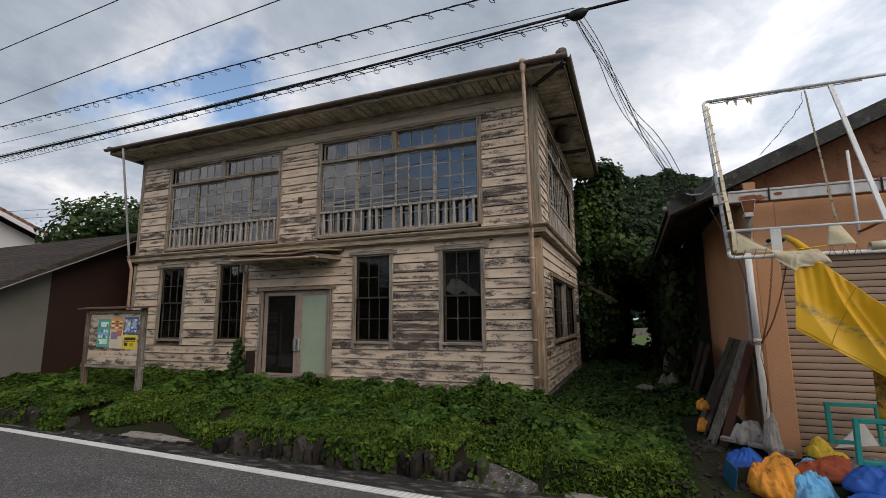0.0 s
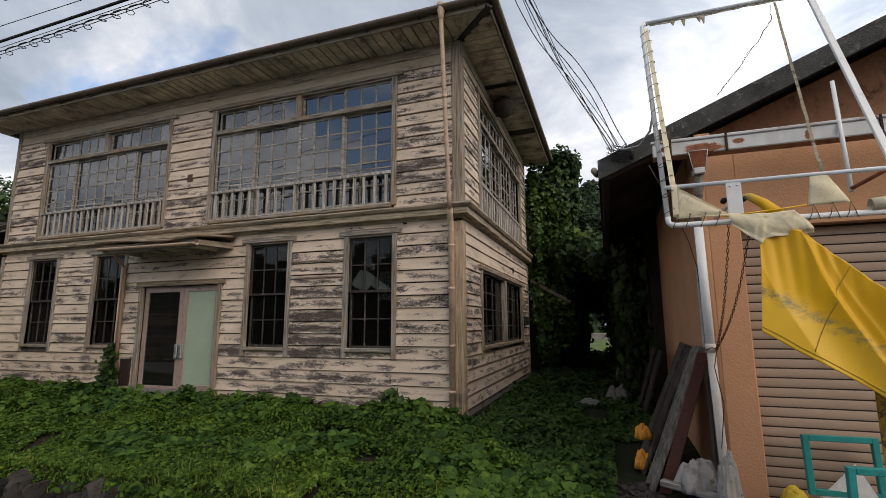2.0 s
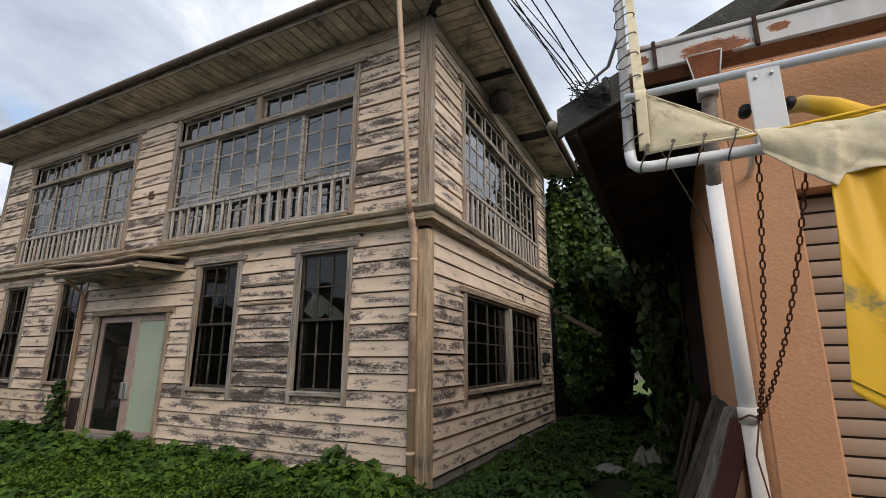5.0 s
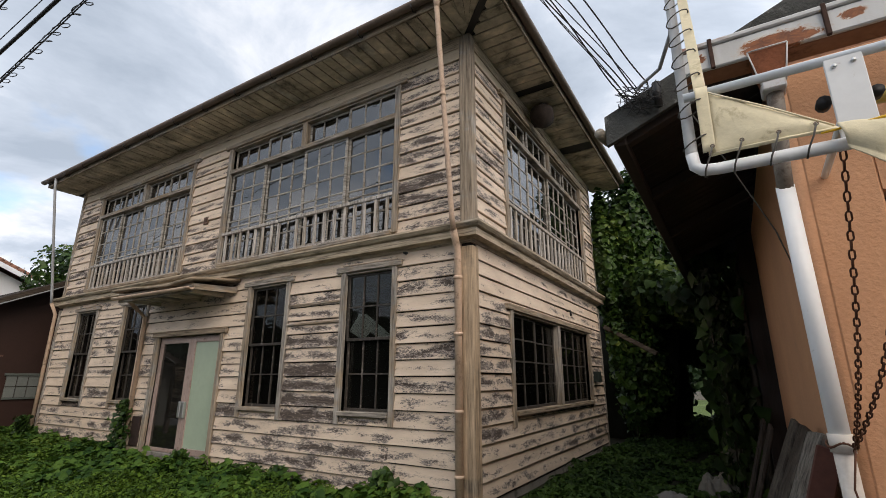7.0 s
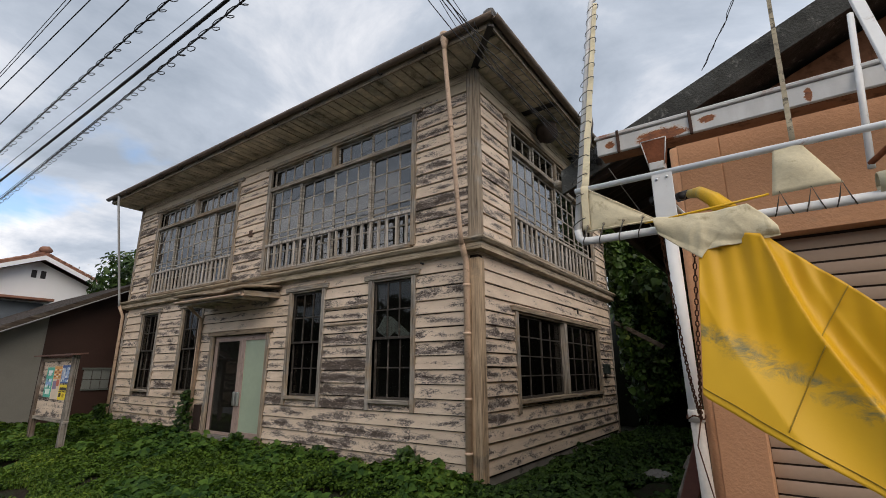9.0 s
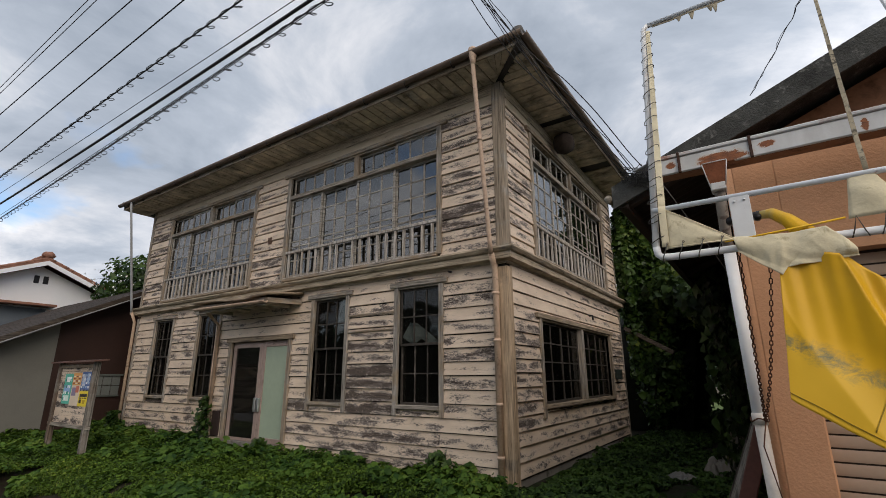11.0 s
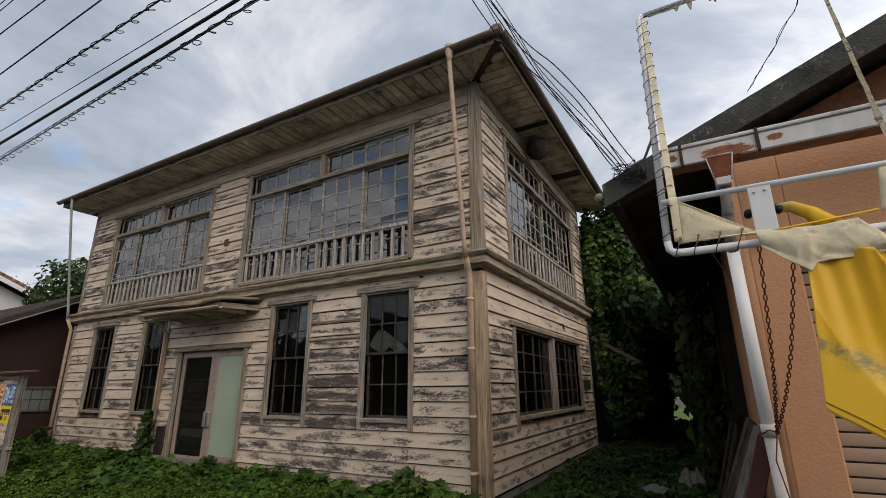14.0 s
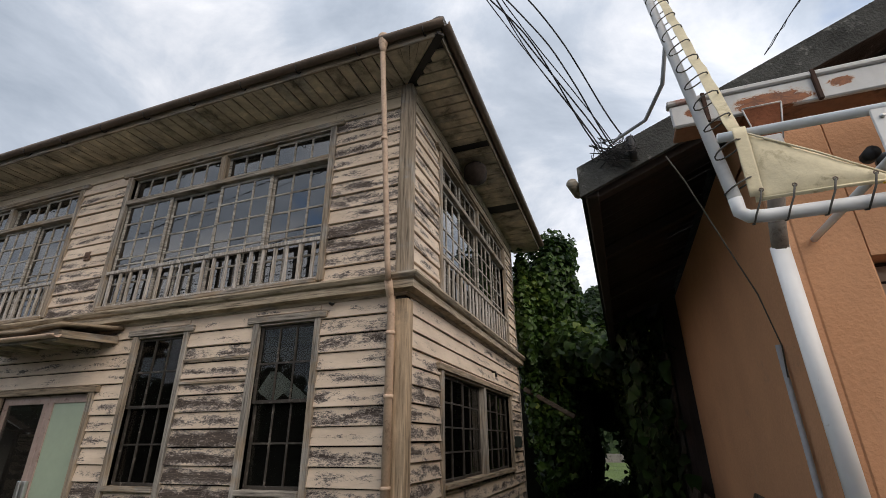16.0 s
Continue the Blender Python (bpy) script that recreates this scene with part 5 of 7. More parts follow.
def crumpled(u, v):
    """Canvas folded over the bottom rail, creased and drawn to a point on its lower side."""
    a = polyline([(1.440, 2.243), (1.56, 2.236), (1.672, 2.226), (1.835, 2.236), (1.895, 2.17), (1.930, 2.116)], u)
    b = polyline([(1.456, 2.158), (1.54, 2.085), (1.628, 2.012), (1.652, 2.055), (1.80, 2.062), (1.936, 2.074)], u)
    x, z = a[0] * (1 - v) + b[0] * v, a[1] * (1 - v) + b[1] * v
    q = Vector((x * 7 + z * 9, z * 5 - x * 14, 0.4))
    crest = (1 - 2 * abs(noise.noise(Vector((q.x * 0.5, q.y * 1.1, 0.4))))) + 0.5 * (1 - 2 * abs(noise.noise(Vector((q.x * 1.6, q.y * 0.5, 3.1)))))
    return Vector((x, 5.236 - 0.016 * math.sin(math.pi * min(1.0, v * 1.2)) - 0.0085 * crest, z + 0.003 * noise.noise(q)))


solid("canvas_sheet", Geo().sheet(crumpled, 70, 30, 0.003), CANVAS, "bunched pale canvas sheet draped on the bottom rail", "cloth scrap", group="torn awning sheeting")
# hems and eyelets of the corner piece, and of the hanging triangle
hemmed = Geo().tube([(1.12, 5.250, 2.240), (1.28, 5.243, 2.239), (1.44, 5.25, 2.240)], 0.0035, 5).tube([(1.12, 5.257, 2.48), (1.28, 5.247, 2.365), (1.44, 5.253, 2.25)], 0.0035, 5)
part("hem", hemmed, CANVAS, frame_thing, "rolled canvas hem")
for x in (1.115, 1.20, 1.30, 1.395):
    part("eyelet", Geo().tube([(x + 0.0055 * math.cos(a), 5.238, 2.262 + 0.0055 * math.sin(a)) for a in [2 * math.pi * q / 10 for q in range(11)]], 0.002, 5, False), GUTTER_M, frame_thing)
for z in (2.30, 2.39, 2.47):
    q = lean(1.115, z)
    part("eyelet", Geo().tube([(q[0] + 0.0055 * math.cos(a), q[1] - 0.012, q[2] + 0.0055 * math.sin(a)) for a in [2 * math.pi * w / 10 for w in range(11)]], 0.002, 5, False), GUTTER_M, frame_thing)
part("yellow_sleeve", Geo().tube([(1.585, 5.46, 2.41), (1.64, 5.43, 2.40), (1.70, 5.36, 2.33), (1.76, 5.29, 2.22)], [0.022, 0.03, 0.036, 0.05], 10), YELLOW, frame_thing)
part("sleeve_end", Geo().tube([(1.53, 5.48, 2.41), (1.59, 5.46, 2.412)], 0.025, 10), BLACK, frame_thing)
part("yellow_hem", Geo().tube([(1.40, 5.235, 2.225), (1.58, 5.225, 2.235), (1.75, 5.235, 2.25), (1.92, 5.25, 2.27)], [0.003, 0.006, 0.006, 0.005], 6), YELLOW, frame_thing)


CREASE = [(1.80, 2.25), (1.869, 2.06), (1.92, 1.869), (1.983, 1.679), (2.059, 1.516), (2.138, 1.351), (2.42, 0.80)]


def crease_x(z, shift=0.0):
    """Where the main crease lies at height z."""
    for (xa, za), (xb, zb) in zip(CREASE, CREASE[1:]):
        if z > zb or (xb, zb) == CREASE[-1]:
            return xa + (xb - xa) * (za - z) / (za - zb) + shift
    return CREASE[-1][0]


def tarp_y(x, z):
    """Depth of the sheet: a taut panel, a crease, and slacker folds beyond it."""
    w = x - crease_x(z)
    drop = max(0.0, 2.1 - z)
    y = 5.232 - 0.02 * drop + 0.006 * noise.noise(Vector((x * 6, z * 4, 2)))
    gather = 0.006 * max(0.0, 1 - drop / 0.6)
    y += gather * math.sin(x * 75 + 3 * z)
    if w <= 0:
        return y + 0.035 * math.sin(min(1.0, -w / 0.32) * math.pi) - 0.02
    y += 0.075 * (1 - math.exp(-w / 0.022)) - 0.02 - 0.20 * min(w, 0.30)
    w2 = x - crease_x(z, 0.085 + 0.03 * drop)
    if w2 > 0:
        y += 0.022 * (1 - math.exp(-w2 / 0.03)) - 0.10 * min(w2, 0.25)
    return y + 0.012 * math.sin(9 * w + 2 * z)


def tarp(u, v):
    """Yellow sheet: bunched under the rail, drawn out to lower right. v from the top edge down."""
    a = polyline([(1.622, 2.10), (1.75, 2.12), (1.881, 2.085), (2.008, 1.953), (2.115, 1.848), (2.208, 1.741), (2.60, 1.38), (3.1, 1.0)], u)
    b = polyline([(1.562, 1.412), (1.585, 1.392), (1.666, 1.340), (1.75, 1.282), (1.835, 1.230), (2.07, 1.088), (2.30, 0.92), (2.9, 0.55)], u)
    x, z = a[0] * (1 - v) + b[0] * v, a[1] * (1 - v) + b[1] * v
    return Vector((x, tarp_y(x, z), z))


tarp_ob = thing("yellow_tarp", (1.9, 5.24, 1.2), "torn yellow vinyl tarpaulin hanging in folds from the awning frame", "tarpaulin")
part("sheet", Geo().sheet(tarp, 170, 60, 0.003), TARP, tarp_ob)
part("hem_seam", Geo().tube([tarp(i / 60, 0.955) + Vector((0, -0.004, 0)) for i in range(57)], 0.0024, 4), SEAM, tarp_ob)
for (xa, za), (xb, zb) in (((2.118, 1.838), (2.003, 1.645)), ((2.008, 1.608), (1.842, 1.28))):
    line = []
    for q in range(25):
        x, z = xa + (xb - xa) * q / 24, za + (zb - za) * q / 24
        line.append((x, tarp_y(x, z) - 0.004, z))
    part("seam", Geo().tube(line, 0.003, 4), SEAM, tarp_ob)
# rear fold: darker yellow with the shade put into it, plus dirt blotches
part("under_fold", Geo().sheet(lambda u, v: (2.20 + 0.55 * u, 5.36 + 0.03 * math.sin(8 * u + v), 1.55 - 0.5 * u - 1.05 * v * (1 - 0.3 * u)), 8, 10, 0.003), plain("soiled_tarp_painted_shade", (0.40, 0.22, 0.02), 0.6, vary=0.3, big=3, dirt=(0.10, 0.07, 0.03), dirt_at=0.55), tarp_ob, "soiled fold of the tarpaulin, its shade painted in")

# two rusty chains down to the tie on the downpipe
link = Geo()
ring = [(0.0075 * math.cos(a), 0, 0.011 * math.sin(a) + (0.006 if math.sin(a) > 0 else -0.006)) for a in [2 * math.pi * k / 10 for k in range(10)]]
link.tube(ring + [ring[0], ring[1]], 0.0032, 5, False)
link_me = mesh_from("link", link, CHAIN)
for k, (pa, sw) in enumerate((((1.455, 5.31, 2.17), 0.02), ((1.60, 5.33, 2.19), 0.06))):
    pa, pb = Vector(pa), Vector((1.43, 6.03, 1.24))
    ch = thing("chain", pa, "rusty link chain slung from the awning frame to the downpipe", "chain", group="awning chains")
    n = 44
    for i in range(n):
        f = i / (n - 1)
        p = pa.lerp(pb, f) + Vector((0, 0, -0.10 * math.sin(math.pi * f))) + Vector((0, -sw * math.sin(math.pi * f), 0))
        q = pa.lerp(pb, f + 0.01) + Vector((0, 0, -0.10 * math.sin(math.pi * (f + 0.01)))) + Vector((0, -sw * math.sin(math.pi * (f + 0.01)), 0))
        rot = (q - p).to_track_quat("Z", "Y").to_matrix().to_4x4() @ pose(0, 0, 0, rz=90 * (i % 2) + 20)
        piece("link", link_me, ch, Matrix.Translation(p - pa) @ rot)
solid("wire_tie", Geo().tube([(1.40 + 0.05 * math.cos(a), 6.08 + 0.055 * math.sin(a), 1.25 + 0.012 * math.sin(3 * a)) for a in [0.5 * k for k in range(27)]], 0.004, 5).tube([(1.43, 6.02, 1.24), (1.40, 6.0, 1.1), (1.45, 6.03, 0.8), (1.40, 6.02, 0.45)], 0.004, 5), CHAIN, "rusty binding wire twisted round the downpipe", "wire")
solid("loose_wire", Geo().tube([(1.03, 6.12, 2.95), (1.10, 6.16, 2.80), (1.27, 6.36, 2.45), (1.36, 6.45, 2.25), (1.43, 6.55, 2.0), (1.455, 6.68, 1.86)], 0.0035, 6), LACE, "loose grey wire hanging from the eaves to the conduit", "wire")
solid("stay_cable", Geo().tube([(1.055, 5.66, 3.28), (1.03, 5.80, 3.16), (0.95, 5.98, 3.10), (0.84, 6.14, 3.14), (0.80, 6.28, 3.20)], 0.010, 6), PIPE_GREY, "thick grey cable between the awning frame and the eaves", "cable")
rope = [(2.12, 6.02, 4.27), (2.10, 6.0, 4.12), (2.03, 6.03, 4.02), (1.86, 6.20, 3.80), (1.66, 6.40, 3.60)]
rope = [(Vector(a).lerp(Vector(b), q / 6)) + Vector((rnd.uniform(-1, 1), rnd.uniform(-1, 1), rnd.uniform(-1, 1))) * 0.008 for a, b in zip(rope, rope[1:]) for q in range(6)]
solid("frayed_rope", Geo().tube(rope, 0.0032, 5).tube([p + Vector((rnd.uniform(-1, 1), 0, rnd.uniform(-1, 1))) * 0.012 for p in rope[4:]], 0.0022, 4), BLACK, "frayed black wire from the top rail to the verge", "wire")

# ---------------------------------------------------------------- rubbish by the garage
def plank(name, a, b, w, t, mat_, label, face=(0, -1, 0.2)):
    a, b = Vector(a), Vector(b)
    z = (b - a).normalized()
    y = Vector(face)
    y = (y - z * y.dot(z)).normalized()
    x = y.cross(z)
    m = Matrix((x, y, z)).transposed().to_4x4()
    m.translation = a
    return solid(name, Geo().box(-w / 2, w / 2, -t / 2, t / 2, 0, (b - a).length, 0.006, m), mat_, label, "plank", group="planks leaning on the garage")


SILVER = timber("silver_plank", (0.10, 0.083, 0.066), (0.20, 0.178, 0.15), 0.55, True)
plank("plank", (0.83, 7.43, -0.05), (1.362, 7.40, 1.245), 0.36, 0.03, WEATHERED, "broad dark weathered plank leaning on the garage wall", (-1, 0, 0.4))
plank("plank", (0.82, 7.04, -0.07), (1.378, 7.02, 1.235), 0.37, 0.035, WEATHERED, "broad dark weathered plank leaning on the garage wall", (-1, 0, 0.4))
plank("plank", (0.83, 6.52, -0.14), (1.392, 6.66, 1.240), 0.27, 0.04, SILVER, "silver-grey plank leaning beside two dark ones", (-1, -0.1, 0.4))
plank("plank", (0.95, 6.42, -0.16), (1.405, 6.50, 1.19), 0.10, 0.03, plain("red_brown_plank", (0.085, 0.035, 0.025), 0.8, vary=0.4), "red-brown board leaning on the downpipe")
plank("plank", (0.93, 9.95, -0.02), (1.265, 9.90, 1.075), 0.42, 0.03, WEATHERED, "old dark plank leaning in the shade of the eaves", (-1, 0, 0.3))
plank("plank", (0.96, 9.40, -0.02), (1.300, 9.35, 1.060), 0.46, 0.03, WEATHERED, "old dark plank leaning in the shade of the eaves", (-1, 0, 0.3))
plank("plank", (0.95, 6.30, 0.07), (1.62, 5.95, 0.03), 0.09, 0.05, timber("sill_plank", (0.20, 0.17, 0.14), amount=0.6), "grey plank lying across the rubbish", (0, 0, 1))


def heap(name, c, size, seed, mat_, label, cat="bag", rough=0.3):
    """A soft bundle of sheeting: a low mound with long creases drawn to one side and a ragged skirt."""
    g = Geo()
    nu, nv = 72, 26
    turn = Matrix.Rotation(seed * 1.9, 2)
    for j in range(nv + 1):
        r = j / nv
        for i in range(nu):
            a = 2 * math.pi * i / nu
            d = Vector((math.cos(a), math.sin(a)))
            out = 1 + 0.45 * rough * noise.noise(Vector((d.x * 1.6, d.y * 1.6, seed * 2.1))) + 0.25 * rough * noise.noise(Vector((d.x * 5, d.y * 5, seed * 1.1)))
            q = turn @ (d * r)
            # long folds across the bundle, each with a sharp crest
            w = noise.noise(Vector((q.x * 1.1, q.y * 1.1, seed)))
            f1 = 1 - 2 * abs(noise.noise(Vector((q.x * 2.6 + w, q.y * 0.9, seed * 1.7))))
            f2 = 1 - 2 * abs(noise.noise(Vector((q.x * 1.2, q.y * 4.2 + 1.5 * w, seed * 0.7 + 4))))
            top = (1 - r ** 1.7) ** 0.85
            z = 0.75 * top * (1 + 1.2 * rough * w) + rough * (0.75 * f1 + 0.42 * f2) * top ** 0.35 * (0.5 + 0.5 * r)
            x, y = d * r * out
            g.v.append((c[0] + x * size[0] * 1.2, c[1] + y * size[1] * 1.2, c[2] - 0.55 * size[2] + max(z, 0.0) * 1.45 * size[2]))
    g.f = [(j * nu + i, j * nu + (i + 1) % nu, (j + 1) * nu + (i + 1) % nu, (j + 1) * nu + i) for j in range(nv) for i in range(nu)]
    g.f.append(tuple(nv * nu + i for i in range(nu)))
    g.smooth = True
    return solid(name, g, mat_, label, cat, group="rubbish by the shutter")


ORANGE_BAG, BLUE_BAG, SKY_CLOTH, RED_CLOTH, YELLOW_BAG = cloth("orange_vinyl", (0.62, 0.25, 0.03)), cloth("blue_vinyl", (0.02, 0.085, 0.36)), cloth("sky_blue_cloth", (0.14, 0.40, 0.66)), cloth("brick_red_cloth", (0.33, 0.07, 0.025)), cloth("yellow_vinyl", (0.55, 0.38, 0.03))
SACKING = cloth("stained_sacking", (0.17, 0.15, 0.12))
GREY_CLOTH = cloth("grey_white_cloth", (0.30, 0.28, 0.255))
heap("orange_bag", (1.30, 5.50, -0.14), (0.22, 0.22, 0.24), 2, ORANGE_BAG, "crumpled orange vinyl bag lying on the forecourt", "bag", 0.5)
heap("sky_blue_cloth", (1.58, 5.40, -0.17), (0.17, 0.20, 0.18), 4, SKY_CLOTH, "light blue crumpled cloth among rubbish", "cloth", 0.45)
heap("red_cloth", (1.86, 5.72, -0.05), (0.26, 0.18, 0.15), 6, RED_CLOTH, "brick-red crumpled cloth among rubbish", "cloth", 0.5)
heap("blue_bag", (2.10, 5.28, 0.0), (0.24, 0.22, 0.17), 8, BLUE_BAG, "full blue vinyl sack of rubbish")
heap("blue_bag", (1.95, 5.05, -0.18), (0.26, 0.20, 0.17), 9, BLUE_BAG, "full blue vinyl sack lying flat")
heap("blue_bag", (1.13, 6.00, -0.08), (0.20, 0.20, 0.16), 11, BLUE_BAG, "crumpled dark blue sheet under the planks")
heap("yellow_bag", (1.86, 5.98, 0.10), (0.12, 0.12, 0.14), 13, YELLOW_BAG, "small yellow vinyl bag against the shutter")
heap("yellow_bag", (2.0, 5.90, 0.02), (0.10, 0.10, 0.10), 14, YELLOW_BAG, "small yellow vinyl bag against the shutter")
heap("grey_bundle", (2.2, 5.75, 0.02), (0.26, 0.2, 0.14), 15, cloth("dusty_cloth", (0.16, 0.14, 0.13)), "dusty grey bundle of cloth", "cloth")
heap("blue_cloth", (1.75, 5.85, -0.06), (0.14, 0.12, 0.10), 16, SKY_CLOTH, "light blue crumpled cloth among rubbish", "cloth")
heap("white_sheeting", (1.24, 6.28, 0.12), (0.17, 0.13, 0.14), 17, GREY_CLOTH, "crumpled grey-white sheeting among planks", "cloth", 0.7)
heap("white_sheeting", (1.42, 5.98, 0.17), (0.075, 0.09, 0.26), 18, GREY_CLOTH, "grey-white sheeting wrapped round the pipe foot", "cloth", 0.5)
heap("orange_bottle_bag", (0.86, 7.05, 0.32), (0.07, 0.07, 0.09), 19, ORANGE_BAG, "orange litter caught behind the planks", "bag", 0.75)
heap("orange_bottle_bag", (0.84, 6.95, 0.05), (0.07, 0.07, 0.09), 20, ORANGE_BAG, "orange litter caught behind the planks", "bag", 0.75)
heap("rubble_heap", (1.35, 5.95, -0.2), (0.5, 0.4, 0.22), 21, SOIL, "heap of soil and rubble under the rubbish", "rubble")
heap("rubble_heap", (1.95, 5.75, -0.25), (0.55, 0.45, 0.24), 22, SOIL, "heap of soil and rubble under the rubbish", "rubble")
for c, s, k in (((0.70, 11.0, 0.10), (0.22, 0.16, 0.22), 31), ((0.26, 10.6, 0.02), (0.30, 0.16, 0.10), 32), ((0.62, 9.0, 0.0), (0.14, 0.12, 0.12), 33), ((1.0, 13.0, 0.4), (0.25, 0.2, 0.4), 34)):
    heap("sack", c, s, k, SACKING if k != 32 else CONCRETE, "pale sacking and rubble lying in the alley", "litter", 0.6)
scree = Geo()
for i in range(230):
    x, y = rnd.uniform(0.1, 1.25), rnd.uniform(5.0, 6.7)
    s = rnd.uniform(0.008, 0.035) * (1.6 if rnd.random() < 0.12 else 1)
    blob(scree, (x, y, ground_z(x, y) + s * 0.3), (s * 1.3, s, s * 0.7), i, 0.6, 4)
scree.smooth = False
solid("rubble", scree, plain("rubble_bits", (0.036, 0.029, 0.024), 0.95, vary=0.6, big=9), "loose stones and crumbs on dark soil", "rubble", kind="stuff")
for c, s, k in (((1.05, 5.62, -0.27), (0.11, 0.07, 0.06), 51), ((1.16, 5.42, -0.33), (0.09, 0.07, 0.05), 52), ((0.62, 5.6, -0.24), (0.07, 0.05, 0.04), 53), ((0.40, 5.3, -0.30), (0.08, 0.06, 0.04), 54)):
    solid("loose_stone", blob(Geo(), c, s, k, 0.6, 7, k, 0.6), STONE, "rough dark stone lying on the soil", "stone", group="loose stones")
solid("blue_board", Geo().box(-0.12, 0.12, -0.008, 0.008, 0, 0.40, 0.004, pose(0.86, 5.55, -0.40, -4, 14, -72)), plain("scuffed_blue_board", (0.015, 0.085, 0.15), 0.5, dirt=(0.2, 0.22, 0.22), dirt_at=0.6), "scuffed blue board standing on edge", "board")


def metal_frame(at, w, h, rz, tilt, label):
    m = pose(*at, tilt, 0, rz)
    ob = thing("teal_frame", at, label, "metal frame", group="teal frames")
    s = 0.022
    for nm, b in (("stile", (-w / 2, -w / 2 + 2 * s, 0, h)), ("stile", (w / 2 - 2 * s, w / 2, 0, h)), ("rail", (-w / 2 + 2 * s, w / 2 - 2 * s, 0, 2 * s)), ("rail", (-w / 2 + 2 * s, w / 2 - 2 * s, h - 2 * s, h))):
        part(nm, Geo().box(b[0], b[1], -s, s, b[2], b[3], 0.004, m), TEAL, ob)
    return ob


metal_frame((2.23, 6.08, 0.15), 0.50, 0.44, 3, -3, "teal painted steel frame propped against the shutter")
metal_frame((2.24, 5.34, 0.12), 0.56, 0.44, 4, 3, "teal painted steel frame standing on blue sacks")
solid("white_card", Geo().slab([(2.02, 6.06, 0.10), (2.42, 6.06, 0.16), (2.30, 6.06, 0.40)], (0, 0.01, 0)), plain("white_card", (0.6, 0.6, 0.58), 0.8), "white triangular board scrap behind a frame", "board")

# ---------------------------------------------------------------- stone edging by the road
edging = thing("stone_edging", (-4, 5.02, -0.42), "row of rough dark stones holding the grassy bank", "stone edging")


def slab_stone(x0, x1, y, top):
    """An upright split stone with a chipped, uneven face."""
    xm, w = (x0 + x1) / 2, (x1 - x0) * 0.48
    z0 = -0.45
    pts = []
    for a, b in ((-1, 0.0), (-0.9, 0.5), (-0.75, 0.92), (0.05, 1.0), (0.7, 0.88), (1.0, 0.45), (0.95, 0.0)):
        pts.append((xm + w * (a + rnd.uniform(-0.16, 0.16)), z0 + (top - z0) * (b + rnd.uniform(-0.07, 0.07))))
    cx, cz = xm + w * rnd.uniform(-0.4, 0.4), z0 + (top - z0) * rnd.uniform(0.35, 0.7)
    g = Geo()
    n = len(pts)
    g.v = [(px, y + 0.26, pz) for px, pz in pts]
    g.v += [(px, y + rnd.uniform(0.02, 0.06), pz) for px, pz in pts]
    g.v += [(cx + (px - cx) * rnd.uniform(0.6, 0.85), y + rnd.uniform(-0.025, 0.015), cz + (pz - cz) * rnd.uniform(0.65, 0.9)) for px, pz in pts]
    for r in (0, n):
        g.f += [(r + i, r + (i + 1) % n, r + n + (i + 1) % n, r + n + i) for i in range(n)]
    g.f += [tuple(range(n - 1, -1, -1)), tuple(range(2 * n, 3 * n))]
    return g


x, k = -5.95, 1
while x < -1.75:
    w = rnd.uniform(0.07, 0.24)
    h = rnd.uniform(-0.16, 0.09)
    part("stone", slab_stone(x, x + w, 4.95 + rnd.uniform(-0.06, 0.08), -0.17 + h), STONE, edging)
    x += w
    k += 1
x = -14.0
while x < -9.8:
    w = rnd.uniform(0.09, 0.22)
    h = rnd.uniform(-0.06, 0.13)
    part("stone", slab_stone(x, x + w, 5.04 + rnd.uniform(-0.04, 0.05), -0.17 + h), STONE, edging)
    x += w
    k += 1
for i in range(12):
    x = -9.4 + 0.28 * i + rnd.uniform(-0.1, 0.1)
    part("stone", blob(Geo(), (x, 5.02 + rnd.uniform(-0.05, 0.12), -0.42), (rnd.uniform(0.05, 0.13), 0.07, 0.05), k + i, 0.5, 5), STONE, edging)
slab_pts = [(-2.06, 4.82, -0.385), (-1.62, 4.80, -0.36), (-1.20, 4.88, -0.37), (-1.09, 5.0, -0.315), (-1.36, 5.2, -0.285), (-1.70, 5.36, -0.25), (-1.93, 5.30, -0.255), (-2.0, 5.05, -0.32)]
solid("concrete_lump", Geo().slab(slab_pts, (0.0, 0.02, -0.12)), SPECKLED, "broken slab of old concrete at the road edge", "concrete slab")
solid("concrete_lump", blob(Geo(), (-0.35, 5.1, -0.42), (0.6, 0.16, 0.06), 41, 0.5, 10), CONCRETE, "broken strip of old concrete at the road edge", "concrete slab")
solid("concrete_lump", blob(Geo(), (-7.6, 5.25, -0.40), (0.9, 0.16, 0.06), 42, 0.4, 10), CONCRETE, "broken strip of old concrete at the road edge", "concrete slab")

# ---------------------------------------------------------------- noticeboard
nb = thing("noticeboard", (-10.85, 6.56, 0.1), "weathered wooden noticeboard on two posts standing in weeds", "noticeboard")
for x, d in ((-11.76, -0.02), (-9.93, 0.0)):
    part("post", Geo().box(x - 0.055, x + 0.055, 6.50, 6.61, -0.15, 1.84, 0.01), timber("post_brown", (0.13, 0.10, 0.078), (0.22, 0.195, 0.165), 0.5, True) if d else timber("post_grey", (0.17, 0.145, 0.12), (0.26, 0.24, 0.21), 0.7, True), nb)
for i in range(8):
    part("panel_board", Geo().box(-11.70, -9.99, 6.548, 6.572, 0.60 + 0.15 * i, 0.745 + 0.15 * i, 0.003), CREAM[1], nb)
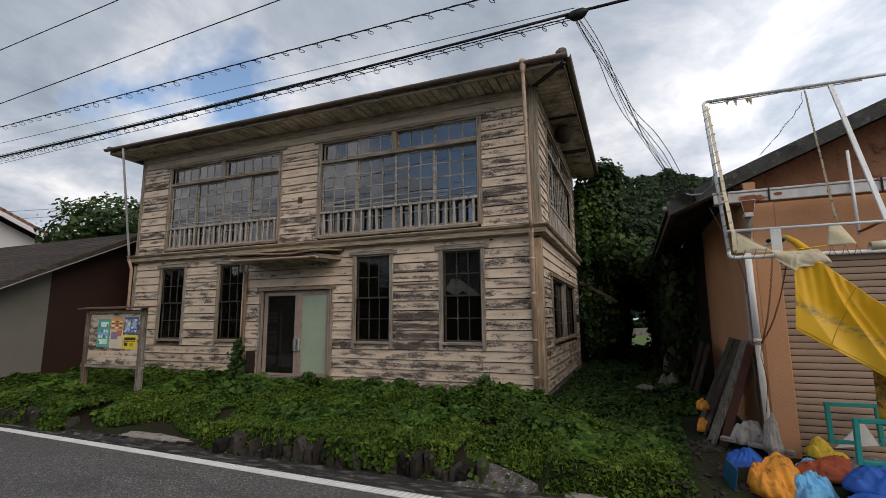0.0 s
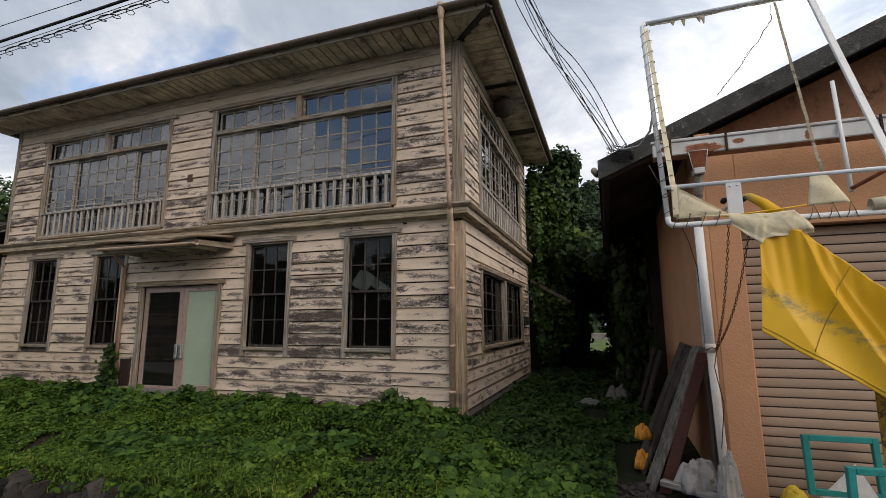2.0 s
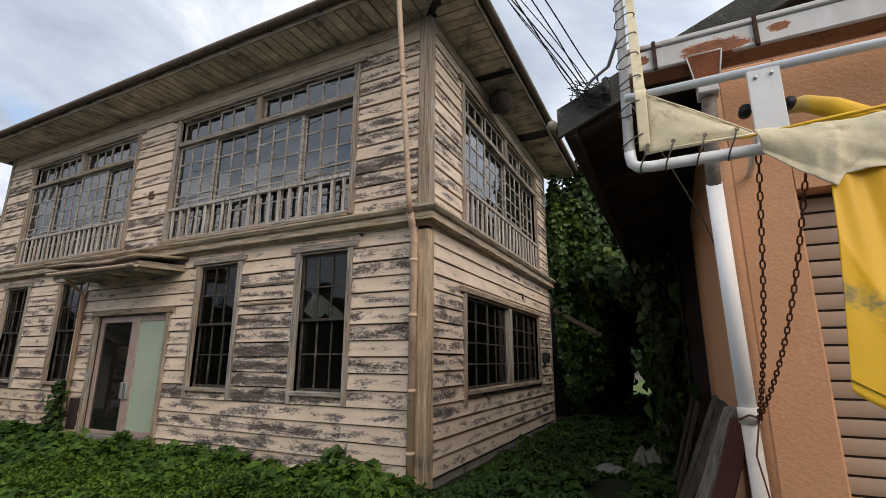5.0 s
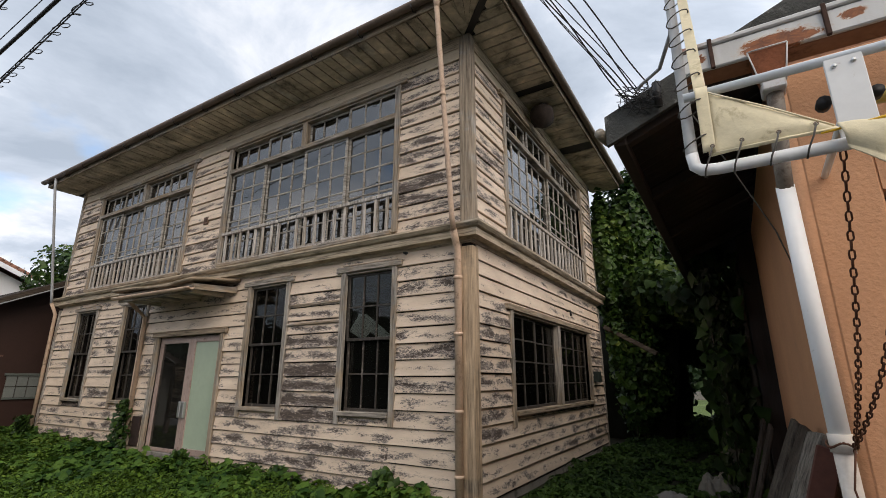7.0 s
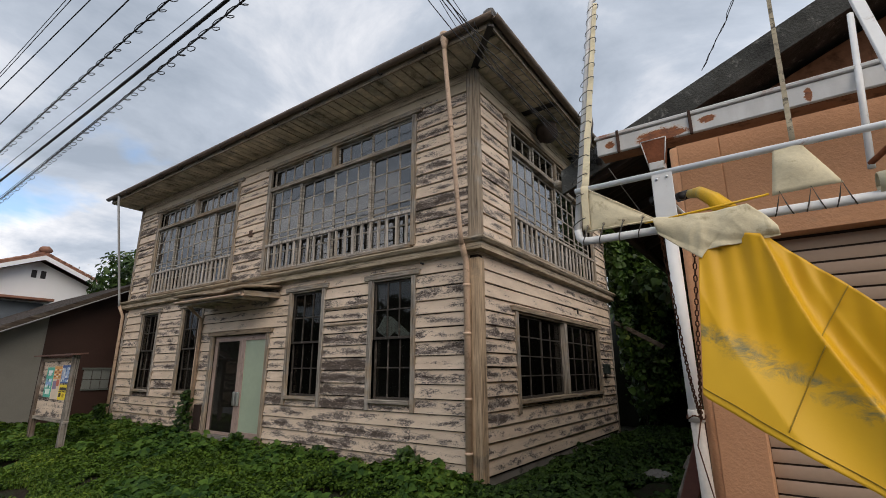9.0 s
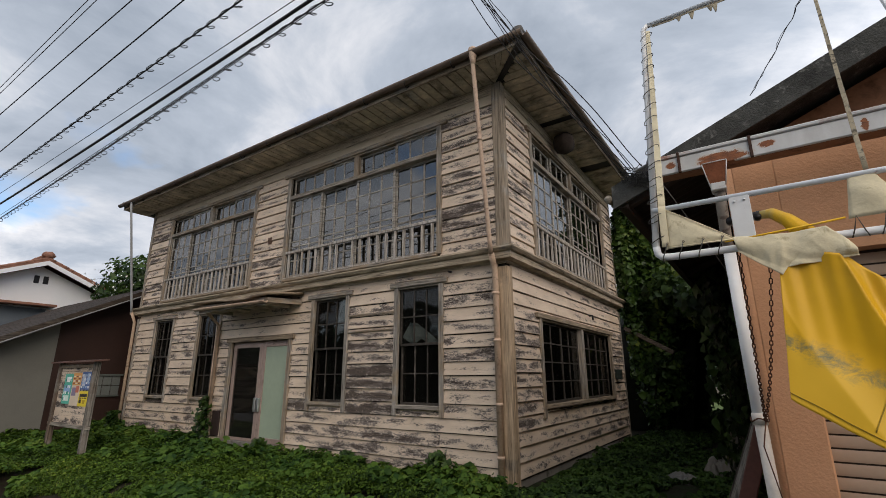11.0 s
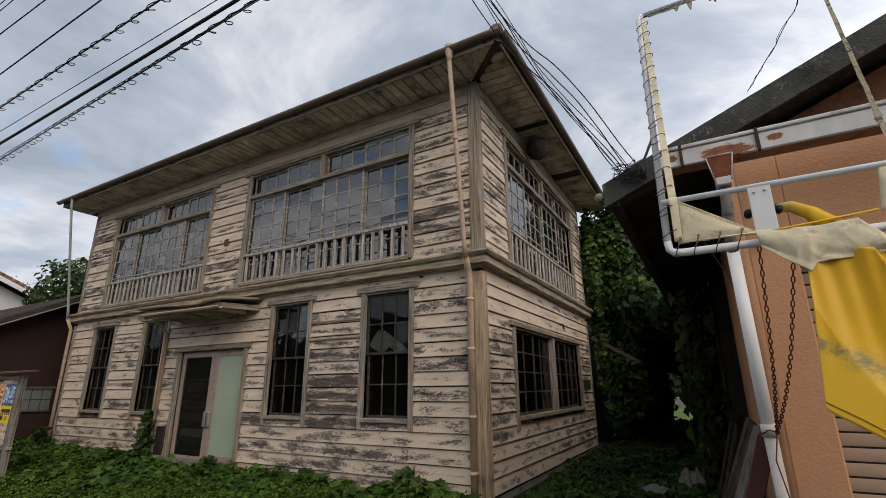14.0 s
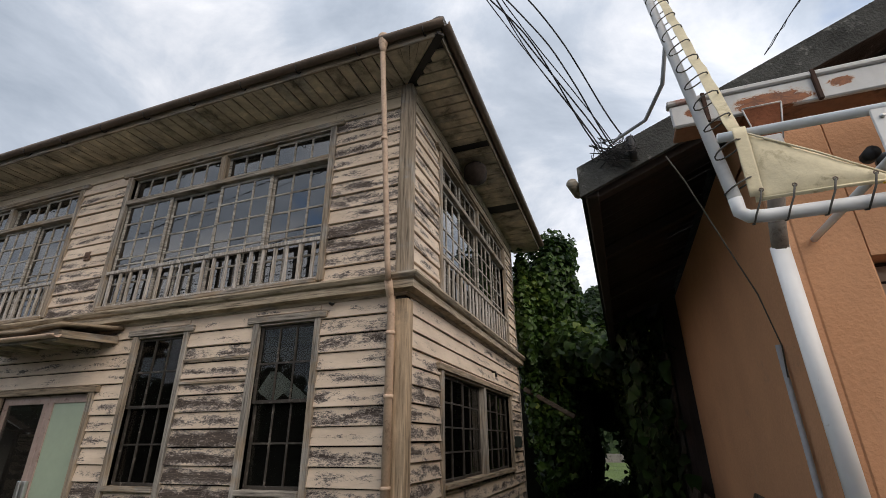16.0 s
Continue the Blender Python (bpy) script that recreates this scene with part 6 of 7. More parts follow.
part("rail", Geo().box(-11.86, -9.84, 6.51, 6.60, 0.52, 0.595, 0.006), TRIM, nb)
part("rail", Geo().box(-11.704, -9.986, 6.515, 6.547, 1.725, 1.80, 0.005), TRIM, nb)
part("cap", Geo().slab([(-11.98, 6.40, 1.83), (-9.70, 6.40, 1.83), (-9.70, 6.68, 1.86), (-11.98, 6.68, 1.86)], (0, 0, 0.03)), plain("brown_tin_cap", (0.11, 0.06, 0.045), 0.6), nb)


@functools.cache
def ink(col):
    return plain("printed_ink", col, 0.6)


def poster(u0, u1, z0, z1, base, bars, label):
    ob = thing("poster", ((u0 + u1) / 2, 6.545, z0), label, "poster", group="posters on the noticeboard")
    part("paper", Geo().box(u0, u1, 6.543, 6.547, z0, z1, 0.0005), plain("poster_" + label.split()[0], base, 0.6, vary=0.1, big=8), ob)
    for i, (a, b, c, d, col) in enumerate(bars):
        w, h = u1 - u0, z1 - z0
        part("bar", Geo().box(u0 + a * w, u0 + b * w, 6.5405 - 0.0004 * (i % 5), 6.5428, z0 + c * h, z0 + d * h, 0.0005), ink(col), ob)


poster(-11.42, -11.00, 0.98, 1.60, (0.10, 0.44, 0.34), [(0.25, 0.85, 0.72, 0.9, (0.7, 0.75, 0.75)), (0.1, 0.9, 0.38, 0.62, (0.25, 0.4, 0.62)), (0.15, 0.85, 0.1, 0.28, (0.6, 0.72, 0.66))] + [(0.12 + 0.2 * (q % 4), 0.24 + 0.2 * (q % 4), 0.12 + 0.2 * (q // 4), 0.22 + 0.2 * (q // 4), (0.72, 0.78, 0.74) if q % 3 else (0.03, 0.20, 0.16)) for q in range(16)], "green and white paper poster with faded bars")
poster(-10.98, -10.55, 0.95, 1.62, (0.66, 0.55, 0.42), [(0.0, 1.0, 0.62, 1.0, (0.62, 0.32, 0.10)), (0.1, 0.6, 0.30, 0.55, (0.25, 0.2, 0.3)), (0.55, 0.9, 0.4, 0.6, (0.5, 0.15, 0.1))] + [(0.08 + 0.3 * (q % 3), 0.30 + 0.3 * (q % 3), 0.66 + 0.07 * (q // 3), 0.70 + 0.07 * (q // 3), (0.78, 0.72, 0.6) if q % 2 else (0.25, 0.07, 0.05)) for q in range(12)], "orange and cream paper poster")
poster(-10.53, -10.08, 1.28, 1.64, (0.08, 0.14, 0.33), [(0.1, 0.45, 0.2, 0.8, (0.55, 0.6, 0.7)), (0.6, 0.85, 0.35, 0.9, (0.4, 0.5, 0.65))] + [(0.05 + 0.24 * (q % 4), 0.2 + 0.24 * (q % 4), 0.08 + 0.22 * (q // 4), 0.2 + 0.22 * (q // 4), (0.3, 0.42, 0.62) if q % 3 else (0.7, 0.72, 0.75)) for q in range(16)], "dark blue paper poster")
poster(-10.53, -10.08, 0.95, 1.25, (0.78, 0.62, 0.05), [(0.1, 0.9, 0.62, 0.82, (0.05, 0.04, 0.03)), (0.1, 0.35, 0.2, 0.45, (0.05, 0.04, 0.03)), (0.5, 0.75, 0.18, 0.42, (0.5, 0.35, 0.03))] + [(0.06 + 0.18 * q, 0.18 + 0.18 * q, 0.50, 0.58, (0.05, 0.04, 0.03)) for q in range(5)], "yellow paper poster with black bars")

# ---------------------------------------------------------------- hut beside the house
hut = thing("hut", (-18, 9.0, 0.0), "low hut with a brown tin flank and shingled roof", "hut")
HW = -14.74


def hut_z(y):
    return 2.62 + 0.515 * (y - 6.15) if y < 9.6 else 2.62 + 0.515 * (13.05 - y)


part("flank_wall", Geo().slab([(HW, 7.27, 0.0), (HW, 12.4, 0.0), (HW, 12.4, hut_z(12.4) - 0.1), (HW, 9.6, hut_z(9.6) - 0.1), (HW, 7.27, hut_z(7.27) - 0.1)], (-0.12, 0, 0)), HUT_BROWN, hut, "dark brown sheet-metal wall")
part("mortar_wall", Geo().slab([(HW + 0.02, 4.9, -0.2), (HW + 0.02, 7.268, -0.2), (HW + 0.02, 7.268, hut_z(7.27) - 0.1), (HW + 0.02, 4.9, hut_z(4.9) - 0.1)], (-0.14, 0, 0)), HUT_GREY, hut, "grey mortar wall")
part("front_wall", Geo().box(-22, HW - 0.121, 4.9, 5.02, -0.2, 1.88), HUT_GREY, hut)
part("far_wall", Geo().box(-22, -21.88, 5.03, 12.4, -0.2, 2.5), HUT_GREY, hut)
part("back_wall", Geo().box(-21.87, HW - 0.121, 12.28, 12.4, -0.2, 2.7), HUT_GREY, hut)
rf = part("roof", Geo().slab([(-22.5, 4.35, hut_z(4.35) - 0.06), (-14.2, 4.35, hut_z(4.35) - 0.06), (-14.2, 9.6, hut_z(9.6) - 0.06), (-22.5, 9.6, hut_z(9.6) - 0.06)], (0, 0, 0.055)), SHINGLE, hut, "weathered brown-grey shingle roof")
part("roof", Geo().slab([(-22.5, 9.6, hut_z(9.6) - 0.06), (-14.2, 9.6, hut_z(9.6) - 0.06), (-14.2, 12.9, hut_z(12.9) - 0.06), (-22.5, 12.9, hut_z(12.9) - 0.06)], (0, 0, 0.055)), SHINGLE, hut)
DARK_EDGE = timber("hut_verge_timber", (0.06, 0.046, 0.035), (0.11, 0.095, 0.08), 0.4)
part("verge_board", Geo().slab([(-14.2, 4.33, hut_z(4.33) - 0.15), (-14.2, 9.6, hut_z(9.6) - 0.15), (-14.2, 9.6, hut_z(9.6) + 0.01), (-14.2, 4.33, hut_z(4.33) + 0.01)], (0.03, 0, 0)), DARK_EDGE, hut)
part("verge_strip", Geo().slab([(-14.168, 4.33, hut_z(4.33) - 0.16), (-14.168, 9.6, hut_z(9.6) - 0.16), (-14.168, 9.6, hut_z(9.6) - 0.13), (-14.168, 4.33, hut_z(4.33) - 0.13)], (0.015, 0, 0)), PIPE_GREY, hut)
# shingle courses, each proud of the one below
for i in range(26):
    y = 4.37 + 0.2 * i
    for j in range(4):
        xa = -22.4 + 2.04 * j
        z = hut_z(y)
        part("shingle_course", Geo().slab([(xa, y, z), (xa + 2.02, y, z), (xa + 2.02, y + 0.22, z + 0.105), (xa, y + 0.22, z + 0.108)], (0, 0, 0.007)), SHINGLE, rf)
w = part("window", Geo().box(HW, HW + 0.05, 8.30, 9.0, 0.98, 1.02, 0.004), plain("green_grey_frame", (0.075, 0.085, 0.075), 0.6), hut, "low louvred window with a grey-green frame")
part("head", Geo().box(HW, HW + 0.06, 8.26, 9.04, 1.56, 1.62, 0.004), bpy.data.materials["green_grey_frame"], w)
for i in range(3):
    part("louvre", Geo().box(HW + 0.002, HW + 0.03, 8.31 + 0.23 * i, 8.52 + 0.23 * i, 1.025, 1.28, 0.003), plain("dull_pane", (0.13, 0.14, 0.13), 0.3) if i == 0 else bpy.data.materials["dull_pane"], w)
    part("louvre", Geo().box(HW + 0.002, HW + 0.03, 8.31 + 0.23 * i, 8.52 + 0.23 * i, 1.295, 1.555, 0.003), bpy.data.materials["dull_pane"], w)

# ---------------------------------------------------------------- white house beyond the hut
nh = thing("white_house", (-29, 9.0, 0.0), "white rendered house with a red-brown tiled gable roof", "house")
part("gable_wall", Geo().slab([(-23.9, 5.6, -0.3), (-23.9, 12.2, -0.3), (-23.9, 12.2, 4.75), (-23.9, 9.0, 6.15), (-23.9, 5.6, 4.7)], (-0.2, 0, 0)), HOUSE_WHITE, nh)
part("side_wall", Geo().box(-35, -24.101, 5.6, 5.8, -0.3, 4.7), HOUSE_WHITE, nh)
part("side_wall", Geo().box(-35, -24.101, 12.0, 12.2, -0.3, 4.7), HOUSE_WHITE, nh)
part("back_wall", Geo().box(-35.2, -35.001, 5.6, 12.2, -0.3, 4.7), HOUSE_WHITE, nh)
for sg in (-1, 1):
    ya, yb = 9.0, 9.0 + sg * 3.9
    za, zb = 6.32, 4.62
    rp = part("roof_slope", Geo().slab([(-35.5, ya, za), (-23.35, ya, za), (-23.35, yb, zb), (-35.5, yb, zb)], (0, 0, 0.10)), RED_TILE, nh, "red-brown pantiles")
    part("bargeboard", Geo().slab([(-23.34, ya, za - 0.17), (-23.34, yb, zb - 0.17), (-23.34, yb, zb + 0.02), (-23.34, ya, za + 0.02)], (0.05, 0, 0)), HOUSE_WHITE, nh, "white bargeboard")
    for i in range(16):
        f0 = i / 16
        y0_, z0_ = ya + (yb - ya) * f0, za + (zb - za) * f0
        part("verge_tile", Geo().tube([(-23.42, y0_, z0_ + 0.13), (-23.42, y0_ + sg * 0.26, z0_ + 0.03)], 0.075, 6), RED_TILE, rp)
for i in range(5):
    part("ridge_tile", blob(Geo(), (-23.5 - 0.32 * i, 9.0, 6.50 + (0.10 if i == 0 else 0.0)), (0.22, 0.24, 0.16), 60 + i, 0.3, 6), RED_TILE, nh)
for y in (8.78, 9.10):
    part("vent", Geo().box(-23.9, -23.87, y, y + 0.18, 5.42, 5.75, 0.004), BLACK, nh)
part("window_hood", Geo().box(-23.9, -23.3, 7.0, 9.6, 4.42, 4.52, 0.01), RED_TILE, nh)
part("window", Geo().box(-23.9, -23.86, 7.2, 9.4, 3.2, 4.35, 0.004), plain("grey_pane", (0.14, 0.16, 0.18), 0.15), nh)

# ---------------------------------------------------------------- overhead cables
def cable(name, a, b, r, sag, label, n=24, wave=None, mat_=None):
    a, b = Vector(a), Vector(b)
    pts = [a.lerp(b, i / n) - Vector((0, 0, sag * 4 * (i / n) * (1 - i / n))) for i in range(n + 1)]
    g = Geo().tube(pts, r, 6)
    if wave:
        step, amp = wave
        m = int((b - a).length / step)
        w = []
        along = (b - a).normalized()
        for i in range(m * 9 + 1):
            f = i / (m * 9)
            p = a.lerp(b, f) - Vector((0, 0, sag * 4 * f * (1 - f)))
            q = 2 * math.pi * i / 9 + 0.5 * math.sin(i * 0.13)
            w.append(p + along * (0.30 * step * math.sin(q)) + Vector((0, 0.04 * math.sin(q), -amp * (0.5 - 0.5 * math.cos(q)) * (0.8 + 0.5 * noise.noise(Vector((i * 0.11, 0, 0)))))))
        g.tube(w, 0.0055, 4, False)
    return solid(name, g, mat_ or CABLE, label, "cable", group="overhead cables")


NODE = (-0.40, 4.85, 5.26)
cable("trunk_cable", (-34, 4.65, 5.6), NODE, 0.019, 0.35, "thick black overhead cable along the road", 30)
cable("trunk_cable", NODE, (12, 4.92, 5.7), 0.019, 0.06, "thick black overhead cable along the road")
cable("looped_cable", (-34, 4.8, 6.0), (12, 4.65, 5.66), 0.010, 0.12, "overhead wire with a loosely spiralled lashing", 30, (0.30, 0.10))
cable("looped_cable", (-34, 5.95, 6.0), (-0.4, 4.9, 5.24), 0.007, 0.18, "overhead wire with a loosely spiralled lashing", 30, (0.27, 0.11))
for dy, dz, sg in ((0.05, -0.05, 0.22), (-0.06, 0.02, 0.10), (0.10, 0.05, 0.16)):
    cable("thin_cable", (-34, 5.2 + dy * 6, 5.75 + dz * 5), (NODE[0], NODE[1] + dy, NODE[2] + dz), 0.005, sg, "thin overhead wire along the road", 24)
for y, z, s, t in ((5.05, 7.19, 0.085, 0.042), (5.47, 8.98, 0.116, 0.069), (6.39, 13.2, 0.092, 0.044), (6.2, 12.2, 0.10, 0.05)):
    cable("power_line", (-45, y - 45 * t, z - 45 * s), (10, y + 10 * t, z + 10 * s), 0.010, 0.05, "thin power line high over the road", 24)
cable("far_cable", (-40, 30, 14.2), (-12, 13, 5.6), 0.012, 0.3, "thin cable running down behind the hut")
cable("far_cable", (-60, 16, 9.5), (-10, 22, 9.0), 0.014, 0.5, "thin distant overhead cable")
cable("far_cable", (-60, 17, 10.4), (-10, 23, 9.8), 0.014, 0.5, "thin distant overhead cable")
for i in range(7):
    # slack pairs that wander round each other on their way down
    o = Vector((rnd.uniform(-0.12, 0.10), rnd.uniform(-0.08, 0.08), rnd.uniform(-0.06, 0.06)))
    a, b = Vector(NODE) + o * 0.5, Vector((0.80, 6.33, 3.20)) + o * 0.9
    sag, ph = rnd.uniform(-0.02, 0.09), rnd.uniform(0, 6.28)
    run = []
    for q in range(61):
        f = q / 60
        swing = 0.036 * math.sin(math.pi * f) + 0.010
        run.append(a.lerp(b, f) + Vector((swing * math.sin(9 * f + ph), swing * math.cos(11 * f + ph * 1.7), -sag * 4 * f * (1 - f) + 0.02 * noise.noise(Vector((f * 9, i * 3.1, 0))))))
    solid("drop_wire", Geo().tube(run, 0.0032 if i % 2 else 0.0044, 6), CABLE, "slack twisted drop wire from the cable to the garage eaves", "cable", group="overhead cables")
solid("cable_splice", blob(Geo(), (NODE[0] + 0.02, NODE[1], NODE[2] - 0.03), (0.13, 0.06, 0.06), 71, 0.5, 6), CABLE, "knotted cable splice on the trunk line", "cable splice")
nest = Geo()
for i in range(16):
    a = [Vector((0.80, 6.36, 3.17)) + Vector((rnd.uniform(-0.14, 0.14), rnd.uniform(-0.08, 0.08), rnd.uniform(-0.09, 0.10))) for _ in range(6)]
    pts = []
    for k in range(len(a) - 1):
        pts += [a[k].lerp(a[k + 1], q / 3) for q in range(3)]
    nest.tube(pts, 0.0026, 4)
solid("wire_tangle", nest, CABLE, "tangle of wires and insulators on the garage eaves", "wire tangle", kind="stuff")
solid("insulator", Geo().tube([(0.90, 6.36, 3.10), (0.90, 6.36, 3.26)], [0.022, 0.026], 8), BLACK, "black insulator clamp at the garage eaves", "insulator")


# ---------------------------------------------------------------- plants
R = np.random.RandomState(11)
BROAD = foliage("broad_weed_leaves", (0.016, 0.046, 0.008), (0.082, 0.152, 0.022), (0.17, 0.22, 0.04))


def field(n, x0, x1, y0, y1):
    return np.stack([R.uniform(x0, x1, n), R.uniform(y0, y1, n)], 1)


def lumps(xy, k=1.0):
    """Plant height over the bank: clumpy, 0 to 1."""
    return np.array([0.5 + 0.5 * noise.noise(Vector((x * 1.1 * k, y * 1.1 * k, 3.3))) + 0.35 * noise.noise(Vector((x * 3.1, y * 3.1, 9.1))) for x, y in xy])


def carpet(n, x0, x1, y0, y1, height, size, keep, seed):
    """Leaf centres, normals and sizes over a stretch of bank."""
    xy = field(n, x0, x1, y0, y1)
    hl = np.clip(lumps(xy), 0.05, 1.2) ** 1.4 * np.clip((xy[:, 1] - 4.2) / 3.6, 0.3, 1.1)
    ok = np.array([keep(x, y) for x, y in xy])
    xy, hl = xy[ok], hl[ok]
    m = len(xy)
    up = R.rand(m) ** 0.6
    z = np.array([ground_z(x, y) for x, y in xy]) + 0.01 + hl * height * up
    c = np.column_stack([xy, z])
    nr = np.column_stack([R.normal(0, 0.5, m), R.normal(-0.25, 0.5, m), np.full(m, 0.9)])
    sz = size * (0.55 + 0.9 * R.rand(m))
    return c, nr, sz


def on_bank(x, y):
    if HX0 - 0.05 < x < HX1 + 0.08 and y > HY0 - 0.06:
        return False
    if x > 0.52 + 0.14 * math.sin(y * 3) and y < 7.0:
        return False
    if x > 1.2 or x < -14.6:
        return False
    edge = 7.4 - 1.25 * max(0.0, min(1.5, x + 1.0))
    if x > -1.55 and y > edge + 0.3 * math.sin(x * 4) and R.rand() < min(1.0, (y - edge + 0.4) * 1.1):
        return False
    if y < 4.96 + 0.07 * math.sin(x * 2.1) + 0.06 * math.sin(x * 5.7):
        return False
    if -2.08 < x < -1.08 and y < 5.42 - 0.3 * max(0, x + 1.7):
        return False
    if -9.7 < x < -6.3 and y < 5.45 + 0.15 * math.sin(x * 3):
        return False
    return True


c, nr, sz = carpet(170000, -14.6, 1.2, 4.95, 8.75, 0.33, 0.05, lambda x, y: on_bank(x, y) and noise.noise(Vector((x * 1.7, y * 1.7, 8))) > -0.42, 1)
leaf_stuff("weeds", "dense low leafy green weeds covering the bank", "weeds", c, nr, sz, WEED, seed=2)
c, nr, sz = carpet(19000, -14.6, 1.0, 5.0, 8.7, 0.38, 0.10, lambda x, y: on_bank(x, y) and noise.noise(Vector((x * 0.9, y * 0.9, 5))) > 0.35 - 0.16 * (y - 5), 3)
c, nr, sz, dd = trefoil(c, nr, sz, 77)
leaf_stuff("broad_weeds", "broad-leaved creeping weeds over the bank", "weeds", c, nr, sz, BROAD, seed=5, slim=0.95, along=dd)
# sprays of leaves hanging over the stones
n = 15000
hx = R.uniform(-14, 0.4, n)
hd = np.array([noise.noise(Vector((x * 1.3, 0, 6.5))) for x in hx])
ok = (R.rand(n) < np.clip(0.25 + 1.5 * hd, 0.02, 0.8)) & ~((hx > -9.6) & (hx < -6.4)) & ~((R.rand(n) < 0.93) & (((hx > -6.1) & (hx < -4.2)) | (hx < -10.2) | ((hx > -2.9) & (hx < -1.9))))
ok &= ~((hx > -2.1) & (R.rand(n) < 0.9))
hx, hd = hx[ok], hd[ok]
n = len(hx)
dp = R.rand(n) ** 1.4 * np.clip(0.24 + 0.35 * hd, 0.08, 0.34)
p = np.column_stack([hx, 5.02 - 0.10 * R.rand(n) - 0.06 * dp, -0.03 - dp])
nr = np.column_stack([R.normal(0, 0.5, n), np.full(n, -0.9), R.normal(0.5, 0.4, n)])
leaf_stuff("hanging_weeds", "weeds trailing over the stone edging", "weeds", p, nr, 0.062 * (0.5 + R.rand(n)), WEED, seed=9, slim=0.95, droop=0.7)
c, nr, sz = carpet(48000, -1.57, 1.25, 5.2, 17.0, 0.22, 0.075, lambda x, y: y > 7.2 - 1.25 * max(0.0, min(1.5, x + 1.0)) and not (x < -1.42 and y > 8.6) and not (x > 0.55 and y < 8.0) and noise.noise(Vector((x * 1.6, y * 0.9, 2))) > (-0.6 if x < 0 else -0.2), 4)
leaf_stuff("alley_weeds", "weeds along the alley floor, shade painted into their leaves", "weeds", c, nr, sz, DARKENED_WEED, seed=6)
c, nr, sz = carpet(9000, -16, HX0, 5.2, 9.5, 0.35, 0.10, lambda x, y: -14.6 < x and y > 5.2, 7)
leaf_stuff("corner_weeds", "weeds crowding the gap beside the hut", "weeds", c, nr, sz, WEED, seed=8)

# grass blades along the road edge
n = 48000
xy = field(n, -14.4, 1.0, 4.98, 8.6)
ok = np.array([on_bank(x, y) and (y < 5.7 or noise.noise(Vector((x * 0.8, y * 0.8, 1))) > -0.05) for x, y in xy])
xy = xy[ok]
n = len(xy)
hz = np.array([ground_z(x, y) for x, y in xy])
hh = R.uniform(0.06, 0.24, n) * np.clip(lumps(xy), 0.3, 1.1)
an = R.uniform(0, 2 * np.pi, n)
ln = R.uniform(0.1, 0.6, n)[:, None]
d = np.column_stack([np.cos(an), np.sin(an)])
b0 = np.column_stack([xy, hz])
s = np.column_stack([-d[:, 1], d[:, 0], np.zeros(n)]) * 0.006
mid = b0 + np.column_stack([d * ln * hh[:, None] * 0.4, hh * 0.62])
tip = b0 + np.column_stack([d * ln * hh[:, None] * 1.1, hh])
vs = np.stack([b0 - s, b0 + s, mid + s * 0.8, mid - s * 0.8, tip], 1)
idx = (np.array([(0, 1, 2), (0, 2, 3), (3, 2, 4)])[None] + (np.arange(n) * 5)[:, None, None]).reshape(-1)
me = bpy.data.meshes.new("grass")
me.vertices.add(n * 5)
me.vertices.foreach_set("co", vs.reshape(-1))
me.loops.add(len(idx))
me.loops.foreach_set("vertex_index", idx.astype(np.int32))
me.polygons.add(n * 3)
me.polygons.foreach_set("loop_start", np.arange(0, n * 9, 3, dtype=np.int32))
me.update(calc_edges=True)
me.materials.append(GRASS)
tagged(new("grass", me), "yellow-green grass along the road edge", "grass", kind="stuff")


def cloud_leaves(n, c, size, shell=0.35, seed=1, gaps=0.0, k=1.6):
    """Points and outward normals in a lumpy crown, denser near its skin."""
    r = np.random.RandomState(seed)
    d = r.normal(size=(n * 2, 3))
    d /= np.linalg.norm(d, axis=1, keepdims=True)
    rad = 1 - shell * r.rand(n * 2) ** 1.5
    nz = np.array([noise.noise(Vector(p) * k + Vector((seed * 3.7, 0, 0))) + 0.5 * noise.noise(Vector(p) * k * 2.7 + Vector((0, seed * 2.3, 0))) for p in d])
    ok = nz > -0.75 + gaps
    d, rad, nz = d[ok][:n], rad[ok][:n], nz[ok][:n]
    p = d * (rad * (1 + 0.38 * nz))[:, None] * np.array(size) + np.array(c)
    nr = d + r.normal(0, 0.45, d.shape)
    nr[:, 2] += 0.35
    return p, nr


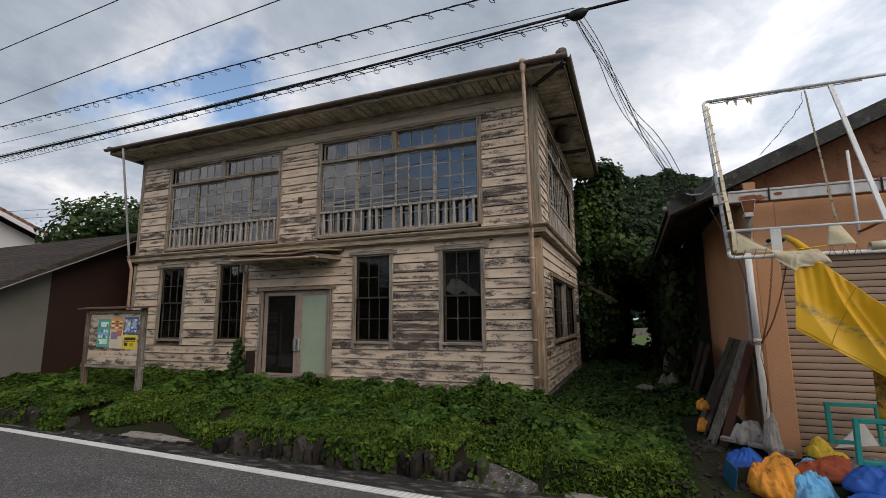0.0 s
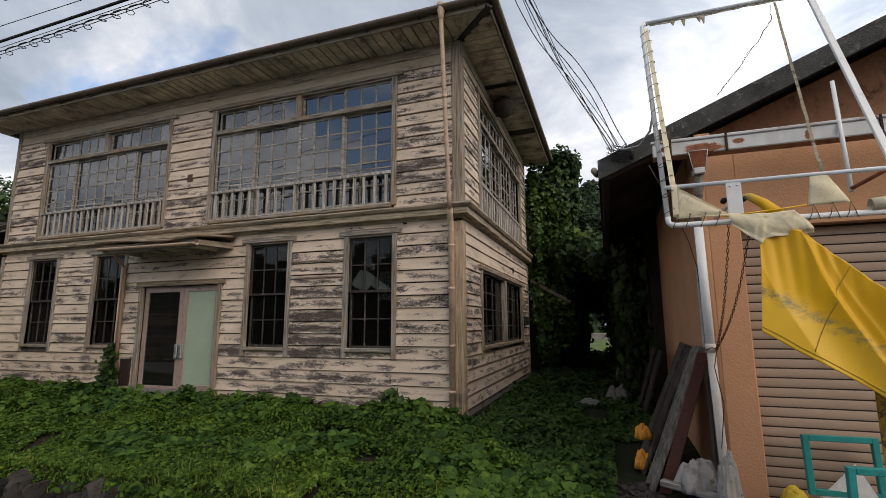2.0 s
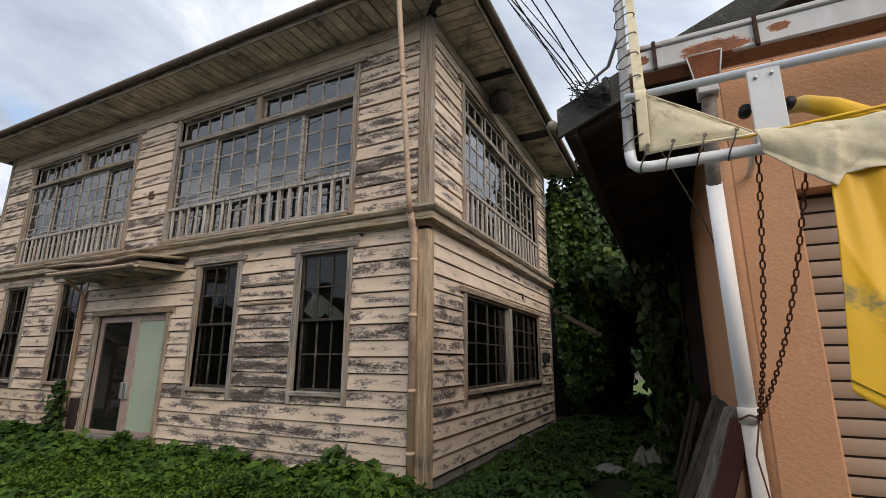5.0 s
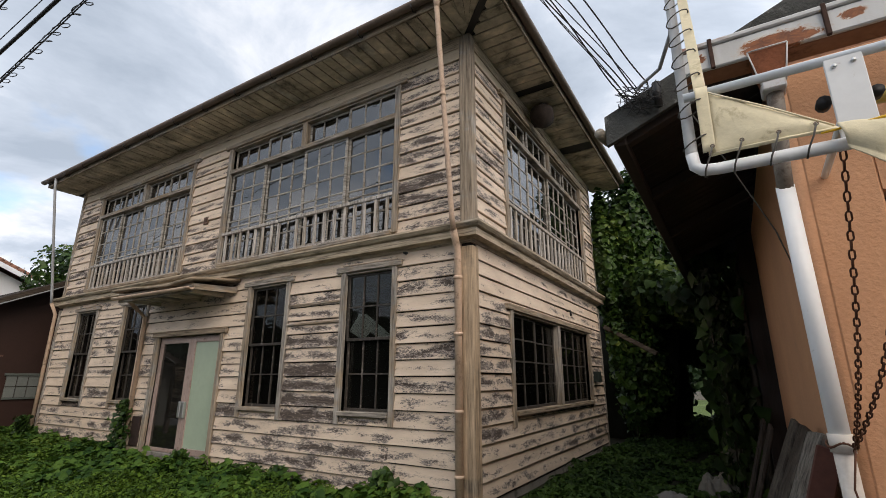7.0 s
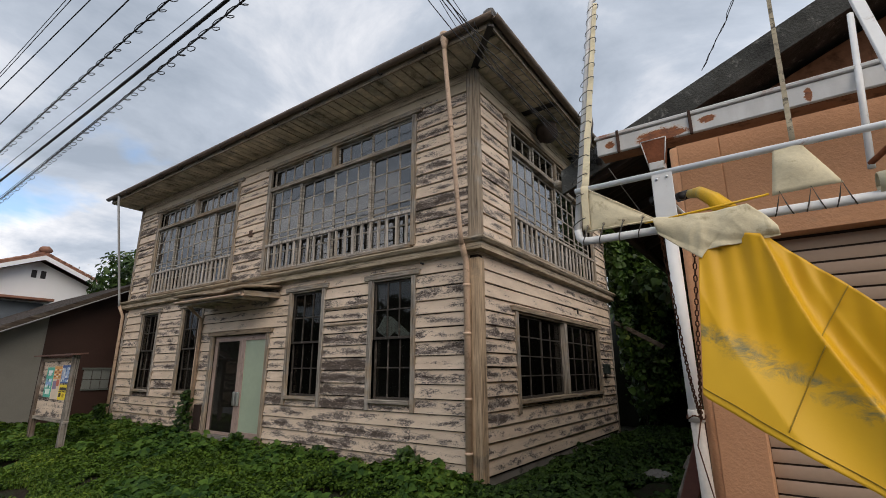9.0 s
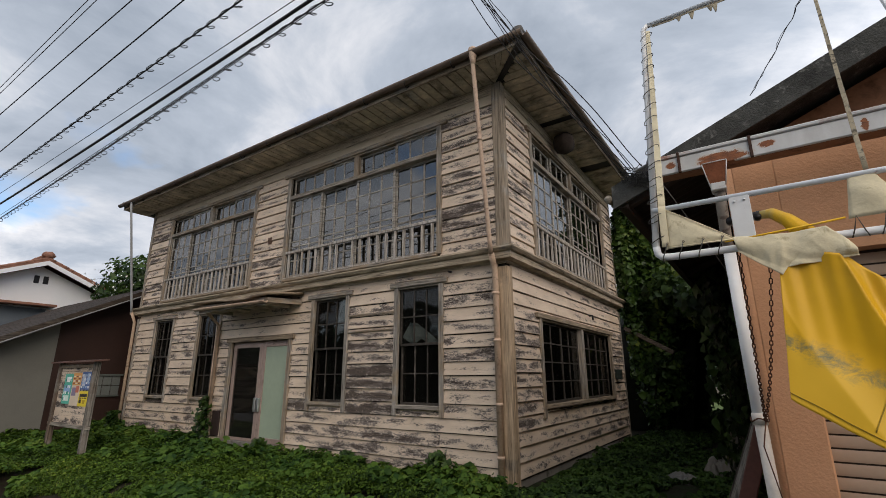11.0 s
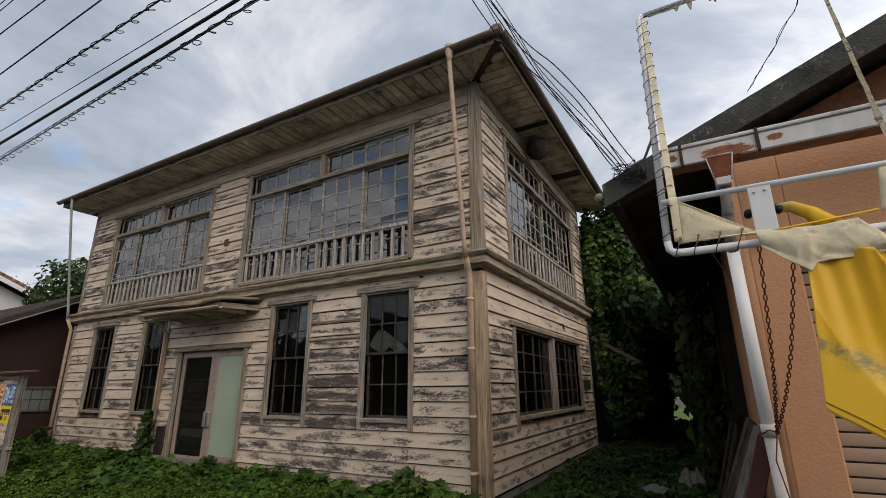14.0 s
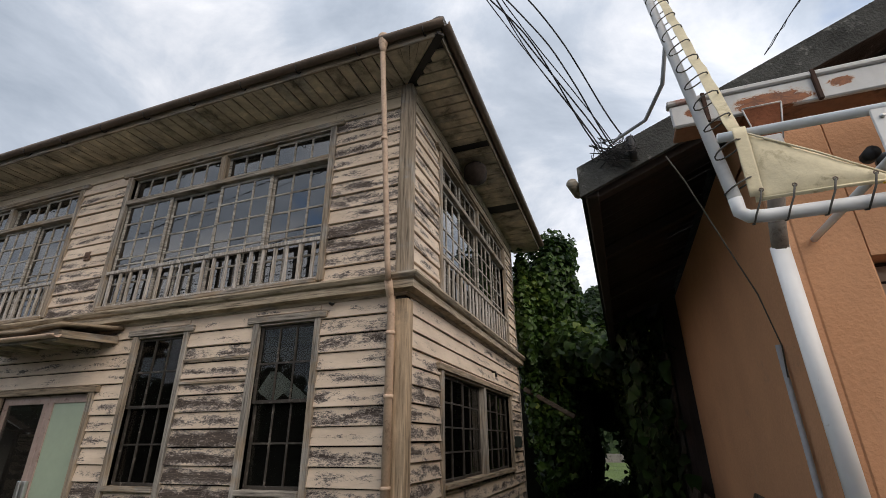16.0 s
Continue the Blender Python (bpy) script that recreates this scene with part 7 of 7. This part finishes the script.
def tree(name, at, height, crown, size, n, leaf, mat_, label, seed, blossom=0):
    ob = thing(name, at, label, "tree")
    x, y, z = at
    r = random.Random(seed)
    tr = Geo()
    top = Vector(crown)
    tr.tube([Vector(at), Vector(at).lerp(top, 0.35) + Vector((0.1, 0.05, 0)), Vector(at).lerp(top, 0.75), top], [height * 0.035, height * 0.028, height * 0.018, height * 0.006], 8)
    for i in range(9):
        f = r.uniform(0.35, 0.9)
        b = Vector(at).lerp(top, f)
        e = top + Vector((r.uniform(-1, 1) * size[0], r.uniform(-1, 1) * size[1], r.uniform(-0.6, 0.8) * size[2])) * 0.8
        tr.tube([b, b.lerp(e, 0.5) + Vector((0, 0, 0.15)), e], [height * 0.012, height * 0.008, height * 0.003], 5)
    part("trunk", tr, BARK, ob)
    p, nr = cloud_leaves(n, crown, size, 0.95, seed, 0.62, 2.7)
    leaf_stuff("crown", "", "", p, nr, leaf * (0.6 + 0.8 * np.random.RandomState(seed).rand(len(p))), mat_, parent=ob, seed=seed)
    if blossom:
        p, nr = cloud_leaves(blossom, crown, [s * 1.04 for s in size], 0.12, seed + 5, 0.45, 2.4)
        leaf_stuff("blossom", "", "", p, nr, leaf * 0.45 * np.ones(len(p)), BLOSSOM, parent=ob, seed=seed + 3)
    return ob


tree("tree", (-19.8, 11.6, 0.0), 6.0, (-19.0, 11.4, 5.0), (2.6, 1.7, 1.35), 5200, 0.20, IVY, "leafy tree with white blossom behind the hut", 21, 420)
tree("tree", (-16.2, 13.8, 0.0), 5.6, (-16.2, 13.6, 4.6), (1.5, 1.4, 1.3), 3600, 0.18, IVY, "leafy green tree between hut and house", 22)

# the vine-smothered tree at the back corner of the house
vt = thing("vine_tree", (-0.7, 17.0, 0.0), "tree smothered in dark broad-leaved vines behind the house", "tree")
tg = Geo()
tg.tube([(-0.7, 17.2, -0.2), (-0.8, 17.0, 2.5), (-0.7, 16.9, 5.0), (-0.75, 16.9, 6.6)], [0.28, 0.22, 0.14, 0.04], 8)
part("trunk", tg, BARK, vt)
# near-black solids inside the foliage; the colour stands for shade between twigs
CORE = plain("painted_shade_core", (0.012, 0.014, 0.009), 0.95, vary=0.5, big=3)
part("undergrowth", blob(Geo(), (-0.85, 17.2, 3.3), (0.75, 0.9, 3.4), 81, 0.35, 16), CORE, vt, "solid near-black core, painted as shade among the leaves")
ps, ns = [], []
for c, s, n, k in (((-0.75, 16.7, 5.4), (0.75, 1.0, 1.75), 5200, 31), ((-1.0, 16.6, 3.6), (0.75, 0.9, 1.9), 4200, 32), ((-0.95, 16.5, 1.8), (0.7, 0.9, 1.7), 2600, 33), ((-1.45, 15.9, 4.6), (0.32, 0.5, 1.3), 1500, 34), ((-1.36, 15.45, 4.5), (0.26, 0.35, 1.8), 1500, 37), ((-1.30, 15.5, 2.4), (0.2, 0.3, 1.3), 420, 38), ((-0.55, 17.2, 6.6), (0.5, 0.7, 0.6), 1500, 35)):
    p, nr = cloud_leaves(n, c, s, 0.45, k, 0.0)
    ps.append(p)
    ns.append(nr)
p, nr = np.concatenate(ps), np.concatenate(ns)
leaf_stuff("vine_leaves", "", "", p, nr, 0.15 * (0.6 + 0.8 * R.rand(len(p))), IVY, parent=vt, seed=36, slim=1.05, droop=0.6)

# the thicket that closes the alley, with a gap low down
th = thing("thicket", (0.4, 18.5, 0.0), "dark tangled thicket closing the alley, open low down", "thicket")
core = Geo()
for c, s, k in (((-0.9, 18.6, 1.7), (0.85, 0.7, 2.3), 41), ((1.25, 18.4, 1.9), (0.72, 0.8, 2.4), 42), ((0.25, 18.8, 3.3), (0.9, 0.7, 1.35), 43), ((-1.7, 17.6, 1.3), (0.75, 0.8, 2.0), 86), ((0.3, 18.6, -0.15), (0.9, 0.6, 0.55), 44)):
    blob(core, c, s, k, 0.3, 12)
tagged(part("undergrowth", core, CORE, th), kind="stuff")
ps, ns = [], []
for c, s, n, k in (((-0.9, 18.4, 2.0), (0.9, 0.75, 2.3), 3000, 45), ((1.2, 18.1, 2.2), (0.75, 0.9, 2.4), 3000, 46), ((0.2, 18.5, 3.7), (1.2, 0.9, 1.25), 3600, 47), ((0.9, 20.5, 4.2), (1.2, 1.2, 1.2), 2600, 48), ((0.3, 18.4, 0.0), (0.9, 0.6, 0.6), 900, 49)):
    p, nr = cloud_leaves(n, c, s, 0.4, k, 0.0)
    ps.append(p)
    ns.append(nr)
p, nr = np.concatenate(ps), np.concatenate(ns)
leaf_stuff("leaves", "", "", p, nr, 0.16 * (0.6 + 0.8 * R.rand(len(p))), DARKENED_IVY, parent=th, seed=50, slim=1.0, droop=0.5)
# a roof of vines from the house corner to the garage eaves, added to darken the alley
cn = thing("vine_canopy", (0.2, 14.5, 0.0), "canopy of vines added over the alley's end to darken it", "vine")
vg = Geo()
for i in range(6):
    xa, ya = R.uniform(-1.4, -0.9), R.uniform(16.0, 17.4)
    vg.tube([(xa, ya, -0.1), (xa + 0.1, ya, 2.4), (R.uniform(-0.4, 0.6), ya - 0.4, R.uniform(3.0, 3.6)), (1.15, ya - 1.2, 2.9)], [0.016, 0.013, 0.010, 0.006], 5)
tagged(part("stem_mass", vg, BARK, cn), kind="stuff")
ps, ns = [], []
for c, s, n, k in (((0.1, 16.4, 3.5), (1.6, 1.6, 0.75), 3600, 91), ((0.75, 13.6, 2.9), (0.6, 1.9, 0.45), 2200, 92), ((0.3, 17.5, 4.3), (1.3, 1.0, 0.8), 2200, 93), ((0.95, 15.5, 2.0), (0.4, 1.8, 1.2), 2200, 94)):
    p, nr = cloud_leaves(n, c, s, 0.9, k, 0.0)
    ps.append(p)
    ns.append(nr)
p, nr = np.concatenate(ps), np.concatenate(ns)
leaf_stuff("leaves", "", "", p, nr, 0.18 * (0.6 + 0.8 * R.rand(len(p))), DARKENED_IVY, parent=cn, seed=95, slim=1.0, droop=0.6)
# vines down the rear wall and along the eaves of the garage
vn = thing("wall_vine", (1.25, 12.0, 0.0), "vines hanging over the rotten rear wall of the garage", "vine")
vg = Geo()
for i in range(14):
    y = R.uniform(10.2, 15.5)
    x = R.uniform(0.85, 1.26)
    pts = [(x, y, 3.0)]
    for q in range(5):
        pts.append((pts[-1][0] + R.uniform(-0.07, 0.07), pts[-1][1] + R.uniform(-0.12, 0.12), 3.0 - 0.6 * (q + 1)))
    vg.tube(pts, [0.014, 0.012, 0.011, 0.009, 0.008, 0.006], 5)
tagged(part("stem_mass", vg, BARK, vn), kind="stuff")
n = 2600
p = np.column_stack([R.uniform(0.75, 1.30, n) ** 1.0, R.uniform(10.2, 16.5, n), 3.1 * R.rand(n) ** 0.7])
nr = np.column_stack([np.full(n, -1.0), R.normal(-0.4, 0.5, n), R.normal(0.3, 0.4, n)])
leaf_stuff("leaves", "", "", p, nr, 0.17 * (0.5 + 0.9 * R.rand(n)), DARKENED_IVY, parent=vn, seed=52, slim=1.0, droop=0.8)
# a ragged creeper beside the door and at the house corners
for at, hgt, nn, k in (((-9.12, 8.50, 0.05), 1.05, 420, 61), ((-13.2, 8.35, 0.1), 0.55, 380, 62), ((-2.75, 8.45, 0.0), 0.42, 320, 63), ((-6.9, 8.4, 0.0), 0.35, 300, 64), ((-4.6, 8.45, 0.0), 0.30, 220, 65)):
    cr = thing("creeper", at, "leafy creeper growing against the house wall", "plant", group="creepers at the wall")
    part("stem", Geo().tube([at, (at[0] + 0.03, at[1] + 0.02, at[2] + hgt * 0.5), (at[0] - 0.02, at[1], at[2] + hgt)], [0.012, 0.008, 0.004], 5), BARK, cr)
    r = np.random.RandomState(k)
    q = r.rand(nn) ** 0.9
    p = np.column_stack([at[0] + r.normal(0, 0.13, nn) * (1.25 - q), at[1] + r.normal(-0.02, 0.06, nn), at[2] + q * hgt])
    nr = np.column_stack([r.normal(0, 0.5, nn), np.full(nn, -0.9), r.normal(0.5, 0.4, nn)])
    leaf_stuff("leaves", "", "", p, nr, 0.085 * (0.6 + 0.8 * r.rand(nn)), IVY, parent=cr, seed=k, slim=1.0, droop=0.4)
solid("fallen_beam", Geo().box(-0.09, 0.09, -0.05, 0.05, 0, 1.3, 0.01, look((-1.50, 15.35, 2.72), (-0.40, 15.30, 2.06)) @ pose(0, 0, 0, 180)), timber("beam_timber", (0.075, 0.058, 0.045), (0.12, 0.10, 0.085), 0.5), "weathered beam end sticking out behind the house", "beam")

# meadow and wooded hill behind
solid("meadow", Geo().box(-30, 40, 22, 70, -0.5, 0.25, 0.05), FIELD, "bright green meadow beyond the alley", "meadow", kind="structure")
solid("field_wall", Geo().box(-6, 12, 38, 38.3, 0.2, 0.75, 0.03), CONCRETE, "low pale wall across the meadow", "wall", kind="structure")

n = 7000
hx = R.uniform(-32, 42, n)
p = np.column_stack([hx, R.uniform(60, 66, n), np.clip(5.5 + 2.0 * np.array([noise.noise(Vector((x * 0.25, 3, 0))) for x in hx]), 2, 9) * R.rand(n) ** 0.8])
nr = np.column_stack([R.normal(0, 0.5, n), np.full(n, -0.8), R.normal(0.4, 0.5, n)])
leaf_stuff("hedgerow", "dark tree belt along the far edge of the meadow", "woods", p, nr, 0.9 * (0.6 + 0.8 * R.rand(n)), WOODS, seed=71)


def hill_z(x, y):
    k = math.exp(-(((x - 4) / 46) ** 2) - (((y - 150) / 45) ** 2))
    return 43 * k * (1 + 0.18 * noise.noise(Vector((x * 0.03, y * 0.03, 0)))) - 0.5


hg = Geo()
nx, ny = 60, 40
for j in range(ny + 1):
    for i in range(nx + 1):
        x, y = -90 + 230 * i / nx, 72 + 130 * j / ny
        hg.v.append((x, y, hill_z(x, y)))
hg.f = [(j * (nx + 1) + i, j * (nx + 1) + i + 1, (j + 1) * (nx + 1) + i + 1, (j + 1) * (nx + 1) + i) for j in range(ny) for i in range(nx)]
hg.smooth, hg.thick = True, 0
solid("hill", hg, plain("hill_ground", (0.02, 0.032, 0.014), 0.95), "wooded hill behind the village", "hill", kind="structure")
n = 16000
xy = np.column_stack([R.uniform(-30, 60, n), R.uniform(80, 165, n)])
hz = np.array([hill_z(x, y) for x, y in xy])
cl = np.array([noise.noise(Vector((x * 0.22, y * 0.22, 2))) for x, y in xy])
p = np.column_stack([xy, hz + 1.2 + 3.2 * np.clip(cl + 0.4, 0, 1.2) * R.rand(n) ** 0.4])
nr = np.column_stack([R.normal(0, 0.6, n), R.normal(-0.6, 0.5, n), np.full(n, 0.8)])
leaf_stuff("woods", "dense dark green trees on the hill", "woods", p, nr, 1.5 * (0.6 + 0.8 * R.rand(n)), WOODS, seed=70)

# ---------------------------------------------------------------- across the road, added for the reflections in the glass
# unseen tree belt, added to block low sky in the panes
n = 9000
hx = R.uniform(-70, 25, n)
p = np.column_stack([hx, R.uniform(-24, -19, n), np.clip(7.0 + 3.0 * np.array([noise.noise(Vector((x * 0.21, 7, 0))) for x in hx]), 3, 11) * R.rand(n) ** 0.8 - 0.4])
nr = np.column_stack([R.normal(0, 0.5, n), np.full(n, 0.8), R.normal(0.4, 0.5, n)])
leaf_stuff("roadside_trees", "unseen tree belt added to darken the window reflections", "woods", p, nr, 1.1 * (0.6 + 0.8 * R.rand(n)), WOODS, seed=72)

oh = thing("opposite_house", (-8, -11, 0), "white gabled house across the road with a grey roof", "house")
# unseen dark facing, added so the lower sashes reflect less white
part("lower_wall", Geo().slab([(-12, -8.98, -0.4), (-3, -8.98, -0.4), (-3, -8.98, 3.4), (-12, -8.98, 3.4)], (0, -0.018, 0)), HUT_BROWN, oh, "dark brown lower wall added to darken the reflections")
part("gable_wall", Geo().slab([(-12, -9.0, -0.4), (-3, -9.0, -0.4), (-3, -9.0, 4.2), (-7.5, -9.0, 6.3), (-12, -9.0, 4.2)], (0, -0.2, 0)), HOUSE_WHITE, oh)
for sg in (-1, 1):
    part("roof_slope", Geo().slab([(-7.5, -8.5, 6.5), (-7.5 + sg * 5.1, -8.5, 4.1), (-7.5 + sg * 5.1, -17, 4.1), (-7.5, -17, 6.5)], (0, 0, 0.12)), ROOF_TILE, oh)
part("side_wall", Geo().box(-12, -11.8, -17, -9.201, -0.4, 4.2), HOUSE_WHITE, oh)
part("side_wall", Geo().box(-3.2, -3, -17, -9.201, -0.4, 4.2), HOUSE_WHITE, oh)
part("window", Geo().box(-9.2, -6.2, -8.978, -8.95, 1.0, 2.6, 0.004), plain("dark_pane", (0.03, 0.035, 0.04), 0.1), oh)
